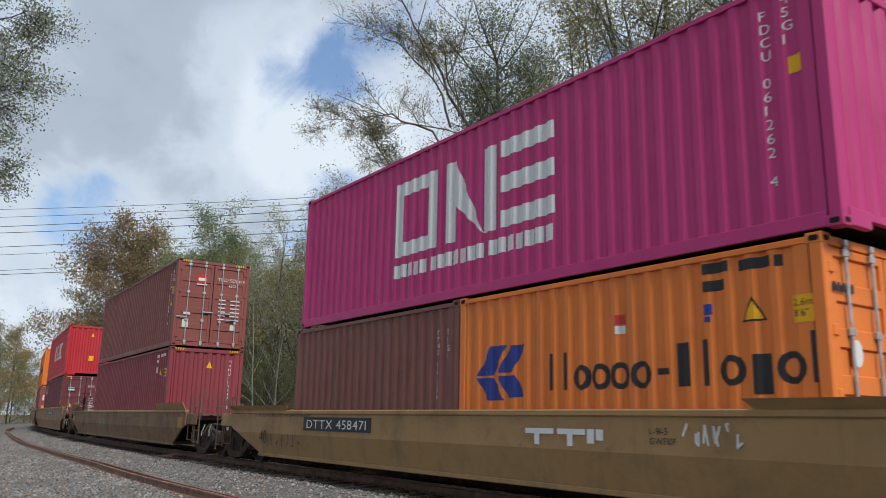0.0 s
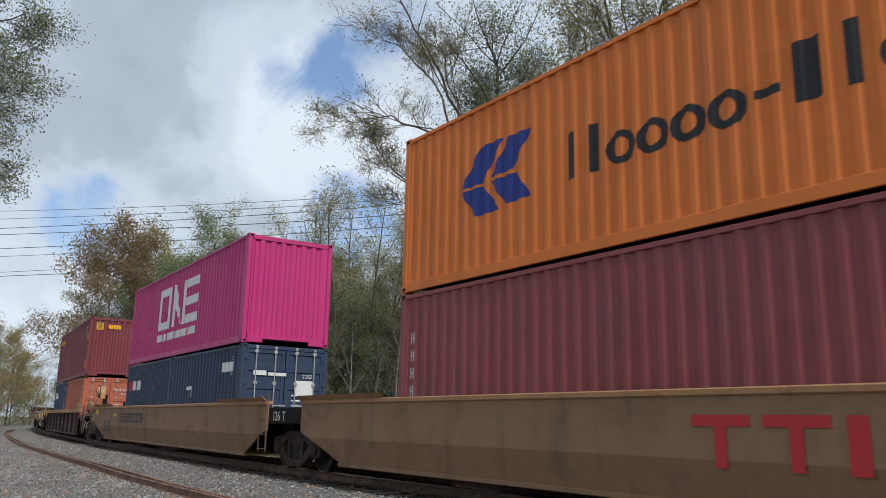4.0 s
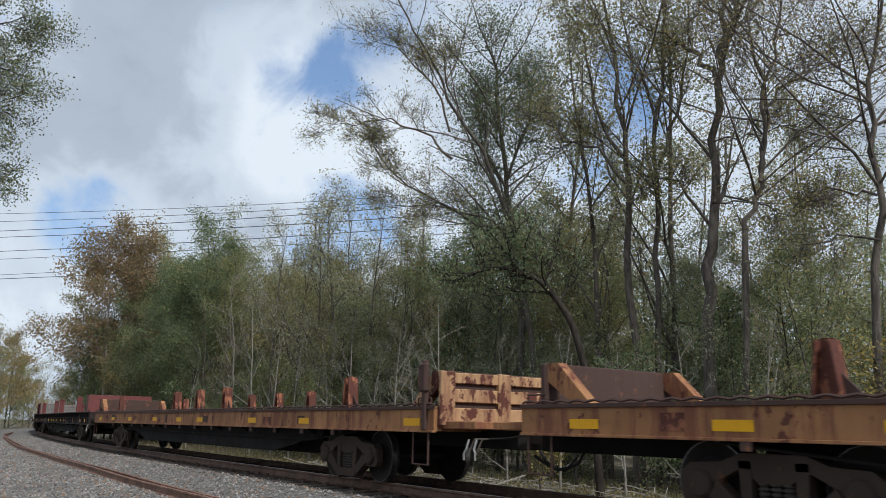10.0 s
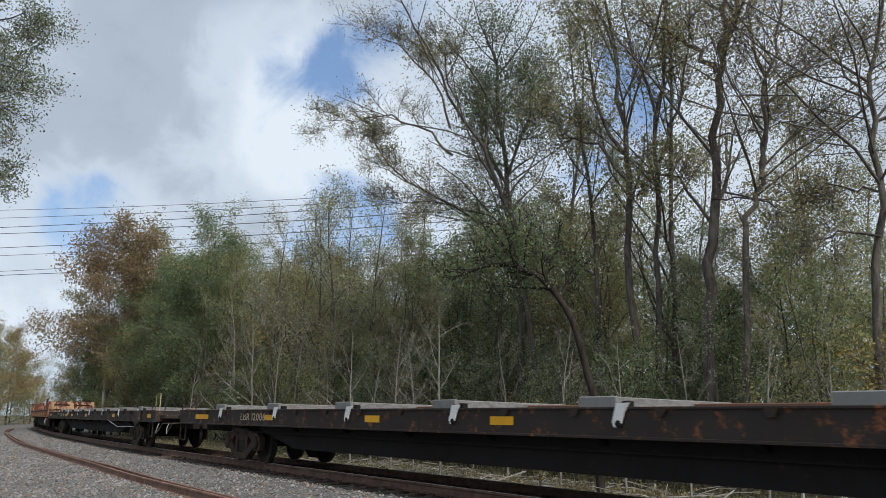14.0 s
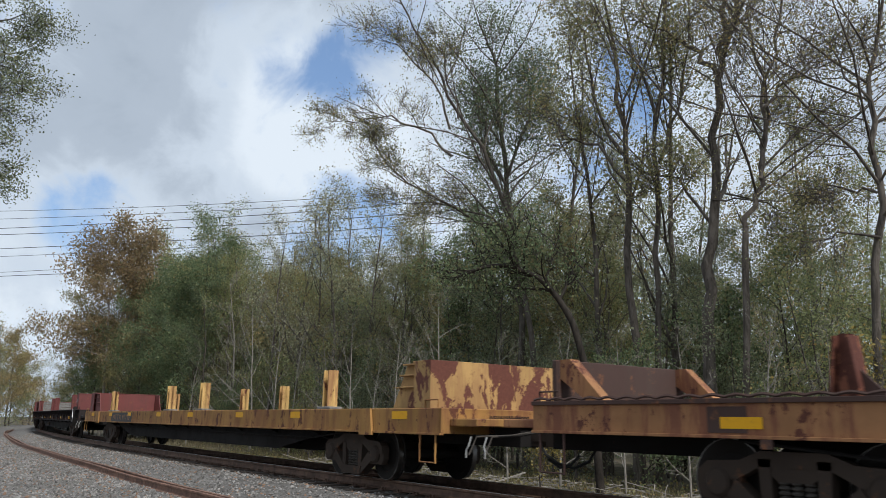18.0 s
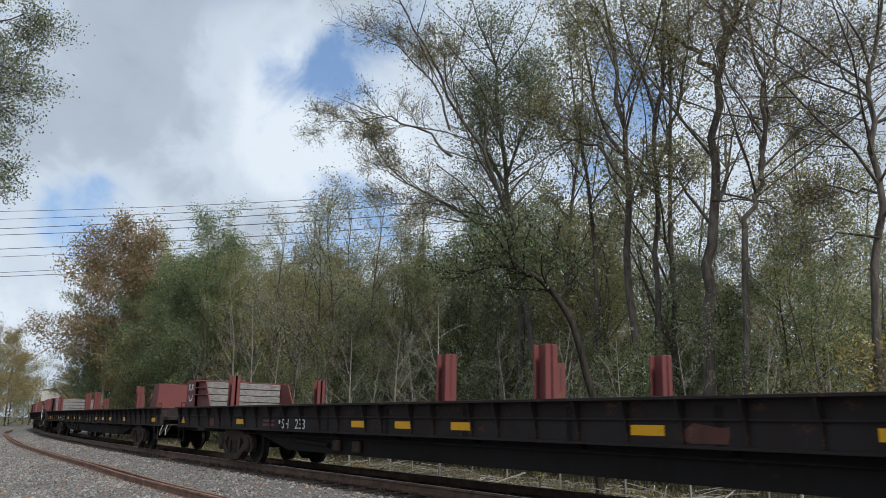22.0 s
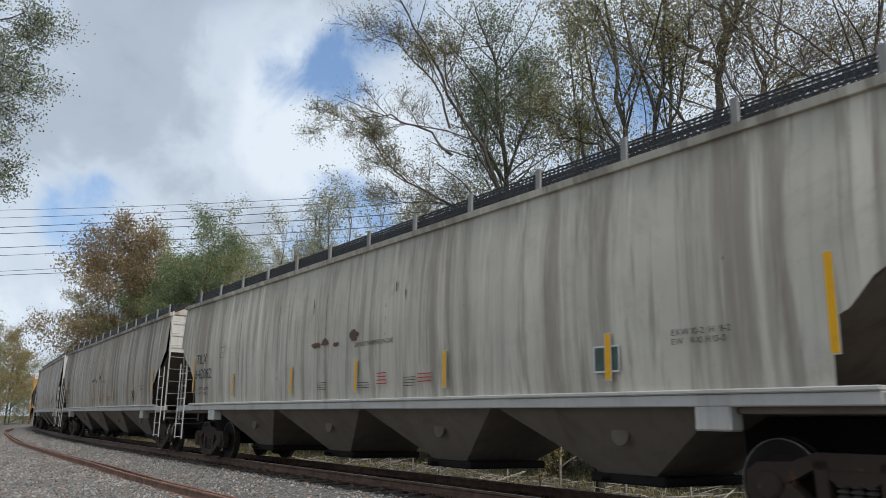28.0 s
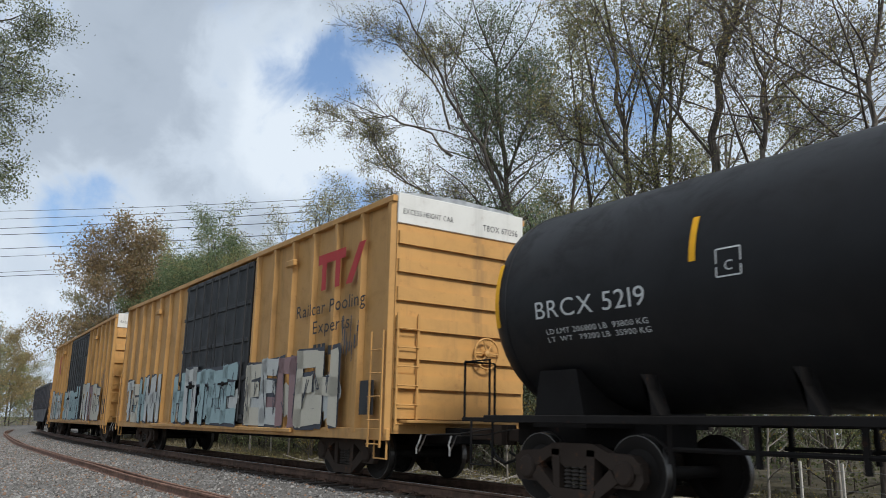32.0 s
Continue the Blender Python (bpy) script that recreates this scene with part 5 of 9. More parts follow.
on_side(gesea, "company_initials", boxy_word([(.55, 0, .9)] * 2, .36, .12), .42, 1.65, REDP, "red block lettering")

tou = container("dark wine-red high-cube container with yellow signs", F40, HC, paint("dark_wine_container_paint", (0.165, 0.03, 0.038), 0.22, 0.06, 0.22, 0.5), False, -113.6 - 6.1, WZ + STD + .02)
on_side(tou, "company_name", boxy_word([(.7, 0, 1), (.75, 0, .7), (.75, 0, .7), (.75, 0, .7), (.75, 0, .7)], .34, .14), .49, 2.25, YELLOW, "small yellow block lettering")
on_side(tou, "identification_code", letters("GLDU\n99947\n45G1", .115, .5), 10.91, 2.39, WHITE)
on_side(tou, "warning_triangle", triangle(.2, .25), 11.25, 1.82, YELLOW, "yellow warning triangle")
on_side(tou, "height_plate", bars([(0, 0, .13, .19)]), 11.62, 1.86, YELLOW)
on_side(tou, "caution_plate", bars([(0, 0, .36, .4)]), 11.47, .42, YELLOW, "yellow caution plate")
on_side(tou, "caution_word", letters("CAUTION\nHIGH\nTRAILER", .075, .32), 11.49, .72, BLACK)
on_side(tou, "repair_patch", bars([(0, 0, 1.9, 1.0)]), 3.49, .22, sheet_paint("pinkish_repair_paint", (0.22, 0.06, 0.07)))
on_end(tou, "caution_plate", bars([(0, 0, .32, .34)]), .3, 2.28, YELLOW, "yellow caution plate")
on_end(tou, "caution_lines", bars([(.04, .05 + .1 * i, .24, .05) for i in range(3)]), .3, 2.28, BLACK, out=.004)
on_end(tou, "company_name", boxy_word([(.5, 0, 1)] * 5, .2, .1), .85, 2.35, YELLOW, "small yellow block lettering")
on_end(tou, "identification_code", down("GLDU099447", .09, .13), 1.98, 2.4, WHITE)
sal = container("faded orange-red twenty-foot container with lock rods on its doors", F20, STD, SALMON, True, -113.7 - 3.03, WZ)
side_marks(sal, "TCLU 764461 5", WHITE, "22G1", False, False, .085, .102)
on_side(sal, "height_plate", bars([(0, 0, .14, .18)]), 2 * 3.029 - .54, 1.36, YELLOW, "yellow height plate")
on_side(sal, "height_figures", bars([(.03, .105, .08, .05), (.03, .03, .08, .05)]), 2 * 3.029 - .54, 1.36, BLACK).location.y -= .003
on_side(sal, "approval_plate", bars([(0, 0, .14, .2)]), 2 * 3.029 - .54, 1.06, WHITE, "white approval plate")
on_side(sal, "approval_figures", bars([(.025, .03 + .055 * i, .09, .03) for i in range(3)]), 2 * 3.029 - .54, 1.06, BLACK).location.y -= .003
for gx, gy in ((-113.72, -1.42), (-113.5, -.95)):
    part("corner_guide", Form().prism([(gx - q6 - .13, 1.38), (gx - q6 + .13, 1.38), (gx - q6 + .10, 1.60), (gx - q6, 1.68), (gx - q6 - .10, 1.60)], "y", gy, gy + .16), BROWNWELL, w6, "brown steel corner guide")
on_end(sal, "lessor_mark", bars([(0, 0, .36, .36)]), .62, 1.72, REDP, "red lessor sign", out=.008)
on_end(sal, "lessor_stripe", bars([(.03, .1, .3, .12), (0, -.05, .36, .05)]), .62, 1.76, WHITE, out=.012)
door_marks(sal, WHITE, 2, "TCLU 764461 5")
nyk = container("navy twenty-foot container with a small striped flag sign", F20, STD, NAVY, False, -125.9 + 3.03, WZ)
on_side(nyk, "flag_sign", bars([(0, .0, .34, .08), (0, .16, .34, .08), (0, .32, .34, .08)]), .25, 1.65, WHITE, "small striped flag")
on_side(nyk, "flag_stripes", bars([(0, .08, .34, .08), (0, .24, .34, .08)]), .25, 1.65, REDP)
on_side(nyk, "company_name", boxy_word([(.7, 0, 1)] * 3 + [(.35, 0, .5)] * 4, .32, .12), .7, 1.68, WHITE, "white block lettering")
on_side(nyk, "identification_code", down("TRLU 398066 7", .1, .135), 4.95, 2.2, WHITE)
on_side(nyk, "size_code", down("22G1", .1, .135), 5.35, 2.2, WHITE)
on_side(nyk, "height_plate", bars([(0, 0, .14, .2)]), 5.3, 1.35, YELLOW)
on_side(nyk, "label_patch", bars([(0, 0, .16, .2)]), 5.3, .9, WHITE)
# ---------------------------------------------------------------- flat wagons
SHBROWN = paint("near_black_brown_wagon_paint", (0.024, 0.0185, 0.018), 0.4, 0.2, 0.4, 0.75, (0.03, 0.022, 0.018), 0.15)
SHRED = paint("oxide_red_steel_paint", (0.14, 0.036, 0.034), 0.4, 0.3, 0.45, 0.65)
RUSTFLAT = peeling("rust_orange_wagon_paint", (0.36, 0.175, 0.078), (0.095, 0.034, 0.022), .10, 3.6, 1.25)
RUSTDARK = paint("dark_rust_steel", (0.058, 0.030, 0.024), 0.4, 0.35, 0.4, 0.8)
TANFLAT = peeling("grimy_tan_wagon_paint", (0.44, 0.28, 0.125), (0.14, 0.065, 0.035), .05, 4.5, .85)
YELLOWFLAT = peeling("mustard_wagon_paint", (0.36, 0.19, 0.06), (0.10, 0.038, 0.022), .16, 4.0, .9)
BLACKFLAT = paint("worn_black_wagon_paint", (0.034, 0.027, 0.023), 0.4, 0.5, 0.3, 0.7, (0.04, 0.03, 0.024), 0.15)
CREAMRUST = peeling("peeling_cream_steel_paint", (0.46, 0.28, 0.15), (0.085, 0.03, 0.022), .45, 4.5, .9)
NEARF = -1.365


def flat_base(label, qf, qr, mat, top, sill, bf, br_, ends=(1.0, .8), body=SHBROWN, wide=1.36, deck=None, arches=False):
    """The common body of a flat wagon: deck, side sills, centre sill, end platforms, bogies."""
    q, half = (qf + qr) / 2, (qf - qr) / 2
    car = thing("flat_wagon", label, "railway wagon", "wagons of the train")
    part("deck", Form().box(-half, half, -wide + .04, wide - .04, top - .07, top - .005, .008), deck or body, car)
    belly = [(-half + 3, .84), (-half + 6.5, .38), (half - 6.5, .38), (half - 3, .84), (half, .86), (half, top - .1), (-half, top - .1), (-half, .86)]
    part("centre_sill", Form().prism(belly, "y", -.42, .42), STEEL_DARK, car)
    for m in (-1, 1):
        part("inner_sill", Form().prism([(-half + 5.0, .80), (-half + 7.2, .40), (half - 7.2, .40), (half - 4.6, .80), (half - 4.6, top - .08), (-half + 5.0, top - .08)], "y", min(m * .98, m * 1.04), max(m * .98, m * 1.04)), STEEL_DARK, car)
    for m in (-1, 1):
        if arches:
            low = [(half, sill)]
            for c in (half - bf, -half + br_):
                low += [(c + 1.35, sill), (c + 1.05, 1.10), (c + .33, 1.10), (c + .30, sill + .06), (c - .30, sill + .06), (c - .33, 1.10), (c - 1.05, 1.10), (c - 1.35, sill)]
            part("side_sill", Form().prism([(-half, top), (half, top)] + low + [(-half, sill)], "y", min(m * (wide - .05), m * wide), max(m * (wide - .05), m * wide)), mat, car)
            continue
        part("side_sill", Form().box(-half, half, min(m * (wide - .05), m * wide), max(m * (wide - .05), m * wide), sill, top, .012), mat, car)
        part("sill_flange", Form().box(-half, half, min(m * (wide - .05), m * (wide + .03)), max(m * (wide - .05), m * (wide + .03)), sill - .02, sill + .015, .004), mat, car)
    for e, w in ((1, ends[0]), (-1, ends[1])):
        x = e * half
        part("end_sill", Form().box(min(x, x - e * .08), max(x, x - e * .08), -wide, wide, sill, top, .01), mat, car)
        part("end_platform", Form().box(min(x, x + e * w * .55), max(x, x + e * w * .55), -1.2, 1.2, .98, 1.1, .015), mat, car)
        part("draft_sill", Form().box(min(x - e * 2.5, x + e * w * .5), max(x - e * 2.5, x + e * w * .5), -.3, .3, .68, 1.0, .01), STEEL_DARK, car)
        part("sill_step", Form().pipe([(x - e * .15, -wide, sill), (x - e * .15, -wide, .42), (x - e * .6, -wide, .42), (x - e * .6, -wide, sill)], .018), body, car)
        part("grab_rail", Form().pipe([(x - e * .12, -wide + .02, top), (x - e * .12, -wide + .02, top + .13), (x - e * .5, -wide + .02, top + .13), (x - e * .5, -wide + .02, top)], .013), body, car)
        coupler(car, x + e * (w * .5 - .3), e)
    bogie(car, half - bf, q)
    bogie(car, -half + br_, q)
    part("brake_cylinder", Form().lathe([(.06, -.5), (.18, -.45), (.18, .45), (.06, .5)], "x", (half * .25, -.72, .62), 14), STEEL_DARK, car, smooth=True)
    part("brake_pipe", Form().pipe([(-half + 3, -1.1, .9), (-half + 5, -1.12, .72), (half - 5, -1.12, .70), (half - 3, -1.1, .9)], .02), STEEL_DARK, car)
    for i in range(9):
        x = -half + 5 + (2 * half - 10) * i / 8
        part("cross_bearer", Form().prism([(-1.3, top - .1), (1.3, top - .1), (1.3, sill + .0), (.45, .5), (-.45, .5), (-1.3, sill + .0)], "x", x - .06, x + .06), STEEL_DARK, car)
    RIDERS.append((car, q, half - 3.5))
    return car, q, half


def reflectors(car, xs, z, mat=YELLOW, w=.42, h=.13, y=NEARF - .005):
    for x in xs:
        stencil(car, "reflector", bars([(0, 0, w, h)]), x, z, y, mat, "yellow reflector")


def stake(car, x, y, z0, h, mat, w=.26, brace=0):
    f = Form().box(x - w / 2, x + w / 2, y - .03, y + .03, z0, z0 + h, .006)
    f.box(x - w / 2, x - w / 2 + .03, y - .11, y + .11, z0, z0 + h, .006).box(x + w / 2 - .03, x + w / 2, y - .11, y + .11, z0, z0 + h, .006)
    if brace:
        f.prism([(x + w / 2, z0), (x + w / 2 + .3, z0), (x + w / 2, z0 + h * .6)], "y", y - .02, y + .02)
    return part("stake", f, mat, car)


def gusset_bulkhead(car, x, e, z0, h, mat, timber=True, plate=.6, flat=1.2, foot=1.72, low=.0):
    """An end bulkhead with pocketed side gussets and a timber lining. e: which way is outward; low: how far its face hangs below the deck."""
    g = part("end_bulkhead", Form().box(min(x, x - e * .06), max(x, x - e * .06), -1.32, 1.32, z0 - low, z0 + h, .015), mat, car, "oxide-red steel end bulkhead with sloping gussets")
    for m in (-1, 1):
        y = m * 1.33
        part("side_plate", Form().box(min(x, x - e * plate), max(x, x - e * plate), min(y, y - m * .03), max(y, y - m * .03), z0, z0 + h, .006), mat, g)
        side = [(x - e * plate, z0), (x - e * plate, z0 + h), (x - e * flat, z0 + h * .97), (x - e * foot, z0)]
        part("gusset", Form().prism(side, "y", min(y - m * .09, y - m * .12), max(y - m * .09, y - m * .12)), mat, g)
        for i in range(3):
            z = z0 + h * (.46 + .26 * i) - (.02 if i == 2 else 0)
            a, b = x - e * plate, x - e * (foot - (foot - flat) * (z - z0) / h)
            part("gusset_shelf", Form().box(min(a, b), max(a, b), min(y, y - m * .1), max(y, y - m * .1), z - .012, z + .012, .004), mat, g)
    a = x - e * (plate + .05)
    part("lining_plate", Form().box(min(a, a + e * .04), max(a, a + e * .04), -1.2, 1.2, z0, z0 + h * .97), mat, g)
    part("top_cap", Form().box(min(x, a), max(x, a), -1.33, 1.33, z0 + h - .02, z0 + h + .012, .006), mat, g)
    if timber:
        n = 4
        for i in range(n):
            c = a - e * .005
            part("plank", Form().box(min(c, c - e * .09), max(c, c - e * .09), -1.19, 1.19, z0 + h * .97 * i / n + .008, z0 + h * .97 * (i + 1) / n - .006, .012), TIMBER, g)
    return g


NEARS = -1.306


def sh_wagon(label, qf, qr, number="", front_mark="", timber=(0, 1), patch=None, mark=7.36, lights=(4.65, 10.5, 12.05, 13.7, 17.35, 20.25, 23.55, 25.2, 27.5), stakes=(-10.0, -.65, 1.7, 10.35), tall=.21):
    """A dark stake-and-bulkhead flat wagon whose deck edge overhangs its ribbed side sills."""
    top, sill = 1.36, .82
    car, q, half = flat_base(label, qf, qr, SHBROWN, top, sill, 3.9, 4.05, (1.3, .9), wide=1.30)
    rng = random.Random(int(-qf))
    for m in (-1, 1):
        part("top_flange", Form().box(-half, half, min(m * 1.26, m * 1.44), max(m * 1.26, m * 1.44), top - .03, top + .01, .006), SHBROWN, car)
        part("sill_ledge", Form().box(-half, half, min(m * 1.29, m * 1.335), max(m * 1.29, m * 1.335), 1.10, 1.13, .005), SHBROWN, car)
        n = 34
        for i in range(n + 1):
            x = -half + .25 + (2 * half - .5) * i / n
            for d in lights:
                if -.04 < x + half - d < .54:
                    x = -half + d + (-.04 if x + half - d < .25 else .54)
            part("side_rib", RIB if m < 0 else RIBFAR, None, car, at=Matrix.Translation((x, 0, 0)))
        for x in stakes:
            stake(car, x, m * 1.2, top, .76, SHRED, .26)
    f = gusset_bulkhead(car, half - .45, 1, top - .01, .75, SHRED, bool(timber[0]), .6, 1.0, 1.45, .32)
    r = gusset_bulkhead(car, -half + .66, -1, top - .01, .75, SHRED, bool(timber[1]), .7, 1.3, 1.8)
    reflectors(car, [-half + d for d in lights], .93, w=.5, h=.12, y=NEARS - .004)
    stencil(car, "reflector", triangle(.3, .18), -half + .35, .92, NEARS - .004, YELLOW, "yellow reflector")
    for d, w in ((2.0, .5), (10.9, .9), (13.9, 1.3), (17.6, .7), (19.6, .6), (22.1, 1.1)):
        d += rng.uniform(-.6, .6)
        if all(d + w < k - .05 or d > k + .55 for k in lights):
            k = [rng.uniform(0, .05) for _ in range(8)]
            edge = [(k[0], .86 + k[1]), (w * .3, .855), (w - k[2], .86), (w, .93 + k[3]), (w - k[4], 1.04), (w * .8, 1.08 - k[5]), (w * .35, 1.075), (.06 + k[6], 1.03 - k[7])]
            part("primer_patch", Form().prism([(-half + d + a, z) for a, z in edge], "y", NEARS - .002, NEARS + .008), PRIMER, car, "faded oxide-red primer patch")
    if number:
        stencil(car, "wagon_mark", letters(number[:2], tall, .34), -half + mark, .865, NEARS - .004, WHITE, "white initials of the wagon number")
        stencil(car, "wagon_number", letters(number[3:], tall, tall * 2.3), -half + mark + .67, .865, NEARS - .004, WHITE, "white wagon number")
        stencil(car, "round_mark", Form().add([(.045 * math.cos(k * .785) + .09, 0, .05 * math.sin(k * .785) + .07) for k in range(8)], [tuple(range(8))]), -half + mark - .22, .93, NEARS - .004, WHITE)
        stencil(car, "weight_note", bars([(0, .1, .62, .045), (0, 0, .28, .06), (.33, 0, .3, .06)]), -half + mark - 1.05, .90, NEARS - .004, SHRED)
    if front_mark:
        stencil_end(car, "end_number", letters(front_mark, .19), .1, 1.82, half - .446, WHITE)
    if patch:
        x = half - .75
        box = part("brake_bracket", Form().prism([(x, 1.42), (x + .16, 1.50), (x + .34, 1.28), (x + .42, 1.02), (x + .30, .62), (x + .12, .58), (x + .05, .95)], "y", -1.50, -1.34), STEEL_DARK, car, "dark brake bracket with a lever")
        part("brake_lever", Form().pipe([(x + .2, -1.52, 1.40), (x + .36, -1.54, 1.20), (x + .44, -1.53, .96), (x + .34, -1.52, .80)], .013), GALV, box)
        part("bracket_bolt", Form().lathe([(.01, 0), (.05, .01), (.05, .04), (.01, .05)], "y", (x + .22, -1.54, 1.05), 8), GALV, box)
    for d in (9.4, 10.2):
        part("valve_box", Form().box(-half + d, -half + d + .3, -1.12, -1.05, .46, .68, .02), BOGIE, car, "dusty brake valve")
    part("slack_adjuster", Form().rod((-half + 7.6, -1.08, .62), (-half + 9.2, -1.08, .56), .05, n=8), STEEL_DARK, car)
    return car, q, half


PRIMER = paint("worn_primer_on_dark_steel", (0.085, 0.030, 0.020), 0.6, 0.3, 0.5, 0.75, (0.03, 0.02, 0.017))
RIB = Form().add([(x, y, z) for x in (-.012, .012) for y, z in ((-1.30, 1.335), (-1.43, 1.335), (-1.42, 1.26), (-1.345, 1.06), (-1.325, .85), (-1.30, .85))],
                 [(0, 1, 2, 3, 4, 5), (6, 7, 8, 9, 10, 11)] + [(i, (i + 1) % 6, 6 + (i + 1) % 6, 6 + i) for i in range(6)])
RIBFAR = Form().add([(x, -y, z) for x, y, z in RIB.v], [f[::-1] for f in RIB.f]).mesh("side_rib", SHBROWN)
RIB = RIB.mesh("side_rib", SHBROWN)


RUSTSTAKE = peeling("red_rust_stake_paint", (0.34, 0.13, 0.07), (0.085, 0.030, 0.021), .62, 5.0, 1.0)


def rust_stake(car, x, y, z0, h):
    """A worn stake that narrows upward, with a flange on each edge and a foot brace."""
    f = Form().prism([(x - .16, z0), (x - .085, z0 + h * .97), (x - .03, z0 + h), (x + .075, z0 + h * .98), (x + .15, z0)], "y", y - .02, y + .02)
    for a, b in ((-.16, -.085), (.15, .075)):
        d = .03 if a < 0 else -.03
        f.prism([(x + a, z0), (x + b, z0 + h * .96), (x + b + d, z0 + h * .96), (x + a + d, z0)], "y", y - .10, y + .10)
    s = part("stake", f, RUSTSTAKE, car, "red-rusted tapered stake")
    part("foot_brace", Form().prism([(x + .15, z0), (x + .36, z0), (x + .12, z0 + h * .42)], "y", y - .015, y + .015), RUSTDARK, s)


def slot_bulkhead(car, x, e, z0, h, face, inner, deck, foot=.95):
    """A plate bulkhead with slots between its posts and slanted braces towards the load."""
    g = part("end_bulkhead", Form().box(min(x - e * .12, x - e * .09), max(x - e * .12, x - e * .09), -1.28, 1.28, z0, z0 + h, .01), inner, car, "rust-streaked end bulkhead with slots")
    for y0, y1 in ((-1.3, -1.02), (-.13, .13), (1.02, 1.3)):
        part("bulkhead_post", Form().box(min(x, x - e * .1), max(x, x - e * .1), y0, y1, z0, z0 + h, .015), face, g)
    for i in range(3):
        z = z0 + h * (0 if i == 0 else .43 if i == 1 else .78)
        part("bulkhead_bar", Form().box(min(x - e * .08, x - e * .03), max(x - e * .08, x - e * .03), -1.1, 1.1, z, z + h * (.33, .25, .2)[i], .012), face, g)
    for m in (-1, 1):
        y = m * 1.26
        zt = z0 + h
        part("brace", Form().prism([(x - e * .1, zt), (x - e * .3, zt), (x - e * foot, deck), (x - e * (foot - .3), deck), (x - e * .12, zt - .25)], "y", min(y, y - m * .16), max(y, y - m * .16)), face if face is not inner else RUSTFLAT, g)
    return g


PALEPATCH = peeling("chalky_grey_patch_paint", (0.36, 0.34, 0.30), (0.16, 0.07, 0.04), .2, 3.0, .6)


def rust_wagon(label, qf, qr, stencils=(), front=None, lights=(.95, 3.15, 5.75, 9.0, 11.65, 13.6, 17.5, 20.4, 24.6)):
    """A rust-orange bulkhead flat wagon with a chain along its edge."""
    top, sill = 1.33, .94
    car, q, half = flat_base(label, qf, qr, RUSTFLAT, top, sill, 3.4, 3.6, (1.6, 1.5), RUSTDARK)
    slot_bulkhead(car, half + .1, 1, top - .3, .86, front or CREAMRUST, RUSTDARK, top)
    slot_bulkhead(car, -half + .32, -1, top, .55, RUSTDARK, RUSTDARK, top, .9)
    post = Form().box(half - .3, half - .18, -1.42, -1.34, .95, 2.06, .015).box(half - .36, half - .14, -1.46, -1.36, 1.55, 2.02, .03)
    part("brake_post", post, RUSTDARK, car)
    n = int(2 * half / .30)
    chain, pts = Form(), []
    for i in range(n * 4 + 1):
        u = i % 4
        pts.append((-half + .05 + i * .075, NEARF - .012, top + .018 + (.0, .016, .026, .016)[u]))
    chain.pipe(pts, .018, 5)
    part("edge_chain", chain, RUSTDARK, car, "rusty chain along the deck edge")
    part("edge_angle", Form().box(-half, half, NEARF - .03, NEARF + .05, top - .05, top + .004, .006), RUSTDARK, car)
    for m in (-1, 1):
        for x in (-8.9, -1.75, .45, 2.7, 9.6):
            rust_stake(car, x, m * 1.2, top, .60)
    reflectors(car, [-half + d for d in lights], 1.02, w=.5, h=.12)
    rng = random.Random(int(-qf))
    for k in range(9):
        d, w = rng.uniform(2, 2 * half - 2), rng.uniform(.15, .5)
        part("bare_patch", Form().box(-half + d, -half + d + w, NEARF - .003, NEARF + .004, rng.uniform(.97, 1.06), rng.uniform(1.14, 1.26)), rng.choice([RUSTDARK, RUSTSTAKE, RUSTDARK]), car, "bare patch where paint was scraped off")
    for k in range(18):
        part("rivet_slot", Form().box(-half + 9 + k * .25, -half + 9.07 + k * .25, NEARF - .003, NEARF + .004, 1.235, 1.26), STEEL_DARK, car)
    for i in range(14):
        x = -half + 3.5 + (2 * half - 7) * i / 13
        part("stake_pocket", Form().box(x - .07, x + .07, NEARF - .02, NEARF + .02, sill - .12, sill + .0, .01), RUSTDARK, car)
    for text, x, z, sz, mt in stencils:
        stencil(car, "stencilled_note", letters(text, sz, 1.2 if sz < .1 else 2.7), x - q, z, NEARF - .008, mt)
    return car, q, half


RUSTTOP = paint("orange_rust_steel", (0.16, 0.075, 0.045), 0.5, 0.6, 0.3, 0.8)
CAPGREY = paint("dull_grey_cap_paint", (0.20, 0.20, 0.19), 0.5, 0.3, 0.3, 0.6)
TIMBERLESS = paint("dull_yellow_rail_paint", (0.40, 0.33, 0.16), 0.4, 0.3, 0.2, 0.6)


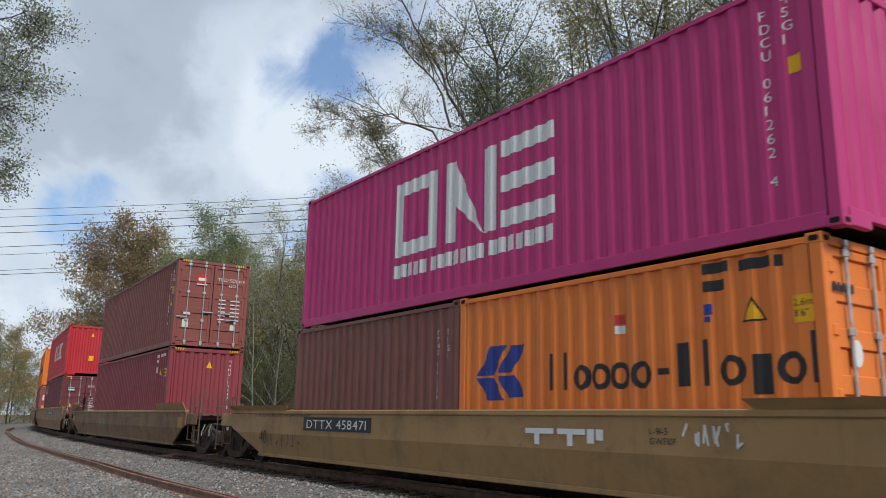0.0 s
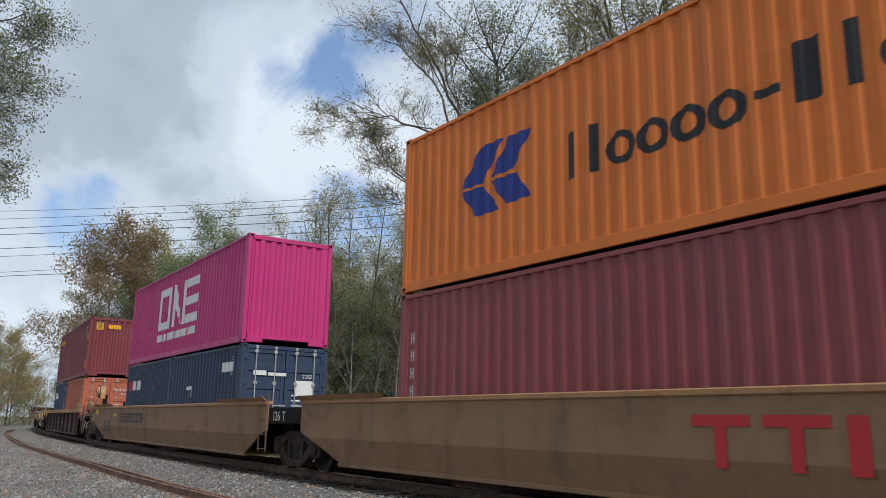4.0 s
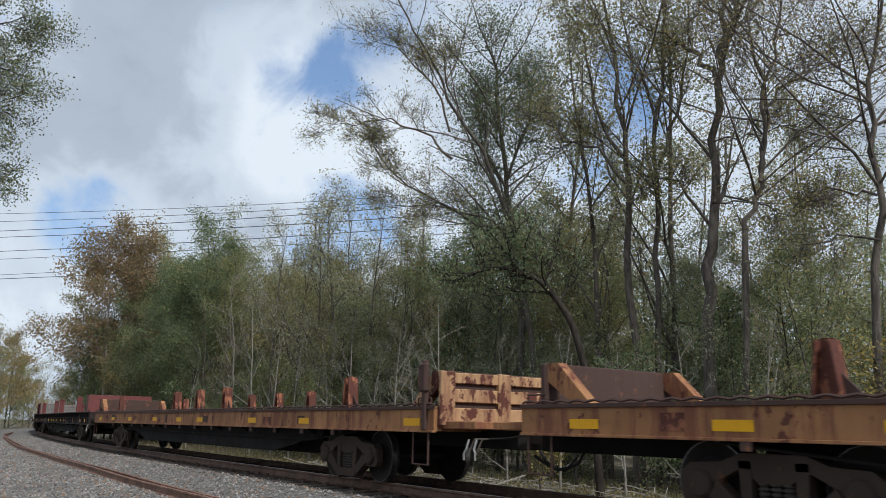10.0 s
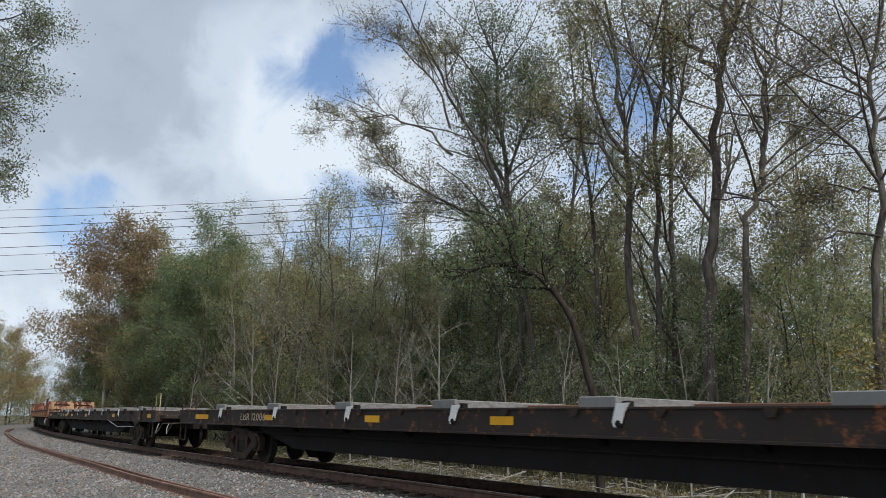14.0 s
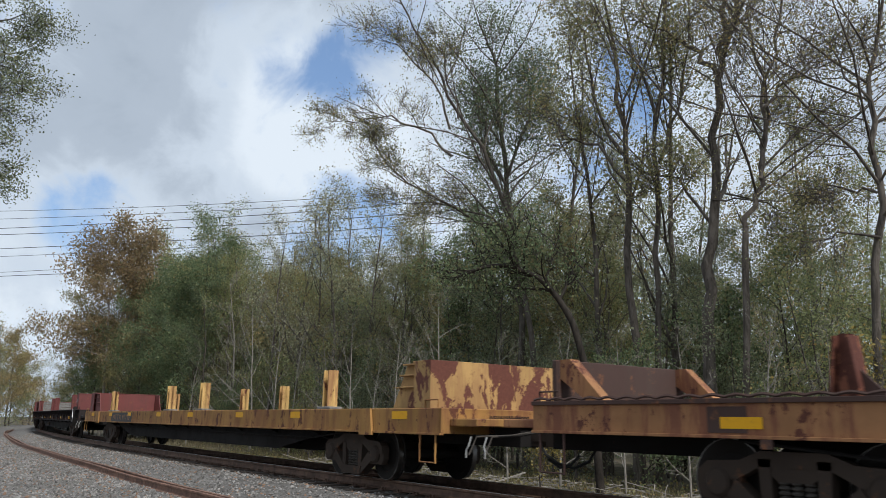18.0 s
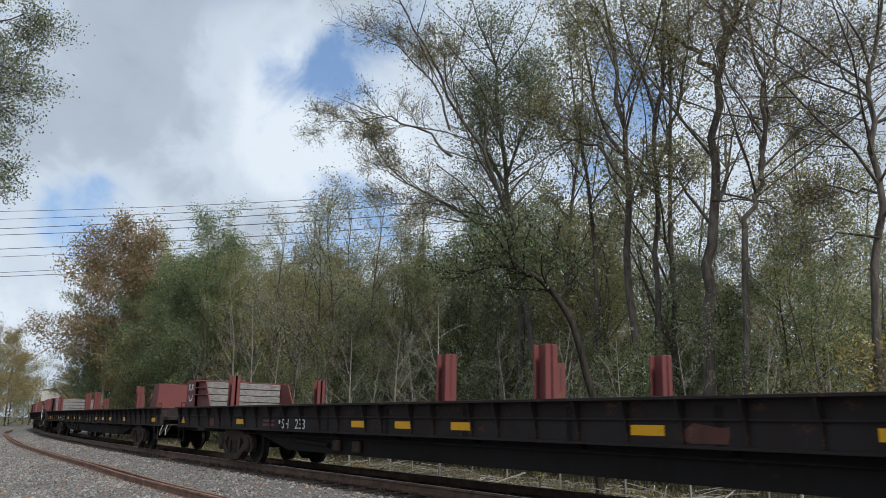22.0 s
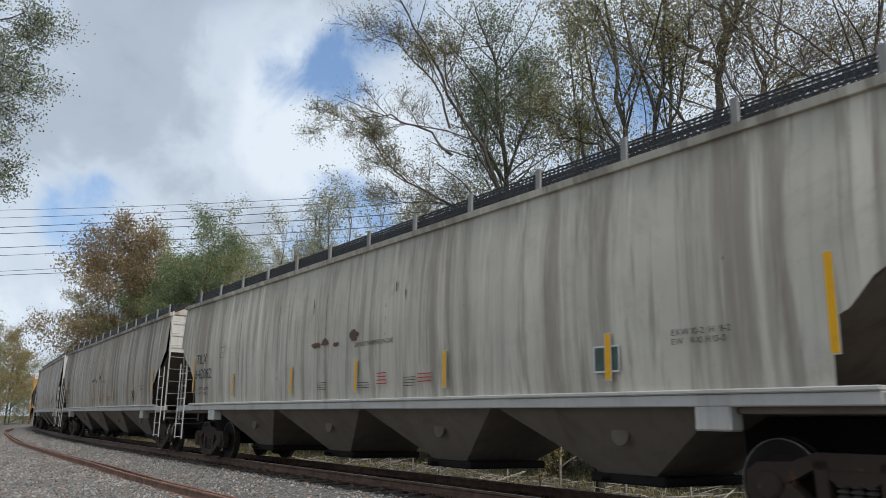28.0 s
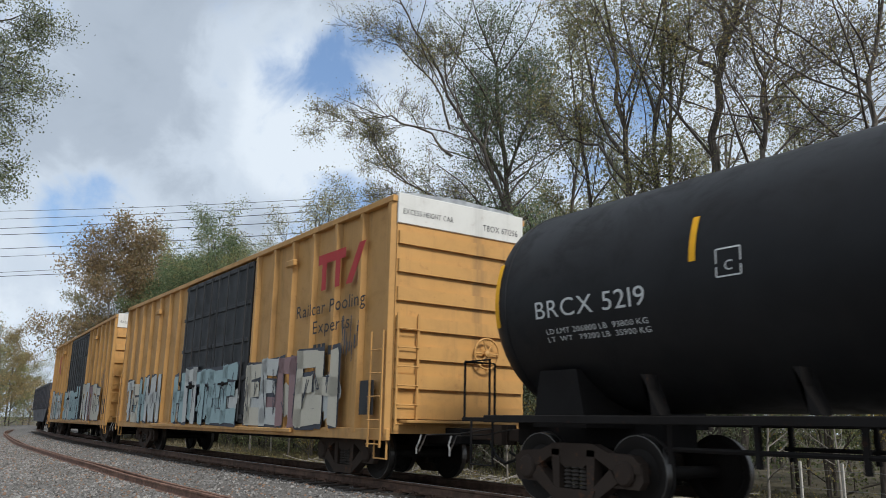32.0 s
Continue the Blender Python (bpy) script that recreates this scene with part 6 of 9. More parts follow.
def riser_wagon(label, qf, qr, mat, top, sill, hooks, mark, mark_x, panel, style, risers, lights, straps=()):
    """A long flat wagon with cross risers and tie-down hooks along its edge."""
    car, q, half = flat_base(label, qf, qr, mat, top, sill, 3.7, 4.2, (1.3, 1.4), mat if style == "tan" else BLACKFLAT, arches=style == "tan")
    tan = style == "tan"
    strap = sheet_paint("white_strap_webbing", (0.72, 0.72, 0.70))
    for rq in risers:
        x = rq - q
        part("riser", Form().box(x - .20, x + .42, -1.16, 1.16, top, top + .14, .012), RUSTTOP if tan else TIMBER, car, "weathered cross riser")
        part("riser_cap", Form().box(x - .21, x + .43, -1.22, -1.16, top, top + .15, .012), CAPGREY, car, "grey steel riser end")
        part("riser_lug", Form().box(x + .5, x + .62, -1.2, -1.1, top, top + .09, .01), STEEL_DARK, car)
    for rq in straps or [r + .65 for r in risers]:
        x = rq - q
        part("tie_down_strap", Form().prism([(x - .06, top + .05), (x + .14, top + .06), (x + .05, top - .08), (x + .01, top - .19), (x - .02, top - .23), (x - .10, top - .23), (x - .13, top - .17)], "y", NEARF - .035, NEARF - .012), strap, car, "white tie-down strap")
        part("strap_bolt", Form().lathe([(.01, 0), (.045, .005), (.045, .03), (.01, .035)], "y", (x - .03, NEARF - .05, top - .19), 8), STEEL_DARK, car)
    part("rub_rail", Form().box(-half + 2, half - 2, .3, .42, top, top + .1, .01), RUSTTOP, car)
    for i in range(hooks):
        x = -half + 1.6 + (2 * half - 3.2) * (i + .5) / hooks
        part("tie_down_bracket", Form().prism([(x - .08, top - .01), (x + .08, top - .01), (x + .03, top - .1), (x - .03, top - .1)], "y", NEARF - .05, NEARF), RUSTTOP if tan else mat, car)
    part("edge_lip", Form().box(-half, half, NEARF - .02, NEARF + .03, top - .02, top + .012, .006), RUSTTOP if tan else BLACKFLAT, car)
    x = half - .35
    part("brake_rail", Form().pipe([(x - .55, -1.15, top), (x - .55, -1.15, top + .52), (x + .02, -1.15, top + .54), (x + .02, -1.15, top)], .016), GALV if tan else TIMBERLESS, car, "bent brake-platform handrail")
    part("brake_cover", Form().prism([(half - 2.55, top - .02), (half - 2.0, top + .0), (half - 1.95, top - .35), (half - 2.2, .72), (half - 2.5, .74), (half - 2.62, top - .3)], "y", NEARF - .08, NEARF - .01), mat, car, "bent steel brake lever cover")
    part("pull_rod", Form().pipe([(half - 7.4, NEARF - .05, .86), (half - 5.6, NEARF - .05, .66), (half - 2.7, NEARF - .05, .70)], .013), GALV, car)
    if panel and style == "tan":
        part("number_panel", Form().box(mark_x - q, mark_x - q + panel, NEARF - .004, NEARF + .01, sill + .06, top - .08), BLACK, car)
    stencil(car, "reporting_mark", letters(mark, .17, (panel or 2.0) * .9), mark_x - q + .1, sill + .11, NEARF - .009, WHITE if style == "tan" else sheet_paint("cream_lettering", (0.5, 0.42, 0.28)), "stencilled reporting mark and number")
    reflectors(car, [d - q for d in lights], sill + .12, w=.52, h=.12)
    for e in (-1, 1):
        part("end_hoop", Form().pipe([(e * (half - .25), -1.0, top), (e * (half - .25), -1.0, top + .45), (e * (half - .25), -.45, top + .45), (e * (half - .25), -.45, top)], .018), mat, car)
    return car, q, half


f1, qa, ha = riser_wagon("tan flat wagon with cross risers and white straps", -131.1, -159.45, TANFLAT, 1.27, .84, 22, "XTTX 137030", -152.05, 2.4, "tan", (-133.99, -137.29, -139.99, -143.94, -147.84, -150.49, -154.29, -158.19), (-132.1, -131.6, -138.02, -142.07, -145.41, -148.42, -152.3, -159.3, -158.85), (-133.9, -137.66, -141.57, -149.03, -152.81, -157.0))
stencil(f1, "builder_note", letters("NSH90R", .17, .58), -139.18 - qa, 1.02, NEARF - .006, BLACK)
stencil(f1, "wagon_logo", bars([(0, 0, .3, .2), (.35, 0, .2, .3), (.7, .1, .5, .06), (.7, .0, .5, .06), (1.25, 0, .3, .26)]), -140.79 - qa, .96, NEARF - .006, BLACK, "faded black block logo")
f2, qb, hb = rust_wagon("rust-orange bulkhead flat wagon with short stakes", -161.2, -187.7, front=RUSTDARK, stencils=[("LD LMT 148800\nLT WT    71200", .085, -177.05, 1.15, BLACK), ("SOUTHERN 955501", .13, -181.2, 1.06, RUSTDARK)], lights=(.95, 3.1, 4.9, 6.4, 14.3, 15.6, 17.4, 20.4, 24.6))
part("number_field", Form().box(-177.2 - qb, -175.75 - qb, NEARF - .004, NEARF + .004, 1.0, 1.27), peeling("ochre_field_paint", (0.42, 0.24, 0.08), (0.13, 0.05, 0.03), .15, 2.5, .5), f2, "ochre field for the load figures")
part("mark_border", Form().box(-175.22 - qb, -174.33 - qb, NEARF - .003, NEARF + .004, 1.115, 1.275), RUSTDARK, f2, "dark border of a painted-out mark")
part("covered_mark", Form().box(-175.1 - qb, -174.45 - qb, NEARF - .004, NEARF + .004, 1.14, 1.25), PALEPATCH, f2, "grey painted-out mark")
f3, qc, hc = rust_wagon("rusty bulkhead flat wagon with short stakes", -190.2, -215.7)
f4, qd, hd = sh_wagon("dark stake flat wagon with oxide-red bulkheads", -217.5, -245.6, "SH 254", mark=6.65, lights=(1.28, 4.73, 9.75, 11.4, 12.9, 14.5, 16.8, 18.48, 25.15, 26.7), stakes=(-9.49, -1.29, 1.61, 9.4), tall=.26)
f5, qe, he = riser_wagon("black flat wagon with grey risers and white straps", -247.4, -275.6, BLACKFLAT, 1.23, .88, 18, "LBR 12006", -270.95, 1.66, "black", (-249.1, -252.5, -255.9, -259.28, -262.66, -266.06, -269.43, -272.85), (-248.09, -254.47, -261.15, -264.8, -269.41, -274.2, -273.7))
f6, qf_, hf = riser_wagon("worn black flat wagon with low risers", -278.2, -305.5, BLACKFLAT, 1.23, .88, 18, "LBR 12007", -300.3, 1.66, "black", (-281.3, -284.6, -288.0, -291.3, -294.6, -297.9, -301.3), (-279.2, -285.3, -291.9, -296.2, -298.3, -304.6))
f7, qg, hg = rust_wagon("streaked rust-orange bulkhead flat wagon", -306.9, -333.3, lights=(2.97, 5.7, 8.97, 11.88, 15.6, 17.36, 19.63, 22.2, 25.9))
for d, w in ((-322.6, .38), (-320.86, .31)):
    part("chalk_patch", Form().box(d - qg, d + w - qg, NEARF - .004, NEARF + .004, .98, 1.24), PALEPATCH, f7, "chalky repainted patch")
f9, qi, hi = sh_wagon("dark stake flat wagon with plain red bulkheads", -365.3, -393.0, "SH 235", patch=True, mark=6.62, lights=(1.26, 6.0, 9.2, 13.1, 19.4, 23.5, 26.6))
f10, qj, hj = sh_wagon("dark stake flat wagon with a sprayed front bulkhead", -394.4, -422.5, "SH 233", "SH233")
f11, qk, hk = sh_wagon("dark stake flat wagon with a grey number patch", -423.85, -452.0, "SH 227", mark=5.75, lights=(1.06, 4.62, 8.2, 10.5, 12.1, 16.5, 18.1, 19.7, 22.5, 27.05))
f12, ql, hl_ = sh_wagon("dark stake flat wagon with a numbered red bulkhead", -453.3, -481.5, "SH 223", "SH\n223", patch=True, mark=5.55, lights=(7.2, 9.53, 11.9, 14.3, 16.7, 18.1, 19.7, 21.9, 24.7, 27.6))
f13, qm, hm = sh_wagon("dark stake flat wagon coupled to a hopper wagon", -483.2, -510.9, "", "SH 214", lights=(1.0, 3.44, 8.2, 10.5, 13.7, 17.3, 20.2, 23.5, 27.0))


CREAMSTAKE = peeling("rust_edged_cream_yellow_paint", (0.62, 0.40, 0.15), (0.12, 0.045, 0.028), .12, 5.0, 1.0)


def yellow_wagon():
    top, sill = 1.26, .86
    car, q, half = flat_base("mustard-yellow stake flat wagon with tall posts", -335.3, -363.4, YELLOWFLAT, top, sill, 3.4, 3.9, (1.3, 1.0), YELLOWFLAT)
    for x, h in ((-9.3, .77), (-1.45, .77), (1.85, .77), (9.8, .77)):
        for m in (-1, 1):
            stake(car, x, m * 1.2, top, h, CREAMSTAKE, .24)
            part("stake_foot", Form().box(x - .3, x + .3, m * 1.2 - .14, m * 1.2 + .14, top, top + .05, .01), TIMBER, car)
    gusset_bulkhead(car, half - .38, 1, top, .76, peeling("peeling_mustard_paint", (0.50, 0.31, 0.12), (0.11, 0.04, 0.028), .5, 2.0, .5), False, .5, .85, 1.3, .2)
    gusset_bulkhead(car, -half + .75, -1, top, .78, SHRED, False)
    part("number_panel", Form().box(-half + 5.2, -half + 8.4, NEARF - .004, NEARF + .01, sill + .02, top - .06), BLACK, car)
    stencil(car, "reporting_mark", letters("MTTX 97710", .19, 2.6), -half + 5.5, sill + .09, NEARF - .009, CHORD)
    reflectors(car, [d - q for d in (-336.8, -341.07, -344.42, -348.39, -351.73, -355.6, -358.6, -362.0)], sill + .22, w=.5)
    for x in (half - 2.5, -half + 2.7):
        part("side_shield", Form().prism([(x, top), (x + .3, top), (x + .38, .8), (x - .08, .8)], "y", NEARF - .05, NEARF - .005), YELLOWFLAT, car)


yellow_wagon()


def strokes(lines, thick):
    f = Form()
    for pts in lines:
        for (a, b), (c, d) in zip(pts, pts[1:]):
            n = Vector((-(d - b), c - a)).normalized() * thick / 2
            f.add([(a + n.x, 0, b + n.y), (a - n.x, 0, b - n.y), (c - n.x, 0, d - n.y), (c + n.x, 0, d + n.y)], [(0, 1, 2, 3)])
    return f


# spray paint on bulkheads
smile = [[(.05, .58), (.2, .40)], [(.2, .58), (.05, .40)], [(.3, .58), (.45, .40)], [(.45, .58), (.3, .40)], [(.1, .26), (.16, .15), (.27, .11), (.38, .15), (.44, .28)]]
stencil(f10, "spray_face", strokes(smile, .045), -hj + .8, 1.42, -1.335 - .006, WHITE, "white sprayed face of crosses and a curve")
blob = bars([(.0, .1, .34, .62), (.36, .06, .34, .66), (.74, .12, .3, .58), (1.08, .05, .36, .68), (1.46, .1, .36, .6)])
for i, (dx, w, g) in enumerate(((-.06, .12, REDP), (0, 0, WHITE))):
    stencil_end(f10, "spray_letters", bars([(x - w / 2, z - w / 2, a + w, b + w) for x, z, a, b in ((.0, .1, .3, .62), (.36, .06, .3, .66), (.72, .12, .28, .58), (1.06, .05, .32, .68), (1.44, .1, .32, .6))]), -1.15, 1.2, hj - .352 + .004 * i, g, "white and red spray lettering, as blocks")
part("number_patch", Form().box(hk - .36, hk - .353, .1, .95, 1.68, 1.98), plain("dark_grey_patch_paint", (0.05, 0.05, 0.05)), f11)
stencil_end(f11, "end_number", letters("SH 227", .14), .2, 1.82, hk - .35, WHITE)
# ---------------------------------------------------------------- covered hoppers
def streaked(name, col, dark, rust):
    """Grey paint with broad soot runs down from the eaves, pale washed runs and thin rust lines."""
    s = Shader(name)
    c = s.mix(s.ramp(s.noise(0.35, 5), 0.3, 0.7), tuple(v * .84 for v in col), tuple(v * 1.08 for v in col))
    c = s.mix(s.times(s.ramp(s.noise(1.1, 7, 0.68, (1, 1, 0.05), 0.35), 0.46, 0.64), .75), c, dark)
    c = s.mix(s.times(s.ramp(s.noise(3.4, 6, 0.66, (1, 1, 0.06), 0.4), 0.50, 0.64), .6), c, dark)
    c = s.mix(s.times(s.ramp(s.noise(1.3, 6, 0.66, (1.6, 1, 0.05), 0.3), 0.54, 0.64), .6), c, tuple(min(1, v * 1.3) for v in col))
    c = s.mix(s.times(s.ramp(s.noise(0.7, 7, 0.7, dist=.6), 0.48, 0.74), .4), c, tuple(v * .42 for v in col))
    c = s.mix(s.times(s.ramp(s.noise(0.9, 7, 0.66, (1, 1, 0.6), 0.5), 0.62 - rust, 0.80 - rust), .75), c, (0.30, 0.15, 0.07))
    c = s.mix(s.times(s.ramp(s.noise(5.5, 5, 0.65, (1, 1, 0.05), 0.2), 0.66, 0.74), .5), c, (0.20, 0.11, 0.06))
    c = s.mix(s.times(s.ramp(s.noise(9, 5, 0.7), 0.60, 0.75), .3), c, dark)
    s.bump(s.noise(30, 4), 0.1, 0.004)
    return s.done(c, .68, 0, .3)


HOPPER = streaked("weathered_grey_hopper_paint", (0.57, 0.53, 0.445), (0.23, 0.195, 0.155), -.03)
HOPPERSOOT = streaked("sooty_grey_hopper_paint", (0.46, 0.42, 0.35), (0.11, 0.088, 0.065), 0.10)
HOPPERRUST = streaked("rust_bloomed_hopper_paint", (0.50, 0.47, 0.41), (0.16, 0.135, 0.11), .11)
HOPPEREND = paint("cleaner_grey_hopper_paint", (0.47, 0.455, 0.42), 0.35, 0.08, 0.4, 0.55, (0.2, 0.17, 0.15))
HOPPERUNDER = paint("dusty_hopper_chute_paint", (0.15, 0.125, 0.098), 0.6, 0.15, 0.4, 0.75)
POSTGREY = paint("dull_grey_post_paint", (0.22, 0.22, 0.215), 0.4, 0.1, 0.3, 0.6)
WALKWAY = plain("dark_grating_steel", (0.03, 0.032, 0.036), 0.6, 0.5)


def hopper(label, qf, qr, mark, note, rust_patch=False, skin=None):
    """A long covered hopper with bowed sides, open end platforms and a roof walk."""
    q, half = (qf + qr) / 2, (qf - qr) / 2
    skin = skin or HOPPER
    car = thing("covered_hopper_wagon", label, "railway wagon", "wagons of the train")
    eave, sill, crown = 4.16, 1.38, 4.52
    # bowed side as columns of strips, cut away below at the ends
    k = 9
    xs = [0, .2, .45, .7, .95, 1.2, 1.38, 1.42]
    n = round((2 * half - 3.2) / .38)
    xs = [-half + d for d in xs] + [-half + 1.6 + (2 * half - 3.2) * i / n for i in range(n + 1)] + [half - d for d in xs[::-1]]
    n = len(xs) - 1
    for m in (-1, 1):
        f, idx = Form(), {}
        for i, x in enumerate(xs):
            d = half - abs(x)
            cut = sill if d > 1.4 else 3.02 - .72 * d + .05 * math.sin(d * 9)
            for j in range(k + 1):
                t = j / k
                z = cut + (eave - cut) * t
                u = (z - sill) / (eave - sill)
                y = 1.50 + .07 * math.sin(math.pi * u) + .012 * math.sin(math.pi * u) * abs(math.sin(math.pi * (x + half) / 2.3))
                idx[i, j] = len(f.v)
                f.v.append((x, m * y, z))
        for i in range(n):
            for j in range(k):
                f.f.append((idx[i, j], idx[i + 1, j], idx[i + 1, j + 1], idx[i, j + 1]))
        part("side_sheet", f, skin, car, "bowed grey side sheet streaked with dirt", True)
        part("side_sill", Form().box(-half + 1.0, half - 1.0, min(m * 1.42, m * 1.56), max(m * 1.42, m * 1.56), sill - .02, sill + .03, .012).box(-half + 1.0, half - 1.0, min(m * 1.42, m * 1.53), max(m * 1.42, m * 1.53), sill - .15, sill - .02, .012), HOPPEREND, car)
        for i in range(int(2 * half / 2.3)):
            x = -half + 2.3 * (i + 1)
            if abs(x) < half - 1.5:
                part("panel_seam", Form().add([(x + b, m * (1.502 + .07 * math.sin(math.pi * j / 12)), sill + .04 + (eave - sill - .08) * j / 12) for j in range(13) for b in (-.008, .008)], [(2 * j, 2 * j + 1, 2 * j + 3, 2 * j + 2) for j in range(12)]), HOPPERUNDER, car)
        for x in (-half - .1, half - 1.0):
            part("end_sill_rail", Form().box(x, x + 1.1, min(m * 1.40, m * 1.50), max(m * 1.40, m * 1.50), sill - .16, sill - .02, .015), HOPPEREND, car)
        part("eave_rail", Form().prism([(m * 1.44, eave - .04), (m * 1.56, eave - .04), (m * 1.58, eave + .05), (m * 1.46, eave + .09)], "x", -half, half), skin, car)
        for x in (half - 3.0, -half + 2.55):
            part("jacking_pad", Form().box(x, x + .45, min(m * 1.3, m * 1.52), max(m * 1.3, m * 1.52), .98, 1.3, .02), HOPPEREND, car)
    prof = [(math.sin(a) * 1.5, eave + (crown - eave) * (math.cos(a) - math.cos(1.2)) / (1 - math.cos(1.2))) for a in [(-1.2 + 2.4 * i / 12) for i in range(13)]]
    prof = [(y * 1.5 / (math.sin(1.2) * 1.5), z) for y, z in prof]
    part("roof", Form().prism(prof, "x", -half, half), skin, car)
    # end wall: upper plate, then a slope sheet inwards
    for e in (-1, 1):
        x = e * (half - .03)
        w = Form().prism([(-1.48, 3.0), (1.48, 3.0), (1.5, eave)] + [(y, z) for y, z in prof[::-1]] + [(-1.5, eave)], "x", min(x, x - e * .05), max(x, x - e * .05))
        part("end_plate", w, HOPPEREND, car)
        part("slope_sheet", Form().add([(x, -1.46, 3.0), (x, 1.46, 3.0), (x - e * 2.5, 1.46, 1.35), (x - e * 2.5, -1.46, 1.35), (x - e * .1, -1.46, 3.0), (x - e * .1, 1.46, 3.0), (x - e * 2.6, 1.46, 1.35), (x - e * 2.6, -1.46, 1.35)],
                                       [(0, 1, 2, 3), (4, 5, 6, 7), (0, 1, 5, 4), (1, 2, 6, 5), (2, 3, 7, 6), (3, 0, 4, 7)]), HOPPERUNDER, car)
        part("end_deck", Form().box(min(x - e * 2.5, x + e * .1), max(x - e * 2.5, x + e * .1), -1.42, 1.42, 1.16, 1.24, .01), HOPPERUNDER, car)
        part("draft_sill", Form().box(min(x - e * 3.2, x + e * .3), max(x - e * 3.2, x + e * .3), -.32, .32, .68, 1.15, .015), STEEL_DARK, car)
        for y in (-.55, .62):
            part("end_post", Form().box(min(x - e * .15, x - e * .05), max(x - e * .15, x - e * .05), y - .035, y + .035, 1.2, 3.1, .01), HOPPERUNDER, car)
        ladder(car, x + e * .06 - .0, -1.46, .95, eave + .1, .55, HOPPEREND, 9, "y")
        ladder(car, x - e * .62 if e > 0 else x, -1.56, .45, 2.55, .6, HOPPEREND, 6)
        part("end_rail", Form().pipe([(x, -.9, 2.45), (x + e * .04, .6, 2.45), (x, 1.42, 2.45)], .018), HOPPEREND, car)
        coupler(car, x + e * .15, e)
        bogie(car, e * (half - 1.55), q)
        br = Form()
        for y in (-.45, .45):
            br.rod((x, y, crown - .1), (x + e * .35, y, crown + .1), .025)
        part("platform_bracket", br, HOPPEREND, car)
        part("end_walk", Form().box(min(x, x + e * .42), max(x, x + e * .42), -.6, .6, crown + .08, crown + .12), WALKWAY, car)
    hand_wheel(car, (half + .12, -.42, 2.02), .3, POSTGREY, "x")
    part("brake_gear", Form().box(half - .1, half + .08, -.62, -.24, 1.8, 2.25, .03).rod((half, -.42, 1.2), (half, -.42, 1.9), .02), HOPPERUNDER, car)
    # running boards of grating on the roof
    walk_f = Form()
    nb = int(2 * half / .1)
    for m in (-1, 1):
        for y in (.62, .86, 1.1):
            walk_f.box(-half, half, m * y - .012, m * y + .012, crown - .02, crown + .015)
        for i in range(nb):
            x = -half + i * .1
            walk_f.box(x, x + .03, min(m * .62, m * 1.1), max(m * .62, m * 1.1), crown - .015, crown + .012)
    part("roof_walk", walk_f, WALKWAY, car, "dark steel grating walk")
    screen = Form()
    for z in range(7):
        screen.rod((-half + .2, -1.38 + z * .008, eave + .08 + z * .048), (half - .2, -1.38 + z * .008, eave + .08 + z * .048), .012, n=4)
    for i in range(int((2 * half - .4) / .085)):
        x = -half + .2 + i * .085
        screen.rod((x, -1.38, eave + .07), (x, -1.33, eave + .38), .017, n=4, caps=False)
    part("edge_screen", screen, WALKWAY, car, "dark mesh along the roof edge")
    posts = round((2 * half - 1.6) / 1.64)
    for i in range(posts + 1):
        x = -half + .85 + (2 * half - 1.6) * i / posts
        part("screen_post", Form().box(x - .05, x + .05, -1.42, -1.38, eave, eave + .42, .008), POSTGREY, car)
    for i in range(6):
        x = -half + 2 + (2 * half - 4) * i / 5
        part("hatch", Form().box(x - .8, x + .8, -.32, .32, crown - .02, crown + .1, .03), HOPPER, car)
    # discharge chutes
    wbay = (2 * half - 5.4) / 4
    for i in range(4):
        c = -half + 2.7 + wbay * (i + .5)
        ch = Form()
        a, b, zt, zb = wbay / 2 - .04, .45, sill - .12, .42
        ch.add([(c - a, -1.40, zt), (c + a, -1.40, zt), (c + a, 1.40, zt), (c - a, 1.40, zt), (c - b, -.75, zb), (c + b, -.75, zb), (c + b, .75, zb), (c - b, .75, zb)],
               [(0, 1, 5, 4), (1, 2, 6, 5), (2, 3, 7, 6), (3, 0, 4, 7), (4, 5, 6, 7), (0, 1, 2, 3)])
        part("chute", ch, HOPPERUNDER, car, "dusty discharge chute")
        part("chute_gate", Form().box(c - .62, c + .62, -.8, .8, .30, .42, .02).rod((c - .3, -.95, .36), (c - .3, .95, .36), .03), STEEL_DARK, car)
        part("chute_hatch", Form().lathe([(.03, -.02), (.14, -.01), (.14, .02), (.03, .03)], "y", (c + .25, -1.16, .92), 12), HOPPERUNDER, car)
    Y = -1.585
    stencil(car, "hammer_note", letters("DO NOT HAMMER ON CAR", .085, 1.35), .0, 2.35, Y, BLACK)
    stencil(car, "red_note", bars([(0, .06 * i, .32, .018) for i in range(4)] + [(1.3, .06 * i, .4, .018) for i in range(3)]), half - 9.6, 1.65, Y, REDP)
    stencil(car, "reporting_mark", letters(mark, .27), -half + 1.5, 2.45, Y, BLACK, "black reporting mark and number")
    stencil(car, "weight_note", letters(note, .09), -half + 1.65, 1.75, Y + .02, BLACK)
    stencil(car, "class_box", strokes([[(0, 0), (.26, 0), (.26, .26), (0, .26), (0, 0)]], .012), -half + 3.35, 2.55, Y, BLACK)
    stencil(car, "class_mark", letters("C", .08), -half + 3.45, 2.6, Y, BLACK)
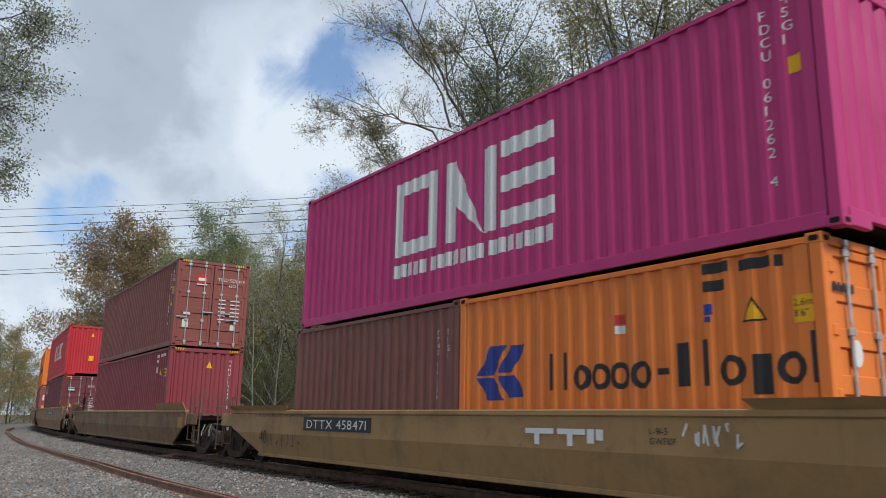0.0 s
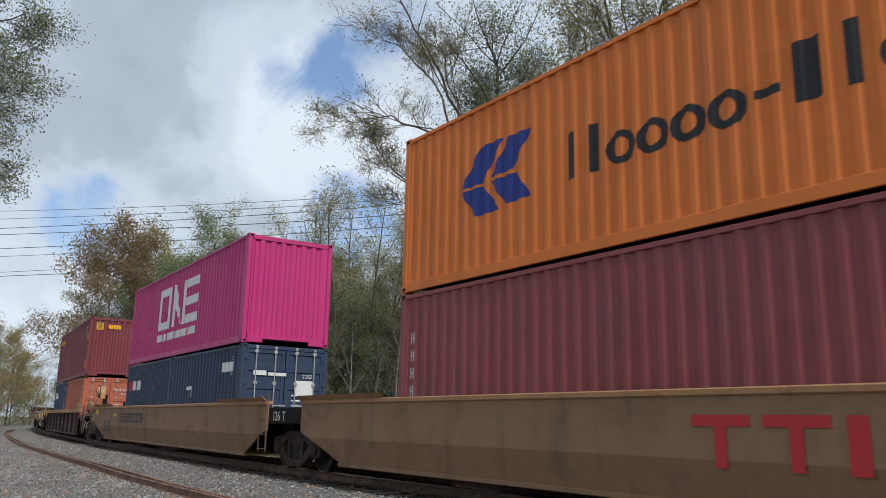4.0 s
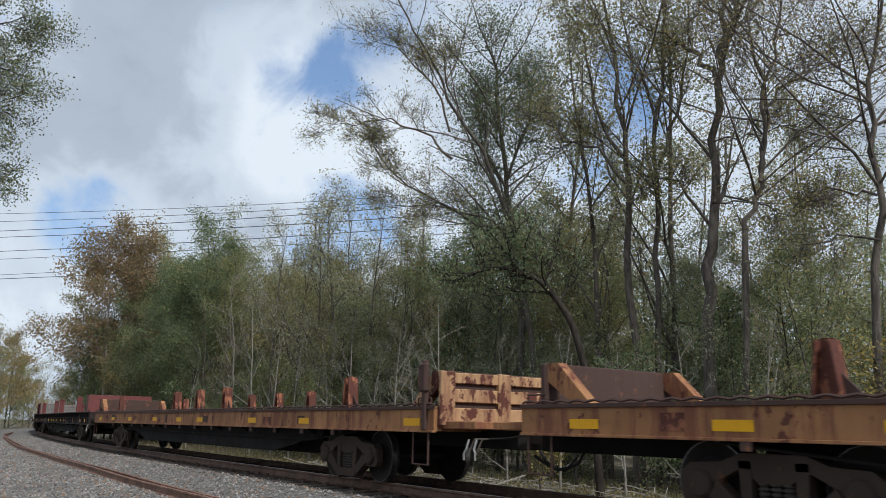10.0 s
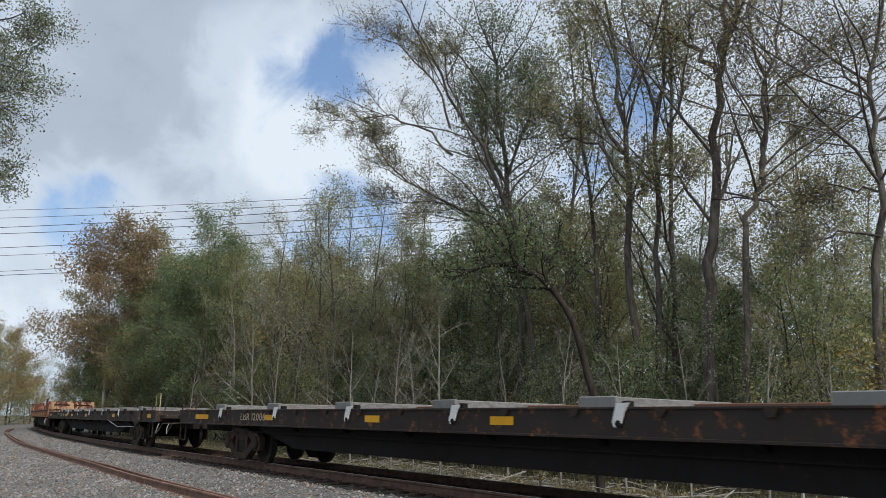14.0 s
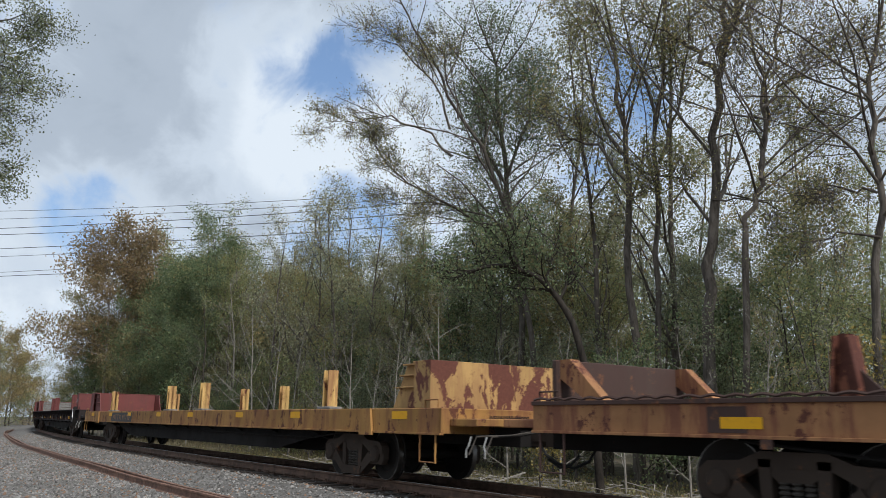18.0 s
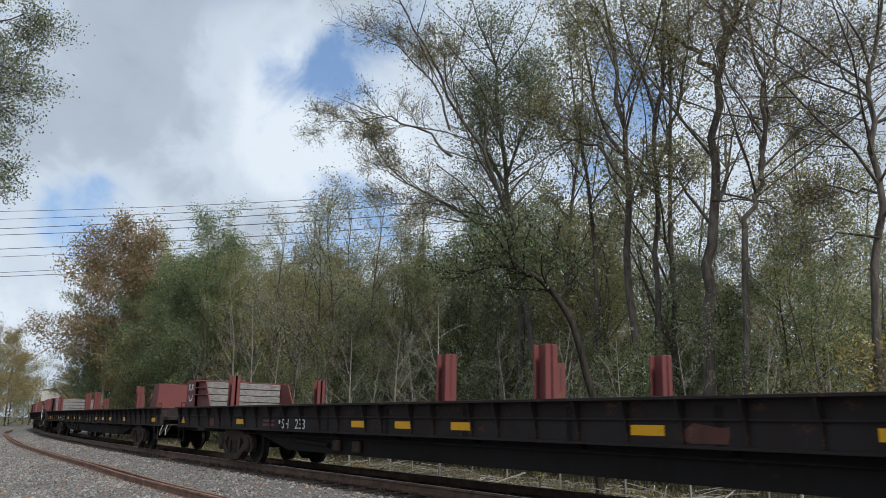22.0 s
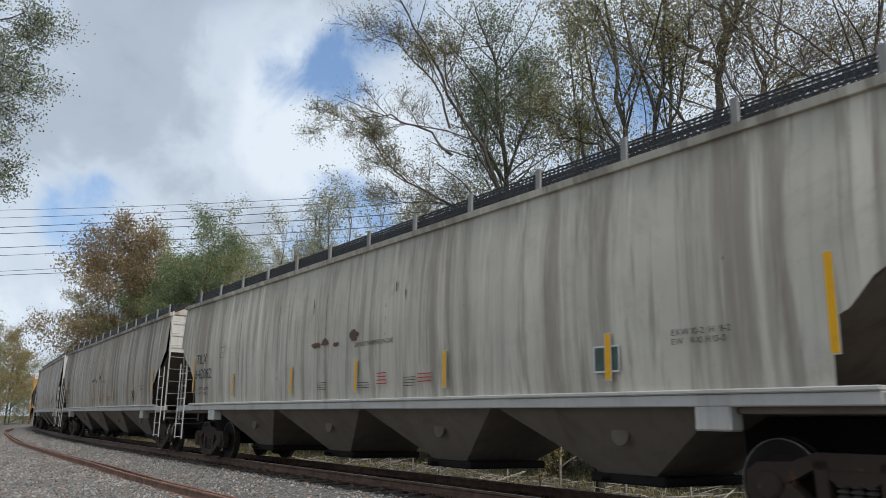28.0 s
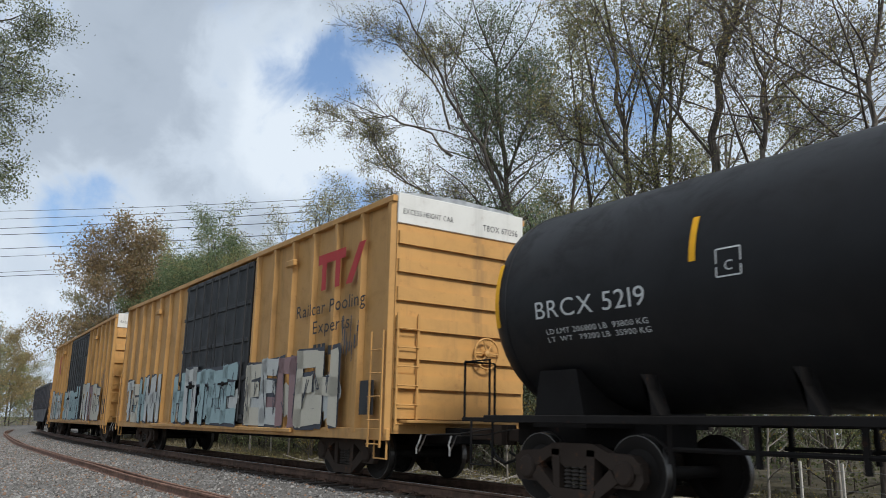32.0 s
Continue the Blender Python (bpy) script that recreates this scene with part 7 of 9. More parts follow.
    for x in (-half + 1.3, -half + 4.3, -half + 7.7, -half + 10.5, half - 7.6, half - 4.2, half - 1.4):
        z = 1.55 if x < half - 2 and x > -half + 2 else 1.7
        stencil(car, "reflector_edge", bars([(-.012, -.012, .114, (.55 if z < 1.6 else .95) + .024)]), x, z, Y + .001, PALEP)
        stencil(car, "reflector", bars([(0, 0, .09, .55 if z < 1.6 else .95)]), x, z, Y - .002, YELLOW, "upright yellow reflector")
    stencil(car, "notice_plate", bars([(0, 0, .4, .3)]), half - 4.4, 1.65, Y + .02, plain("greenish_notice_plate", (0.05, 0.08, 0.07)))
    stencil(car, "notice_frame", strokes([[(0, 0), (.4, 0), (.4, .3), (0, .3), (0, 0)], [(.2, 0), (.2, .3)]], .02), half - 4.4, 1.65, Y + .018, WHITE)
    stencil(car, "clearance_note", letters("EXW 10-2  H  9-2\nEW   9-10 H 15-0", .07), half - 3.2, 2.0, Y, BLACK)
    stencil(car, "small_note", bars([(0, .045 * i, .4, .010) for i in range(4)] + [(1.6, .045 * i, .45, .010) for i in range(3)] + [(3.2, .045 * i, .35, .010) for i in range(4)]), -1.5, 1.6, Y + .02, BLACK)
    stencil_end(car, "end_mark", letters("%s" % mark, .17), .55, 3.72, half - .022, BLACK)
    stencil_end(car, "end_note", bars([(0, .09 * i, .5, .03) for i in range(4)]), -.2, 3.62, half - .022, BLACK)
    if not rust_patch:
        for k, (x, z, w, hh) in enumerate(((.35, 2.42, .5, .14), (.8, 2.45, .4, .16), (1.3, 2.40, .3, .1), (1.95, 2.45, .42, .26), (3.6, 3.2, .05, .25), (3.9, 3.0, .04, .3), (.4, 3.1, .05, .4))):
            part("paint_chip", blotch(k + 3, w, hh, x - 2.2, z, Y - .004), RUSTSTAIN, car, "chipped paint patch")
    RIDERS.append((car, q, half - 1.55))


RUSTSTAIN = paint("rust_brown_stain", (0.11, 0.06, 0.042), 0.3, 0.6, 0.3, 0.8)


def blotch(seed, w, h, x, z, y):
    """A ragged flat patch."""
    rng, n = random.Random(seed), 26
    pts = []
    for i in range(n):
        a = 2 * math.pi * i / n
        r = rng.uniform(.55, 1.0)
        pts.append((x + w / 2 + math.cos(a) * r * w / 2, y, z + h / 2 + math.sin(a) * r * h / 2))
    return Form().add(pts, [tuple(range(n))])


hopper("weathered grey covered hopper wagon with a chipped side", -512.2, -533.1, "TILX\n642062", "LD LMT 218200\nLT WT   67800")
hopper("dirt-streaked grey covered hopper wagon", -534.6, -555.5, "TILX\n649929", "LD LMT 218200\nLT WT   69800", skin=HOPPERSOOT)
hopper("grey covered hopper wagon with rust blooms", -556.6, -575.2, "TILX\n54062", "LD LMT 222800\nLT WT   63200", True, HOPPERRUST)

# ---------------------------------------------------------------- tank wagon
TANKBLACK = paint("satin_black_tank_paint", (0.008, 0.008, 0.009), 0.15, 0.01, 0.15, 0.5, (0.03, 0.027, 0.024), 0.22)


def tank_wagon():
    qf, qr = -577.4, -594.2
    q, half = (qf + qr) / 2, (qf - qr) / 2
    car = thing("tank_wagon", "black tank wagon with yellow reflectors and white lettering", "railway wagon", "wagons of the train")
    r, zc = 1.52, 2.72
    prof = [(.05, -half)] + [(r * math.sin(a), -half + .75 - .75 * math.cos(a)) for a in [i * math.pi / 16 for i in range(1, 9)]]
    prof = prof + [(rr, -h) for rr, h in prof[::-1]]
    part("tank", Form().lathe(prof, "x", (0, 0, zc), 48), TANKBLACK, car, "black cylindrical tank", True)
    for x in (-half + .8, half - .8, -1.0, 1.0):
        part("weld_band", Form().lathe([(r - .005, -.03), (r + .008, -.02), (r + .008, .02), (r - .005, .03)], "x", (x, 0, zc), 48, False), TANKBLACK, car, smooth=True)
    for e in (-1, 1):
        x = e * (half - 1.6)
        part("saddle", Form().prism([(x - .5, 1.0), (x + .5, 1.0), (x + .35, 1.75), (x - .35, 1.75)], "y", -1.25, 1.25), STEEL_DARK, car)
        part("stub_sill", Form().box(min(x - e * 1.0, e * (half + .3)), max(x - e * 1.0, e * (half + .3)), -.33, .33, .72, 1.08, .02), STEEL_DARK, car)
        part("end_platform", Form().box(min(e * (half - .35), e * (half + .35)), max(e * (half - .35), e * (half + .35)), -1.4, 1.4, 1.06, 1.12, .01), STEEL_DARK, car)
        part("end_rail", Form().pipe([(e * (half + .3), -1.38, 1.1), (e * (half + .3), -1.38, 1.95), (e * (half - .3), -1.38, 1.95), (e * (half - .3), -1.38, 1.1)], .02).pipe([(e * (half + .3), -1.38, 1.95), (e * (half + .3), -.8, 1.95), (e * (half + .3), -.8, 1.1)], .02), STEEL_DARK, car)
        part("sill_step", Form().pipe([(e * (half + .1), -1.4, 1.08), (e * (half + .1), -1.4, .45), (e * (half - .4), -1.4, .45), (e * (half - .4), -1.4, 1.08)], .02), STEEL_DARK, car)
        coupler(car, e * (half + .1), e)
        bogie(car, e * (half - 1.7), q)
        for k in range(3):
            xx = e * (half - 3.4 - k * 1.9)
            part("side_bracket", Form().prism([(xx - .06, 1.16), (xx + .06, 1.16), (xx + .2 * e, 1.62), (xx + .12 * e, 1.62)], "y", -1.45, -1.25), STEEL_DARK, car)
    for m in (-1, 1):
        part("side_rail", Form().box(-half + .3, half - .3, min(m * 1.42, m * 1.5), max(m * 1.42, m * 1.5), 1.05, 1.15, .01), STEEL_DARK, car)
        part("lower_rail", Form().pipe([(-half + 3.3, m * 1.2, .78), (half - 3.3, m * 1.2, .78)], .03), STEEL_DARK, car)
        for i in range(10):
            x = -half + 3.4 + (2 * half - 6.8) * i / 9
            part("rail_hanger", Form().box(x - .03, x + .03, m * 1.2 - .03, m * 1.2 + .03, .62, 1.1), STEEL_DARK, car)
    part("bottom_outlet", Form().lathe([(.2, -.3), (.26, -.25), (.2, .25), (.14, .3)], "z", (0, 0, 1.0), 14), STEEL_DARK, car)
    part("dome", Form().lathe([(.5, -.2), (.5, .22), (.46, .28), (.1, .33)], "z", (0, 0, zc + r), 20), TANKBLACK, car, smooth=True)
    plat = Form().box(-1.3, 1.3, -1.0, -.5, zc + r - .02, zc + r + .02).box(-1.3, 1.3, .5, 1.0, zc + r - .02, zc + r + .02)
    part("dome_walk", plat, WALKWAY, car)
    rail = Form()
    for y in (-1.0, 1.0):
        rail.pipe([(-1.3, y, zc + r), (-1.3, y, zc + r + .65), (1.3, y, zc + r + .65), (1.3, y, zc + r)], .02)
        rail.rod((0, y, zc + r), (0, y, zc + r + .65), .018)
    for x in (-1.3, 1.3):
        rail.pipe([(x, -1.0, zc + r + .65), (x, -.3, zc + r + .65)], .02)
    part("dome_rail", rail, STEEL_DARK, car)
    # the ladder follows the tank's flank
    lad = Form()
    for dx in (-.22, .22):
        lad.pipe([(dx, -1.5, .5), (dx, -1.55, 1.1), (dx, -(r + .06), zc), (dx, -1.3, zc + .95), (dx, -.95, zc + r)], .022)
    for i in range(12):
        a = i / 11
        z = .6 + a * 3.4
        y = -1.58 if z < zc else -math.sqrt(max(.1, (r + .06) ** 2 - (z - zc) ** 2))
        lad.rod((-.22, y - .02, z), (.22, y - .02, z), .014, n=6)
    part("ladder", lad, STEEL_DARK, car)

    def on_tank(name, form, x, a0, mat, label=""):
        """Lettering wrapped round the flank; its foot a0 metres above the tank's middle."""
        f = Form()
        v = []
        for p in form.v:
            a = (p[2] + a0) / r
            v.append((p[0] + x, -(r + .006) * math.cos(a), zc + (r + .006) * math.sin(a)))
        f.add(v, form.f)
        part(name, f, mat, car, label)

    def tall(w, h, n=10):
        f = Form()
        for i in range(n):
            f.add([(0, 0, h * i / n), (w, 0, h * i / n), (w, 0, h * (i + 1) / n), (0, 0, h * (i + 1) / n)], [(0, 1, 2, 3)])
        return f

    for d, hh in ((-593.6, .95), (-590.2, .55), (-587.2, .55), (-583.75, .55), (-580.6, .6), (-577.9, .95)):
        on_tank("reflector", tall(.085, hh), d - q, .1 if hh < .9 else -.35, YELLOW, "upright yellow reflector")
    on_tank("reporting_mark", letters("BRCX 5219", .24, 1.9), -592.75 - q, -.3, WHITE, "white reporting mark and number")
    on_tank("weight_note", letters("LD LMT 206800 LB  93800 KG\nLT  WT   79200 LB  35900 KG", .075, 1.75), -592.6 - q, -.52, WHITE)
    on_tank("class_box", strokes([[(0, 0), (.3, 0), (.3, .3), (0, .3), (0, 0)]], .018), -589.85 - q, -.12, WHITE)
    on_tank("class_mark", letters("C", .11), -589.74 - q, -.06, WHITE)
    on_tank("test_plate", bars([(0, .075 * i, .95, .007) for i in range(8)] + [(.3 * i, 0, .007, .53) for i in range(4)]), -578.75 - q, -.35, WHITE, "lined white test record")
    on_tank("test_record", bars([(.03 + .3 * (i % 3), .025 + .075 * (i // 3), .18, .016) for i in range(21)]), -578.75 - q, -.35, PALEP)
    on_tank("front_mark", letters("BRCX 5219", .13, .7), half - 1.25, .25, WHITE)
    on_tank("front_note", bars([(0, .12, .5, .045), (.05, 0, .42, .045)]), half - 1.2, .05, WHITE)
    on_tank("small_note", bars([(0, .08 * i, .8, .025) for i in range(3)] + [(2.1, .08 * i, .9, .025) for i in range(4)]), 1.4, -.55, WHITE)
    dust = Form()
    on_tank("dust_patch", blotch(9, 1.3, .7, 0, 0, 0), .3, -.9, plain("dusty_black_patch", (0.06, 0.055, 0.05), .8), "dusty worn patch")
    RIDERS.append((car, q, half - 1.7))


tank_wagon()

# ---------------------------------------------------------------- box wagons
BOXTAN = paint("faded_orange_box_wagon_paint", (0.50, 0.27, 0.085), 0.3, 0.18, 0.4, 0.55)
BOXWHITE = paint("white_end_band_paint", (0.62, 0.61, 0.57), 0.2, 0.1, 0.2, 0.55)
BOXBLACK = paint("black_plug_door_paint", (0.02, 0.022, 0.024), 0.25, 0.05, 0.2, 0.55)


def box_wagon(label, qf, qr, seed, logo):
    q, half = (qf + qr) / 2, (qf - qr) / 2
    car = thing("box_wagon", label, "railway wagon", "wagons of the train")
    z0, z1, y = .84, 5.02, 1.46
    part("body", Form().box(-half, half, -y + .03, y - .03, z0, z1, .02), BOXTAN, car)
    part("roof", Form().prism([(-y - .02, z1), (y + .02, z1), (y - .3, z1 + .12), (0, z1 + .17), (-y + .3, z1 + .12)], "x", -half, half), GALV, car)
    for m in (-1, 1):
        part("side_sill", Form().box(-half, half, min(m * 1.44, m * 1.52), max(m * 1.44, m * 1.52), z0 - .12, z0 + .08, .012), BOXTAN, car)
        part("eave_rail", Form().box(-half, half, min(m * 1.43, m * 1.54), max(m * 1.43, m * 1.54), z1 - .1, z1 + .02, .01), BOXTAN, car)
        n = 18
        for i in range(n + 1):
            x = -half + .12 + (2 * half - .24) * i / n
            if -2.42 < x < 3.08 and m < 0:
                continue
            part("side_post", Form().prism([(x - .11, -1.43), (x - .055, -1.53), (x + .055, -1.53), (x + .11, -1.43)] if m < 0 else [(x - .11, 1.43), (x - .055, 1.53), (x + .055, 1.53), (x + .11, 1.43)], "z", z0, z1 - .1), BOXTAN, car)
    for k, x in enumerate((-2.3, .34)):
        d = part("plug_door", Form().box(x, x + 2.62, -1.53, -1.44, z0 + .1, z1 - .15, .015), BOXBLACK, car, "black plug door")
        for i in range(5):
            z = z0 + .2 + i * (z1 - z0 - .5) / 4
            part("door_rib", Form().box(x + .03, x + 2.59, -1.57, -1.52, z, z + .1, .01), BOXBLACK, d)
        for e in (.3, 1.0, 1.7, 2.35):
            part("door_rod", Form().rod((x + e, -1.58, z0 + .15), (x + e, -1.58, z1 - .2), .022), BOXBLACK, d)
        part("door_crank", Form().rod((x + 1.3, -1.58, 1.9), (x + 1.3, -1.66, 1.9), .06).box(x + .95, x + 1.65, -1.64, -1.6, 1.87, 1.93), STEEL_DARK, d)
    part("door_track", Form().box(-4.8, 5.8, -1.6, -1.5, z0 - .05, z0 + .03, .01), BOXTAN, car)
    for x in (-half * .55, half * .55):
        part("hinge_bracket", Form().box(x - .22, x + .22, -1.6, -1.5, 4.35, 4.5, .02), BOXTAN, car)
    for e in (-1, 1):
        x = e * half
        part("end_sheet", Form().box(min(x, x + e * .02), max(x, x + e * .02), -1.44, 1.44, z0, z1), BOXTAN, car)
        part("end_band", Form().box(min(x, x + e * .05), max(x, x + e * .05), -1.45, 1.45, 4.52, z1 + .06, .01), BOXWHITE, car, "white end band")
        n = 7
        for i in range(n):
            z = z0 + .25 + i * (4.4 - z0) / n
            part("end_rib", Form().prism([(-1.42, z), (1.42, z), (1.42, z + .24), (-1.42, z + .24)], "x", min(x, x + e * .08), max(x, x + e * .08)), BOXTAN, car)
        ladder(car, x + e * .12, -1.42, .95, 2.9, .42, BOXTAN, 6, "y")
        ladder(car, x - e * .55 - (.0 if e > 0 else 0) if e > 0 else x + .1, -1.57, .6, 2.6, .42, BOXTAN, 5)
        part("end_step", Form().box(min(x, x + e * .3), max(x, x + e * .3), -1.3, 1.3, 1.02, 1.07, .008), BOXTAN, car)
        part("draft_sill", Form().box(min(x - e * 2, x + e * .5), max(x - e * 2, x + e * .5), -.32, .32, .68, .95, .015), STEEL_DARK, car)
        part("sill_step", Form().pipe([(x - e * .08, -1.46, z0), (x - e * .08, -1.46, .42), (x - e * .5, -1.46, .42), (x - e * .5, -1.46, z0)], .02), BOXTAN, car)
        coupler(car, x + e * .4, e)
        bogie(car, e * (half - 2.3), q)
    hand_wheel(car, (half + .14, .5, 2.3), .28, BOXTAN, "x")
    part("centre_sill", Form().box(-half + .5, half - .5, -.35, .35, .62, .86, .02), STEEL_DARK, car)
    Y = -1.536
    if logo:
        stencil(car, "wagon_logo", bars([(0, .55, 1.2, .2), (.18, 0, .2, .55), (.78, 0, .2, .55)]).add([(1.25, 0, 0), (1.5, 0, 0), (2.0, 0, .75), (1.75, 0, .75)], [(0, 1, 2, 3)]), half - 2.95, 3.62, Y, REDP, "faded red block logo")
        stencil(car, "slogan", letters("Railcar Pooling\n      Experts", .27, 3.0), half - 3.9, 3.15, Y, BLACK, "black slogan lettering")
        stencil(car, "address_line", boxy_word([(.5, 0, .8)] * 3 + [(.15, 0, .15)] + [(.5, 0, .6)] * 3, .3, .15), half - 3.0, 2.3, Y, BLACK)
    else:
        stencil(car, "wagon_logo", Form().add([(0, 0, 0), (.2, 0, 0), (.9, 0, 1.0), (.7, 0, 1.0)], [(0, 1, 2, 3)]).add([(0, 0, 1.0), (.2, 0, 1.0), (.9, 0, 0), (.7, 0, 0)], [(0, 1, 2, 3)]), -half + 2.5, 3.3, Y, REDP, "faded red cross logo")
    stencil_end(car, "height_note", letters("EXCESS HEIGHT CAR", .10, 1.1), -1.35, 4.70, half + .054, BLACK)
    stencil_end(car, "end_number", letters("TBOX 671256", .12, .85), .45, 4.66, half + .054, BLACK)
    part("notice_plate", Form().box(half - .95, half - .45, Y - .01, Y, 1.15, 1.75, .004), BOXBLACK, car)
    rng = random.Random(seed)
    ink = sheet_paint("dark_spray_paint", (0.05, 0.055, 0.07))
    mauve = sheet_paint("mauve_spray_paint", (0.28, 0.17, 0.17))
    cream = sheet_paint("cream_spray_paint", (0.56, 0.52, 0.42))
    mint = sheet_paint("washed_teal_spray_paint", (0.30, 0.42, 0.43))

    def bubble(x, z, w, hgt, kind):
        """A fat outline of one sprayed shape: arms left and right, bars between them, as a plain form."""
        f = Form()
        t = w * .36
        rows = {0: [(0, 0, t, hgt), (w - t, 0, t, hgt), (0, hgt - t, w, t)], 1: [(0, 0, t, hgt), (0, 0, w, t), (0, hgt * .45, w * .85, t), (0, hgt - t, w, t)],
                2: [(w / 2 - t / 2, 0, t, hgt), (0, hgt - t, w, t)], 3: [(0, 0, t, hgt), (w - t, 0, t, hgt), (0, hgt * .4, w, t)], 4: [(0, 0, w, t), (w - t, 0, t, hgt * .55), (0, hgt * .42, w, t), (0, hgt * .42, t, hgt * .55), (0, hgt - t, w, t)]}[kind]
        for a, b, c, d in rows:
            o = [(x + a + rng.uniform(-.04, .04) + c * u, z + b + rng.uniform(-.05, .05) + d * v) for u, v in ((0, .06), (.06, 0), (.94, 0), (1, .06), (1, .94), (.94, 1), (.06, 1), (0, .94))]
            f.add([(u, 0, v) for u, v in o], [tuple(range(8))])
        return f

    for x0, w, zt, fills, back in ((3.05, 4.75, 1.55, (cream, PALEP, mauve, cream), 0), (-2.6, 5.2, 1.5, (mint, PALEP, mint, mint), .05), (-half + 1.2, 4.2, 1.5, (PALEP, cream, mint, PALEP), 0)):
        n = 5
        for i in range(n):
            x, wd = x0 + w * i / n, w / n * 1.02
            kind = rng.randrange(5)
            hg = zt - rng.uniform(0, .3)
            lay = Y - .012 - back
            big = bubble(x - .035, z0 + .045, wd + .07, hg + .07, kind)
            stencil(car, "spray_outline", big, 0, 0, lay - .002 * i, ink, "dark spray outline")
            stencil(car, "spray_fill", bubble(x, z0 + .08, wd, hg, kind), 0, 0, lay - .012 - .002 * i, fills[i % 4], "sprayed colour field")
            part("spray_haze", blotch(seed * 31 + i, wd * 1.2, hg * .7, x, z0 + .1, lay + .008), fills[(i + 1) % 4], car, "washed-out sprayed ground")
        stencil(car, "spray_scrawl", scrawl(seed * 9 + int(x0), w, 1.2, 9, .03), x0, z0 + .2, Y - .036 - back, ink, "thin dark spray strokes")
    stencil(car, "spray_tag", scrawl(seed + 70, .7, .9, 7, .03), half - 1.75, 2.1, Y - .01, ink, "black sprayed tag")
    RIDERS.append((car, q, half - 2.3))


box_wagon("faded orange box wagon with black doors and graffiti", -596.1, -615.3, 1, True)
box_wagon("orange box wagon with a black door and graffiti", -619.2, -638.0, 2, False)


def last_wagon():
    qf, qr = -640.5, -656.0
    q, half = (qf + qr) / 2, (qf - qr) / 2
    car = thing("open_hopper_wagon", "dark ribbed open-top wagon at the far end of the train", "railway wagon", "wagons of the train")
    dark = paint("dark_slate_wagon_paint", (0.05, 0.052, 0.062), .4, .15, .3)
    part("body", Form().prism([(-half, 1.5), (-half, 3.0), (half, 3.0), (half, 1.5), (half - 2, .7), (-half + 2, .7)], "y", -1.45, 1.45), dark, car)
    part("top_rail", Form().box(-half, half, -1.5, 1.5, 2.95, 3.08, .01), dark, car)
    for i in range(12):
        x = -half + .3 + (2 * half - .6) * i / 11
        part("side_rib", Form().box(x - .06, x + .06, -1.53, -1.44, 1.5, 2.95, .01), dark, car)
    for i in range(3):
        part("end_rib", Form().box(half, half + .08, -1.45, 1.45, 1.6 + i * .45, 1.72 + i * .45, .01), dark, car)
    part("end_deck", Form().box(half - .1, half + .5, -1.4, 1.4, 1.0, 1.1, .01), dark, car)
    for e in (-1, 1):
        bogie(car, e * (half - 1.6), q)
        coupler(car, e * (half + .2), e)
    RIDERS.append((car, q, half - 1.6))


last_wagon()
# ---------------------------------------------------------------- trees
BARK = barky("grey_brown_bark", (0.062, 0.052, 0.044), (0.135, 0.117, 0.10))
BARKDARK = barky("dark_bark", (0.034, 0.028, 0.023), (0.075, 0.062, 0.052))
BARKPALE = barky("pale_grey_bark", (0.16, 0.145, 0.125), (0.30, 0.275, 0.24))
LEAF = dict(
    green=leafy("mid_green_leaves", (0.125, 0.172, 0.085), (0.195, 0.248, 0.125), (0.30, 0.265, 0.12), .5),
    grey=leafy("greyish_green_leaves", (0.172, 0.205, 0.122), (0.279, 0.309, 0.190), (0.318, 0.273, 0.134), .55),
    olive=leafy("olive_autumn_leaves", (0.198, 0.235, 0.104), (0.311, 0.335, 0.156), (0.504, 0.356, 0.129), .55),
    dark=leafy("dark_ivy_leaves", (0.098, 0.142, 0.078), (0.17, 0.22, 0.12), (0.25, 0.235, 0.13), .45),
    brown=leafy("russet_autumn_leaves", (0.27, 0.20, 0.115), (0.38, 0.275, 0.155), (0.25, 0.26, 0.14), .6),
    gold=leafy("golden_brown_autumn_leaves", (0.27, 0.215, 0.11), (0.39, 0.30, 0.15), (0.46, 0.31, 0.12), .55),
    sere=leafy("thin_brown_olive_leaves", (0.22, 0.235, 0.105), (0.33, 0.315, 0.14), (0.46, 0.30, 0.11), .6),
    umber=leafy("olive_brown_autumn_leaves", (0.198, 0.203, 0.091), (0.318, 0.275, 0.129), (0.437, 0.275, 0.107), .55),
    pale=leafy("pale_thin_autumn_leaves", (0.29, 0.30, 0.18), (0.40, 0.40, 0.25), (0.43, 0.31, 0.15), .55),
    yellow=leafy("yellow_autumn_leaves", (0.22, 0.18, 0.055), (0.31, 0.235, 0.07), (0.20, 0.19, 0.07)))


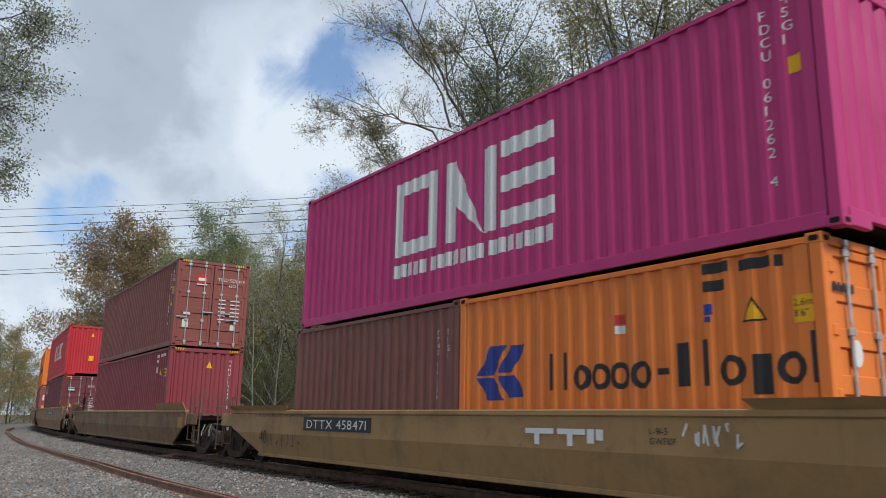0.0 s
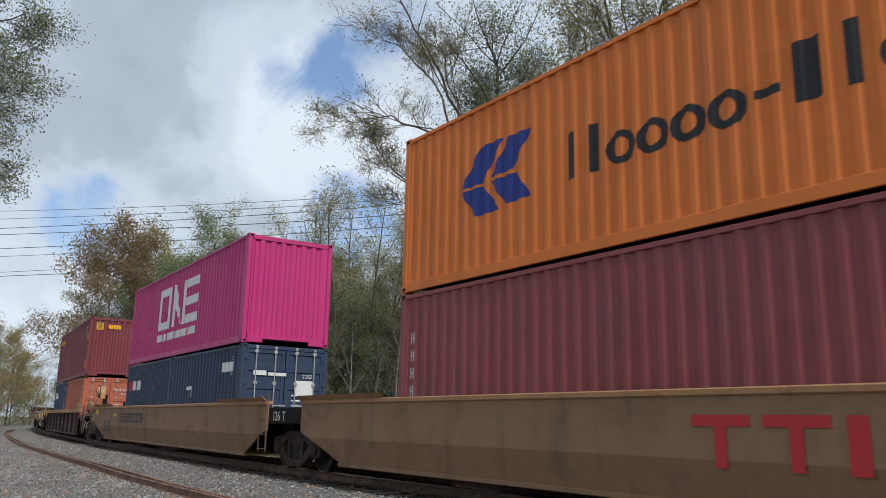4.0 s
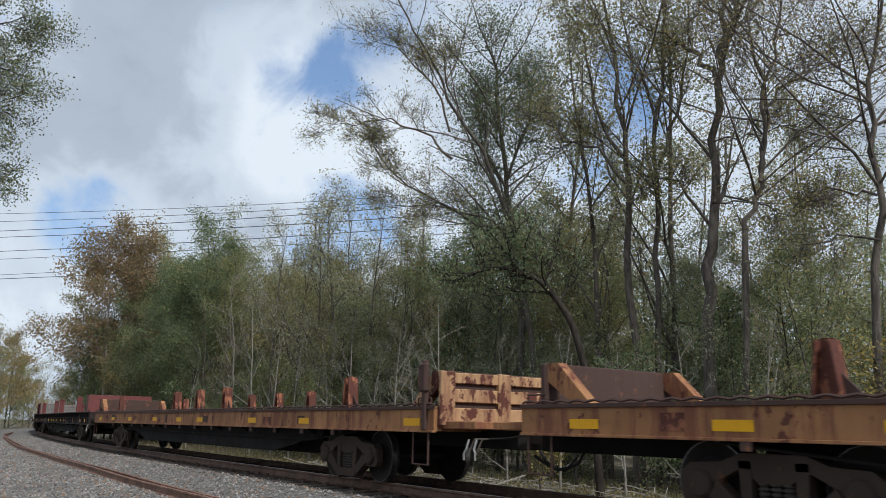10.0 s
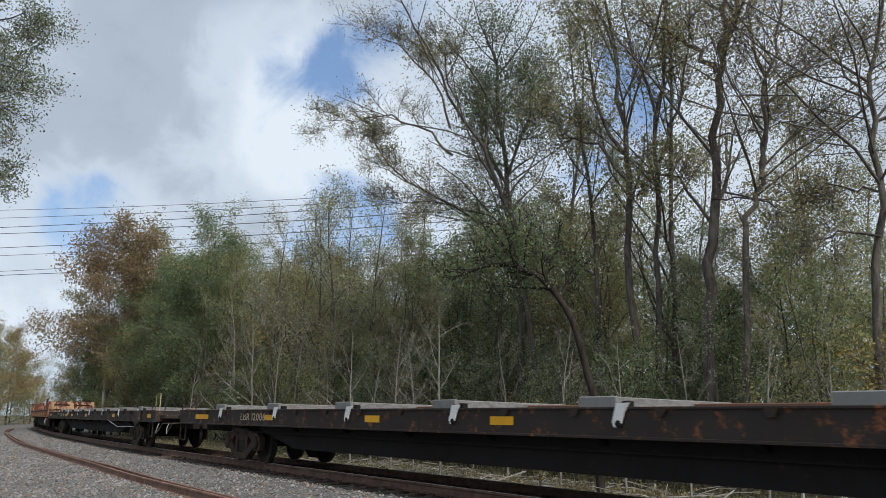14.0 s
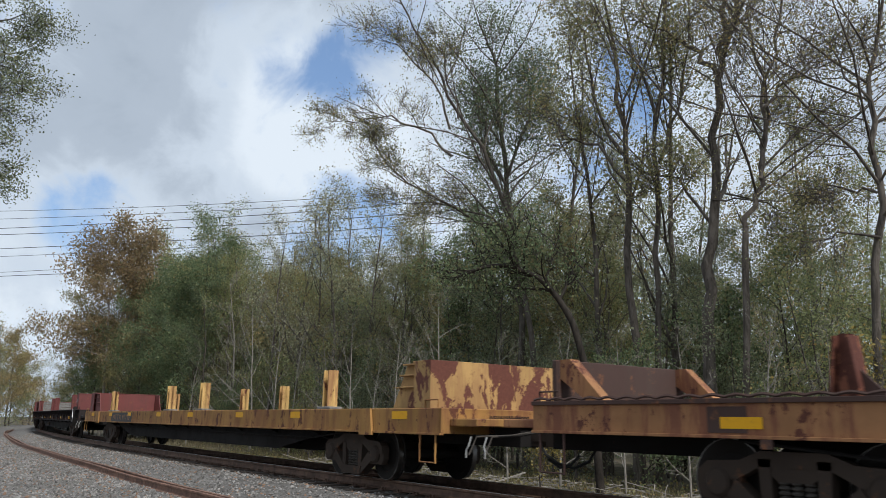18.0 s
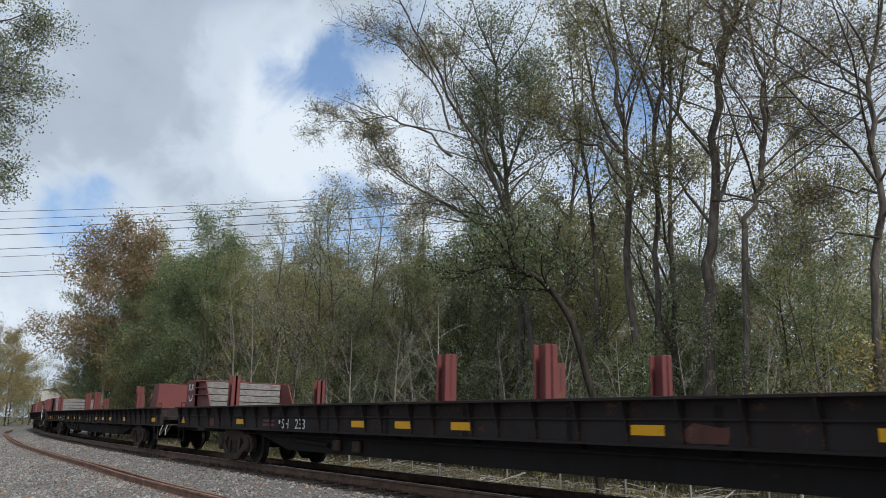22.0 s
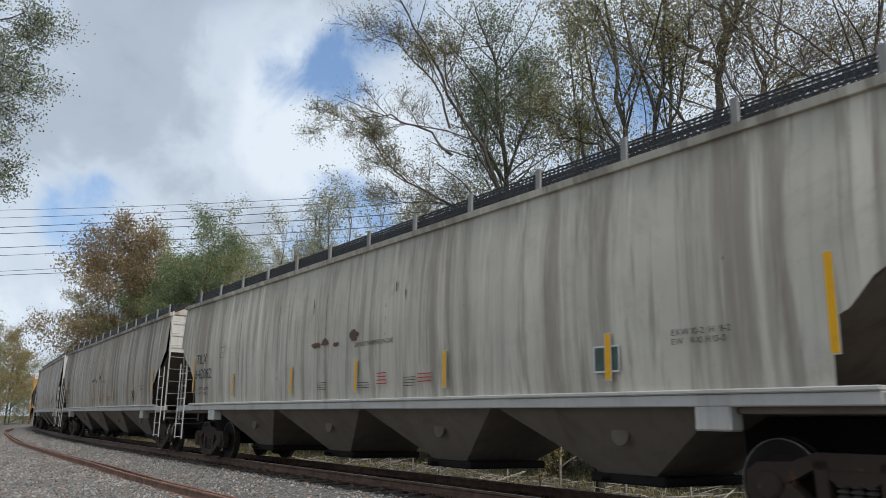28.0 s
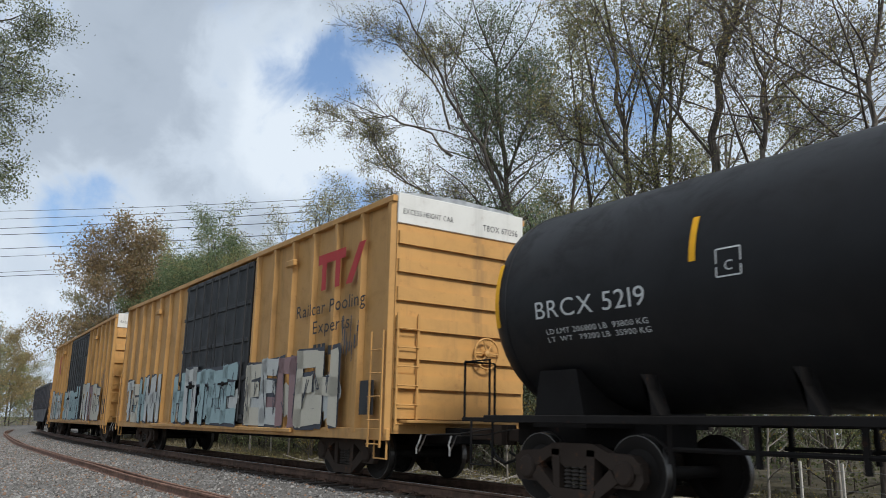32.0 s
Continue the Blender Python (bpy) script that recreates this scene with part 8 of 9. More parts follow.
class Growth:
    """Limbs as tapered tubes and the places where leaves sit."""

    def __init__(self, seed):
        self.rng = random.Random(seed)
        self.v, self.f, self.leaf = [], [], []

    def tube(self, pts, rads, n):
        k = len(self.v)
        for i, (p, r) in enumerate(zip(pts, rads)):
            d = (pts[min(i + 1, len(pts) - 1)] - pts[max(i - 1, 0)]).normalized()
            u = d.cross(Vector((.31, .87, .11))).normalized()
            w = d.cross(u)
            for j in range(n):
                a = 6.2832 * j / n
                self.v.append(tuple(p + (u * math.cos(a) + w * math.sin(a)) * r))
        for i in range(len(pts) - 1):
            for j in range(n):
                self.f.append((k + i * n + j, k + i * n + (j + 1) % n, k + (i + 1) * n + (j + 1) % n, k + (i + 1) * n + j))

    def limb(self, pts, r0, r1, level, kids, deep, ratio=.5, wide=50, bare=.35, lift=.25):
        """A limb along pts; side limbs spring from it down to level deep."""
        rng = self.rng
        n = (8, 6, 4, 3, 3)[level]
        rads = [r0 + (r1 - r0) * i / (len(pts) - 1) for i in range(len(pts))]
        self.tube(pts, rads, n)
        length = sum((b - a).length for a, b in zip(pts, pts[1:]))
        if level >= deep:
            for i in range(1, len(pts)):
                self.leaf += [pts[i], pts[i - 1].lerp(pts[i], .65), pts[i - 1].lerp(pts[i], .3)]
            return
        for c in range(kids[level]):
            t = bare + (1 - bare) * (c + rng.random()) / kids[level]
            x = t * (len(pts) - 1)
            i = min(int(x), len(pts) - 2)
            p, d = pts[i].lerp(pts[i + 1], x - i), (pts[i + 1] - pts[i]).normalized()
            a = rng.uniform(0, 6.283)
            u = d.orthogonal().normalized()
            side = (Matrix.Rotation(a, 3, d) @ u)
            ang = radians(wide * rng.uniform(.65, 1.25))
            nd = (d * math.cos(ang) + side * math.sin(ang) + Vector((0, 0, lift * rng.uniform(.2, 1)))).normalized()
            ln = length * ratio * rng.uniform(.55, 1.15) * (1.15 - .55 * t)
            ln = max(ln, .35)
            m = (5, 5, 3, 2, 2)[level + 1]
            q, out = p.copy(), [p.copy()]
            for s in range(m - 1):
                nd = (nd + Vector((rng.uniform(-.22, .22), rng.uniform(-.22, .22), rng.uniform(-.14, .2)))).normalized()
                q = q + nd * (ln / (m - 1))
                out.append(q.copy())
            r = (rads[i]) * rng.uniform(.35, .6)
            self.limb(out, max(r, .006), max(r * .35, .004), level + 1, kids, deep, ratio, wide, .18, lift * .6)

    def wood(self, name, mat):
        me = bpy.data.meshes.new(name)
        me.from_pydata(self.v, [], self.f)
        me.materials.append(mat)
        me.polygons.foreach_set("use_smooth", [True] * len(me.polygons))
        return me

    def foliage(self, name, mat, per, size, spread, seed=1, keep=1.0):
        rng = np.random.default_rng(seed)
        a = np.array([tuple(p) for p in self.leaf], float)
        if keep < 1:
            a = a[rng.random(len(a)) < keep]
        a = np.repeat(a, per, 0)
        n = len(a)
        a = a + rng.normal(0, spread, (n, 3)) * (1, 1, .85)
        d = rng.normal(0, 1, (n, 3))
        d /= np.linalg.norm(d, axis=1)[:, None]
        e = rng.normal(0, 1, (n, 3))
        e -= (e * d).sum(1)[:, None] * d
        e /= np.linalg.norm(e, axis=1)[:, None]
        s = (size * rng.uniform(.6, 1.4, n))[:, None]
        v = np.stack([a - d * s * .5, a + e * s * .32, a + d * s * .5, a - e * s * .32], 1).reshape(-1, 3)
        me = bpy.data.meshes.new(name)
        me.vertices.add(4 * n)
        me.vertices.foreach_set("co", v.ravel())
        me.loops.add(4 * n)
        me.loops.foreach_set("vertex_index", np.arange(4 * n))
        me.polygons.add(n)
        me.polygons.foreach_set("loop_start", np.arange(n) * 4)
        me.update()
        me.validate()
        me.materials.append(mat)
        return me


def stem_points(rng, h, lean, sway, n=7):
    p, out = Vector((0, 0, -.3)), []
    for i in range(n):
        t = i / (n - 1)
        out.append(Vector((lean[0] * t * t * h + rng.uniform(-sway, sway) * t * h, lean[1] * t * t * h + rng.uniform(-sway, sway) * t * h, -.3 + (h + .3) * t)))
    return out


def forest_tree(seed, h, leaf, bark, kids=(13, 6, 5), per=3, size=.13, spread=.2, bare=.3, ratio=.36, wide=55, stems=1, r=None, keep=1.0, lift=.3):
    """Meshes of one tree: wood and foliage."""
    g = Growth(seed)
    for k in range(stems):
        lean = (g.rng.uniform(-.12, .12) + (.18 * (k - (stems - 1) / 2)), g.rng.uniform(-.1, .1))
        hh = h * (1 - .12 * k)
        rr = r or h * .0085
        g.limb(stem_points(g.rng, hh, lean, .018), rr, rr * .15, 0, kids, 3, ratio, wide, bare, lift)
    return g.wood("trunk", bark), g.foliage("crown", LEAF[leaf], per, size, spread, seed, keep)


def plant(meshes, x, y, turn, scale, label, category="tree", name="tree", group="trees behind the track"):
    """A tree with its wood and crown, standing on the ground."""
    t = thing(name, label, category, group)
    lat = y - track(x).y
    t.matrix_basis = Matrix.Translation((x, y, lie(lat))) @ Matrix.Rotation(turn, 4, "Z") @ Matrix.Diagonal((scale, scale, scale, 1))
    part("trunk" if category == "tree" else "stem", meshes[0], None, t)
    part("crown" if category == "tree" else "foliage", meshes[1], None, t)
    return t


def at_bearing(az, d):
    return d * math.cos(radians(az)), d * math.sin(radians(az))


KINDS = [
    (forest_tree(11, 14, "olive", BARK, (14, 6, 4), 9, 0.101, .30, .12), 14, "slender tree with thinning olive leaves"),
    (forest_tree(12, 15, "green", BARKDARK, (14, 6, 4), 10, 0.112, .30, .1), 15, "tree with a fairly full green crown"),
    (forest_tree(13, 13, "pale", BARK, (16, 6, 4), 3, .10, .28, .2, .28, 45), 13, "pale slim tree with sparse yellowing leaves"),
    (forest_tree(14, 16, "olive", BARK, (10, 5, 4), 9, 0.105, .30, .12, .36, 60, 2), 16, "two-stemmed tree with olive-brown leaves"),
    (forest_tree(15, 15, "dark", BARKDARK, (14, 6, 4), 10, 0.112, .30, .06, .32, 60), 15, "vine-clad tree with dark green leaves"),
    (forest_tree(16, 17, "brown", BARKPALE, (24, 7, 5), 7, .19, .42, .32, .40, 68), 17, "broad tree with russet autumn leaves"),
    (forest_tree(17, 14, "grey", BARK, (14, 6, 4), 10, 0.098, .30, .05, .36, 60), 14, "leafy tree with grey-green foliage"),
    (forest_tree(18, 10, "pale", BARKPALE, (14, 6, 4), 1, .07, .1, .15, .36, 60, keep=.12), 10, "bare pale grey sapling with fine twigs"),
    (forest_tree(19, 16, "green", BARKDARK, (20, 7, 5), 10, 0.144, .38, .1, .40, 66), 16, "broad full-crowned tree with green leaves"),
    (forest_tree(20, 14, "umber", BARK, (14, 6, 4), 10, 0.119, .30, .05, .40, 60), 14, "leafy tree turning olive-brown"),
    (forest_tree(21, 13, "gold", BARK, (13, 6, 4), 11, .21, .5, .03, .42, 62), 13, "dense golden-brown tree beside the line"),
    (forest_tree(22, 13, "umber", BARKDARK, (15, 6, 4), 10, .17, .42, .03, .42, 62), 13, "dense olive-brown tree beside the line"),
    (forest_tree(23, 13, "green", BARKDARK, (16, 6, 4), 11, .16, .40, .02, .42, 62), 13, "dense dark green tree beside the line"),
]
SHRUBS = [
    (forest_tree(31, 5.0, "green", BARKDARK, (6, 4, 3), 10, 0.091, .26, .05, .42, 60, 3, .05), "green leafy undergrowth shrub below the trees"),
    (forest_tree(32, 5.5, "olive", BARK, (6, 4, 3), 10, 0.084, .26, .05, .42, 60, 3, .05), "olive-brown undergrowth shrub below the trees"),
    (forest_tree(33, 4.0, "dark", BARKDARK, (6, 4, 3), 12, 0.091, .24, .02, .42, 60, 3, .04), "dense dark green thicket"),
    (forest_tree(34, 3.0, "yellow", BARK, (7, 4, 3), 3, .085, .16, .25, .4, 50, 2, .03), "small sapling with yellow leaves"),
    (forest_tree(35, 5.0, "grey", BARK, (6, 4, 3), 10, 0.084, .26, .05, .42, 60, 3, .05), "grey-green undergrowth shrub below the trees"),
]

# how high the wood stands over the horizon, by bearing, in degrees
CREST = [(108, 12), (114, 12.2), (120, 12.2), (126, 12.2), (131, 13.8), (136, 14.6), (140, 14.4), (144, 13.0), (148.5, 10.8), (151, 11.4), (155, 11.0), (157.5, 10.8), (160, 11.0),
         (164.6, 11.0), (166, 9.4), (169, 7.0), (171, 5)]


def crest(az):
    for (a, u), (b, v) in zip(CREST, CREST[1:]):
        if a <= az <= b:
            return u + (v - u) * (az - a) / (b - a)
    return 12.0


def stand(k, az, d, rise, turn, group="trees behind the track"):
    """A tree of kind k at a bearing whose top stands rise degrees over the horizon."""
    meshes, h, label = KINDS[k]
    x, y = at_bearing(az, d)
    plant(meshes, x, y, turn, (d * math.tan(radians(rise)) + 1.8) / h, label, group=group)


def woods():
    rng = random.Random(8)
    # the edge of the wood along the far side of the track, and the rows behind it
    for count, first, gap, near, deep, picks in (
            (40, -1, 1.1, 11.5, 15.0, ([6, 1, 6, 0], [6, 9, 1, 6], [2, 9, 0, 2])),
            (32, -2, 3.2, 10.5, 14.0, ([0, 3, 6, 9, 6], [6, 6, 9, 2, 1], [9, 0, 2, 6, 9])),
            (30, 1, 4.2, 16, 23, ([6, 0, 3, 9], [6, 1, 4, 0], [0, 2, 2, 9])),
            (28, 10, 5.0, 27, 44, ([0, 6, 3], [1, 6, 4], [0, 2, 6, 3]))):
        for i in range(count):
            p = track(first - i * gap + rng.uniform(-1, 1), rng.uniform(near, deep))
            az, d = math.degrees(math.atan2(p.y, p.x)), math.hypot(p.x, p.y)
            if az > 167.5 or az < 112:
                continue
            stand(rng.choice(picks[0] if az < 136 else picks[1] if az < 146 else picks[2]), az, d, crest(az) * rng.uniform(.74, 1.0), rng.uniform(0, 6.3))
    # slim stems that rise between the large trees
    for az, d, k, rise in ((128.8, 27, 2, 29), (133.6, 28, 2, 27), (136.2, 32, 2, 25), (119.4, 29, 2, 21), (143.2, 36, 2, 16.5), (152.5, 42, 2, 15), (150.2, 40, 2, 15.2), (147.6, 44, 2, 13.6), (153.8, 44, 2, 14.4), (155.3, 47, 2, 14.2), (156.9, 50, 2, 13.2), (151.4, 46, 2, 14.8), (148.9, 42, 2, 13.2), (145.6, 40, 2, 14.4)):
        stand(k, az, d, rise, az)
    # crowns of middle height that close the gaps between the tall stems
    for az, d, k, rise in ((119.5, 38, 2, 17.5), (122.8, 40, 9, 16.0), (127.2, 41, 2, 18.5), (130.4, 40, 0, 16.5), (133.2, 42, 2, 18.0), (136.4, 40, 0, 16.5), (115.9, 34, 0, 15.0)):
        stand(k, az, d, rise, az * 3)
    # bare twigs at the edge
    for az, d, rise in ((159.3, 56, 9.2), (162.2, 60, 4.5), (152.8, 36, 6.0), (149.8, 33, 5.0), (140.2, 23, 5.5), (128.0, 20, 6), (156.6, 44, 7.5), (155.4, 40, 6.5), (158.0, 47, 8.0), (151.2, 33, 7.0), (148.4, 29, 6.5), (144.9, 25, 8.5), (146.8, 27, 5.5), (136.6, 22, 7.5), (132.2, 21, 6.0), (123.2, 20.5, 7.0), (119.0, 20, 6.0)):
        stand(7, az, d, rise, az)
    # undergrowth
    for i in range(92):
        s = 4 - i * 1.15 + rng.uniform(-.6, .6)
        p = track(s, rng.uniform(8.6, 11.5) if i % 2 else rng.uniform(11.5, 18))
        az = math.degrees(math.atan2(p.y, p.x))
        if az > 169 or az < 112:
            continue
        pick = rng.choice([0, 1, 4, 0, 4] if az < 136 else [0, 4, 0, 4] if az < 147 else [0, 1, 4, 1, 4])
        plant(SHRUBS[pick][0], p.x, p.y, rng.uniform(0, 6.3), rng.uniform(.7, 1.1) * (1.3 if i % 2 == 0 else .9), SHRUBS[pick][1], "shrub", "shrub", "undergrowth at the wood's edge")
    for az, d, sc in ((138.0, 19, .6), (115.0, 20.5, 1.15), (154, 36, .7)):
        x, y = at_bearing(az, d)
        plant(SHRUBS[3][0], x, y, az, sc, SHRUBS[3][1], "shrub", "shrub", "undergrowth at the wood's edge")


woods()


def deep_woods():
    """The closed depth of the wood, too far off to tell its trees apart."""
    rng = np.random.default_rng(12)
    n = 52000
    s = 30 - 190 * rng.random(n)
    lat = 22 + 40 * rng.random(n)
    pos = np.array([tuple(track(float(a), float(b))) for a, b in zip(s, lat)])
    az = np.degrees(np.arctan2(pos[:, 1], pos[:, 0]))
    keep = (az < 168.6) & (az > 111)
    pos, az = pos[keep], az[keep]
    top = np.hypot(pos[:, 0], pos[:, 1]) * np.tan(np.radians(np.array([crest(float(a)) * (.8 if a < 146 else .66) for a in az])))
    pos[:, 2] = -.4 + top * rng.random(len(pos)) ** 1.1 * (1 + .18 * np.sin(pos[:, 0] * .9) * np.cos(pos[:, 1] * .7))
    g = Growth(5)
    g.leaf = [Vector(p) for p in pos]
    me = g.foliage("deep_woods", LEAF["grey"], 1, .42, .3, 7)
    tagged(new("deep_woods", me), "dense grey-green depth of the wood behind the trees", "woods", kind="stuff")


deep_woods()


def landmark_trees():
    # russet oak and its green neighbours down the line
    for az, d, k, rise, turn in ((167.6, 78, 5, 11.9, .4), (166.0, 80, 5, 10.9, 2.0), (168.0, 84, 9, 7.0, 1.3), (166.9, 86, 9, 8.6, 4.3), (162.0, 64, 8, 11.9, 1.0), (159.8, 66, 3, 12.0, 2.2), (161.0, 70, 0, 12.2, .9), (163.9, 68, 8, 8.6, .2), (165.4, 72, 9, 7.0, 3.0), (168.2, 84, 1, 6.0, 1.1),
                              (158.2, 62, 3, 11.6, .7), (161.2, 60, 4, 8.5, 4), (168.8, 95, 6, 4.2, 2)):
        stand(k, az, d, rise, turn)
    # dense crowns that close the wood's edge down to the ground
    for az, d, k, rise in ((169.6, 112, 11, 2.4), (168.2, 92, 12, 5.0), (168.2, 88, 11, 6.6), (167.3, 84, 12, 6.2), (166.4, 82, 11, 7.6), (165.6, 78, 12, 7.2), (164.6, 76, 12, 9.2), (163.4, 74, 12, 9.6), (162.4, 72, 11, 8.6), (161.4, 70, 12, 9.2), (160.2, 68, 12, 8.4),
                           (158.9, 62, 11, 8.8), (157.4, 58, 11, 8.2), (155.8, 56, 12, 7.8), (154.2, 52, 11, 8.4), (152.4, 50, 11, 7.6), (150.6, 47, 12, 7.6), (168.2, 82, 12, 3.6), (167.6, 78, 11, 4.0), (166.2, 75, 12, 4.4), (164.8, 71, 11, 4.6), (163.0, 66, 12, 5.0)):
        stand(k, az, d, rise, az * 5)
    # beyond the bend on the near side
    for x, y, k, sc in ((-112, 7.5, 10, 1.05), (-124, 9.8, 10, 1.0), (-136, 15.2, 10, 1.0), (-100, 4.0, 10, 1.1), (-150, 18.8, 10, 1.0), (-104, 1.5, 10, 1.15), (-142, 15.0, 10, .75), (-118, 9.0, 11, .7), (-168, 23.4, 10, .75)):
        plant(KINDS[k][0], x, y, x, sc, KINDS[k][2], group="trees beyond the bend")
    for x, y, k, sc in ((-104, 6.5, 1, 1.7), (-112, 8.5, 1, 2.0), (-122, 10.5, 1, 2.1), (-135, 14, 4, 2.0), (-148, 18, 1, 2.2), (-165, 24, 1, 2.0), (-108, 4, 1, 2.2), (-182, 32, 4, 2.0)):
        plant(SHRUBS[k][0], x, y, x, sc, SHRUBS[k][1], "shrub", "shrub", "shrubs beyond the bend")

    def hero(label, az, d, stems, leaf, bark, per, size, spread, kids, keep=1.0, ratio=.34, wide=50, bare=.3, seed=1, lift=.2, crown="crown", sway=.13):
        """A tree whose main stems run through (right, up, back) waypoints in metres from its foot."""
        t = thing("tree", label, "tree", "large trees behind the track")
        x, y = at_bearing(az, d)
        g = Growth(seed)
        for run_, r0, r1, k2 in stems:
            pts = [Vector(p) for p in run_]
            fine = []
            for a, b in zip(pts, pts[1:]):
                for j in range(3):
                    q = a.lerp(b, j / 3)
                    fine.append(q + Vector((g.rng.uniform(-sway, sway), g.rng.uniform(-sway, sway), g.rng.uniform(-sway, sway) * .75)) * (1 if len(fine) else 0))
            fine.append(pts[-1])
            g.limb(fine, r0 * .72, r1 * .7, 0, (round(k2 * 1.3), *kids), 3, ratio, wide, bare, lift)
        t.matrix_basis = Matrix.Translation((x, y, lie(y - track(x).y))) @ Matrix.Rotation(radians(az - 90), 4, "Z")
        part("trunk", g.wood("trunk", bark), None, t)
        part(crown, g.foliage(crown, LEAF[leaf], per, size, spread, seed, keep), None, t)
        return t

    hero("tall tree with a split dead top and sparse small leaves", 126.4, 23.0,
         [([(-.1, 0, -.3), (0, -.1, 4.8), (.2, 0, 6.9), (.4, .2, 9.1), (.6, -.1, 11.7), (.9, 0, 13.2), (1.1, .2, 15.1), (1.3, 0, 17.1)], .27, .05, 9),
          ([(.6, -.2, 11.8), (.1, 0, 12.7), (-.6, .2, 13.3), (-1.5, -.2, 13.8)], .12, .03, 5),
          ([(.8, -.2, 12.7), (1.2, 0, 13.7), (1.5, .2, 14.8), (1.8, -.2, 16.8)], .11, .03, 7),
          ([(.4, -.2, 9.8), (1.4, 0, 9.9), (2.5, .3, 10.3), (3.5, -.2, 9.9)], .035, .01, 9),
          ([(.3, -.2, 8.0), (1.3, 0, 8.0), (2.5, .3, 7.6), (3.6, -.2, 8.2)], .04, .01, 9),
          ([(.2, 0, 7.4), (-.6, -.2, 8.6), (-1.4, .2, 9.2)], .07, .02, 7)],
         "sere", BARK, 3, .068, .36, (8, 6), .78, .36, 50, .3, 41)
    hero("tall forked tree with grey limbs and sparse leaves", 131.3, 24.5,
         [([(0, 0, -.3), (0, .2, 5.8), (-.1, -.1, 9.2), (-.25, 0, 12.0), (-.55, .2, 14.5), (-.8, -.2, 17.6)], .2, .04, 10),
          ([(-.1, -.2, 9.2), (-.9, 0, 10.4), (-2.0, .2, 10.9), (-2.8, -.2, 11.6)], .09, .02, 8),
          ([(-.2, -.2, 10.1), (-1.0, 0, 12.1), (-1.3, .2, 14.5), (-1.9, -.2, 15.2)], .09, .02, 8),
          ([(.5, 0, -.3), (.7, .2, 5.8), (.8, -.1, 9.1), (1.0, 0, 12.3), (1.2, .2, 15.1), (1.4, -.2, 18.0)], .15, .03, 10),
          ([(.9, -.2, 11.0), (.4, 0, 13.0), (0, .2, 15.2), (-.1, -.2, 17.3)], .08, .02, 8),
          ([(.9, -.2, 9.7), (1.4, 0, 11.5), (1.9, .2, 13.6), (2.2, -.2, 16.6)], .09, .02, 9)],
         "sere", BARK, 3, .068, .36, (8, 6), .78, .34, 48, .3, 42)
    hero("crooked tree with a brownish olive crown", 124.9, 22.0,
         [([(0, .2, -.3), (.4, -.1, 6.3), (.6, 0, 7.2), (.95, .2, 8.1), (1.1, -.1, 9.9), (1.4, 0, 11.4), (1.7, .2, 12.9), (1.9, -.1, 14.6)], .14, .03, 13),
          ([(.95, -.2, 8.2), (1.25, .2, 9.7), (1.2, 0, 11.1), (1.0, -.2, 12.6), (1.05, .2, 14.4)], .09, .02, 12),
          ([(1.15, -.2, 10.2), (1.9, 0, 11.0), (2.65, .2, 11.4), (3.9, -.2, 11.6)], .06, .015, 7),
          ([(1.1, 0, 9.6), (.6, -.2, 10.6), (.2, .2, 11.7)], .05, .015, 4)],
         "umber", BARK, 3, .066, .5, (8, 6), .45, .46, 58, .35, 51)
    hero("leaning tree with long bare boughs", 139.9, 29.0,
         [([(1.2, .2, -.3), (.7, -.1, 4.9), (0, 0, 8.8), (-.8, .2, 11.4), (-2.0, -.1, 13.3), (-3.3, 0, 15.9), (-4.3, .2, 17.9), (-5.2, -.1, 19.7)], .17, .02, 10),
          ([(0, -.2, 8.8), (-1.2, .2, 9.2), (-2.7, 0, 10.0), (-4.0, -.2, 10.7), (-5.3, .2, 11.4)], .09, .015, 11),
          ([(-2.3, -.2, 11.7), (-3.2, .2, 12.8), (-4.8, 0, 13.4), (-6.1, -.2, 13.2), (-7.5, .2, 13.4)], .075, .012, 12),
          ([(-2.4, -.2, 12.8), (-3.1, 0, 14.9), (-4.2, .2, 16.2), (-5.6, -.2, 16.9)], .07, .012, 10),
          ([(-2.1, 0, 13.3), (-2.6, -.2, 15.4), (-3.1, .2, 17.1)], .06, .012, 9),
          ([(0, -.2, 8.7), (-1.4, 0, 9.6), (-3.1, .2, 10.0), (-4.9, -.2, 9.8)], .07, .015, 10),
          ([(-4.0, 0, 10.7), (-5.1, -.2, 11.9), (-5.5, .2, 12.8)], .05, .012, 7)],
         "sere", BARK, 3, .064, .2, (8, 6), .45, .3, 45, .25, 43)
    hero("column of dark vine leaves on a tall tree", 139.0, 31.0,
         [([(.1, 0, -.3), (-.1, .2, 6.0), (-.5, -.1, 9.6), (-.9, 0, 13.2), (-1.1, .2, 16.3), (-1.6, -.2, 17.4)], .22, .06, 26),
          ([(-.7, 0, 11.5), (.1, -.2, 14.0), (.4, .2, 16.2)], .1, .03, 15),
          ([(-.5, 0, 10.1), (-1.6, -.2, 13.0), (-2.2, .2, 15.8)], .1, .03, 15)],
         "dark", BARK, 4, .085, .5, (7, 6), .8, .28, 60, .2, 44)
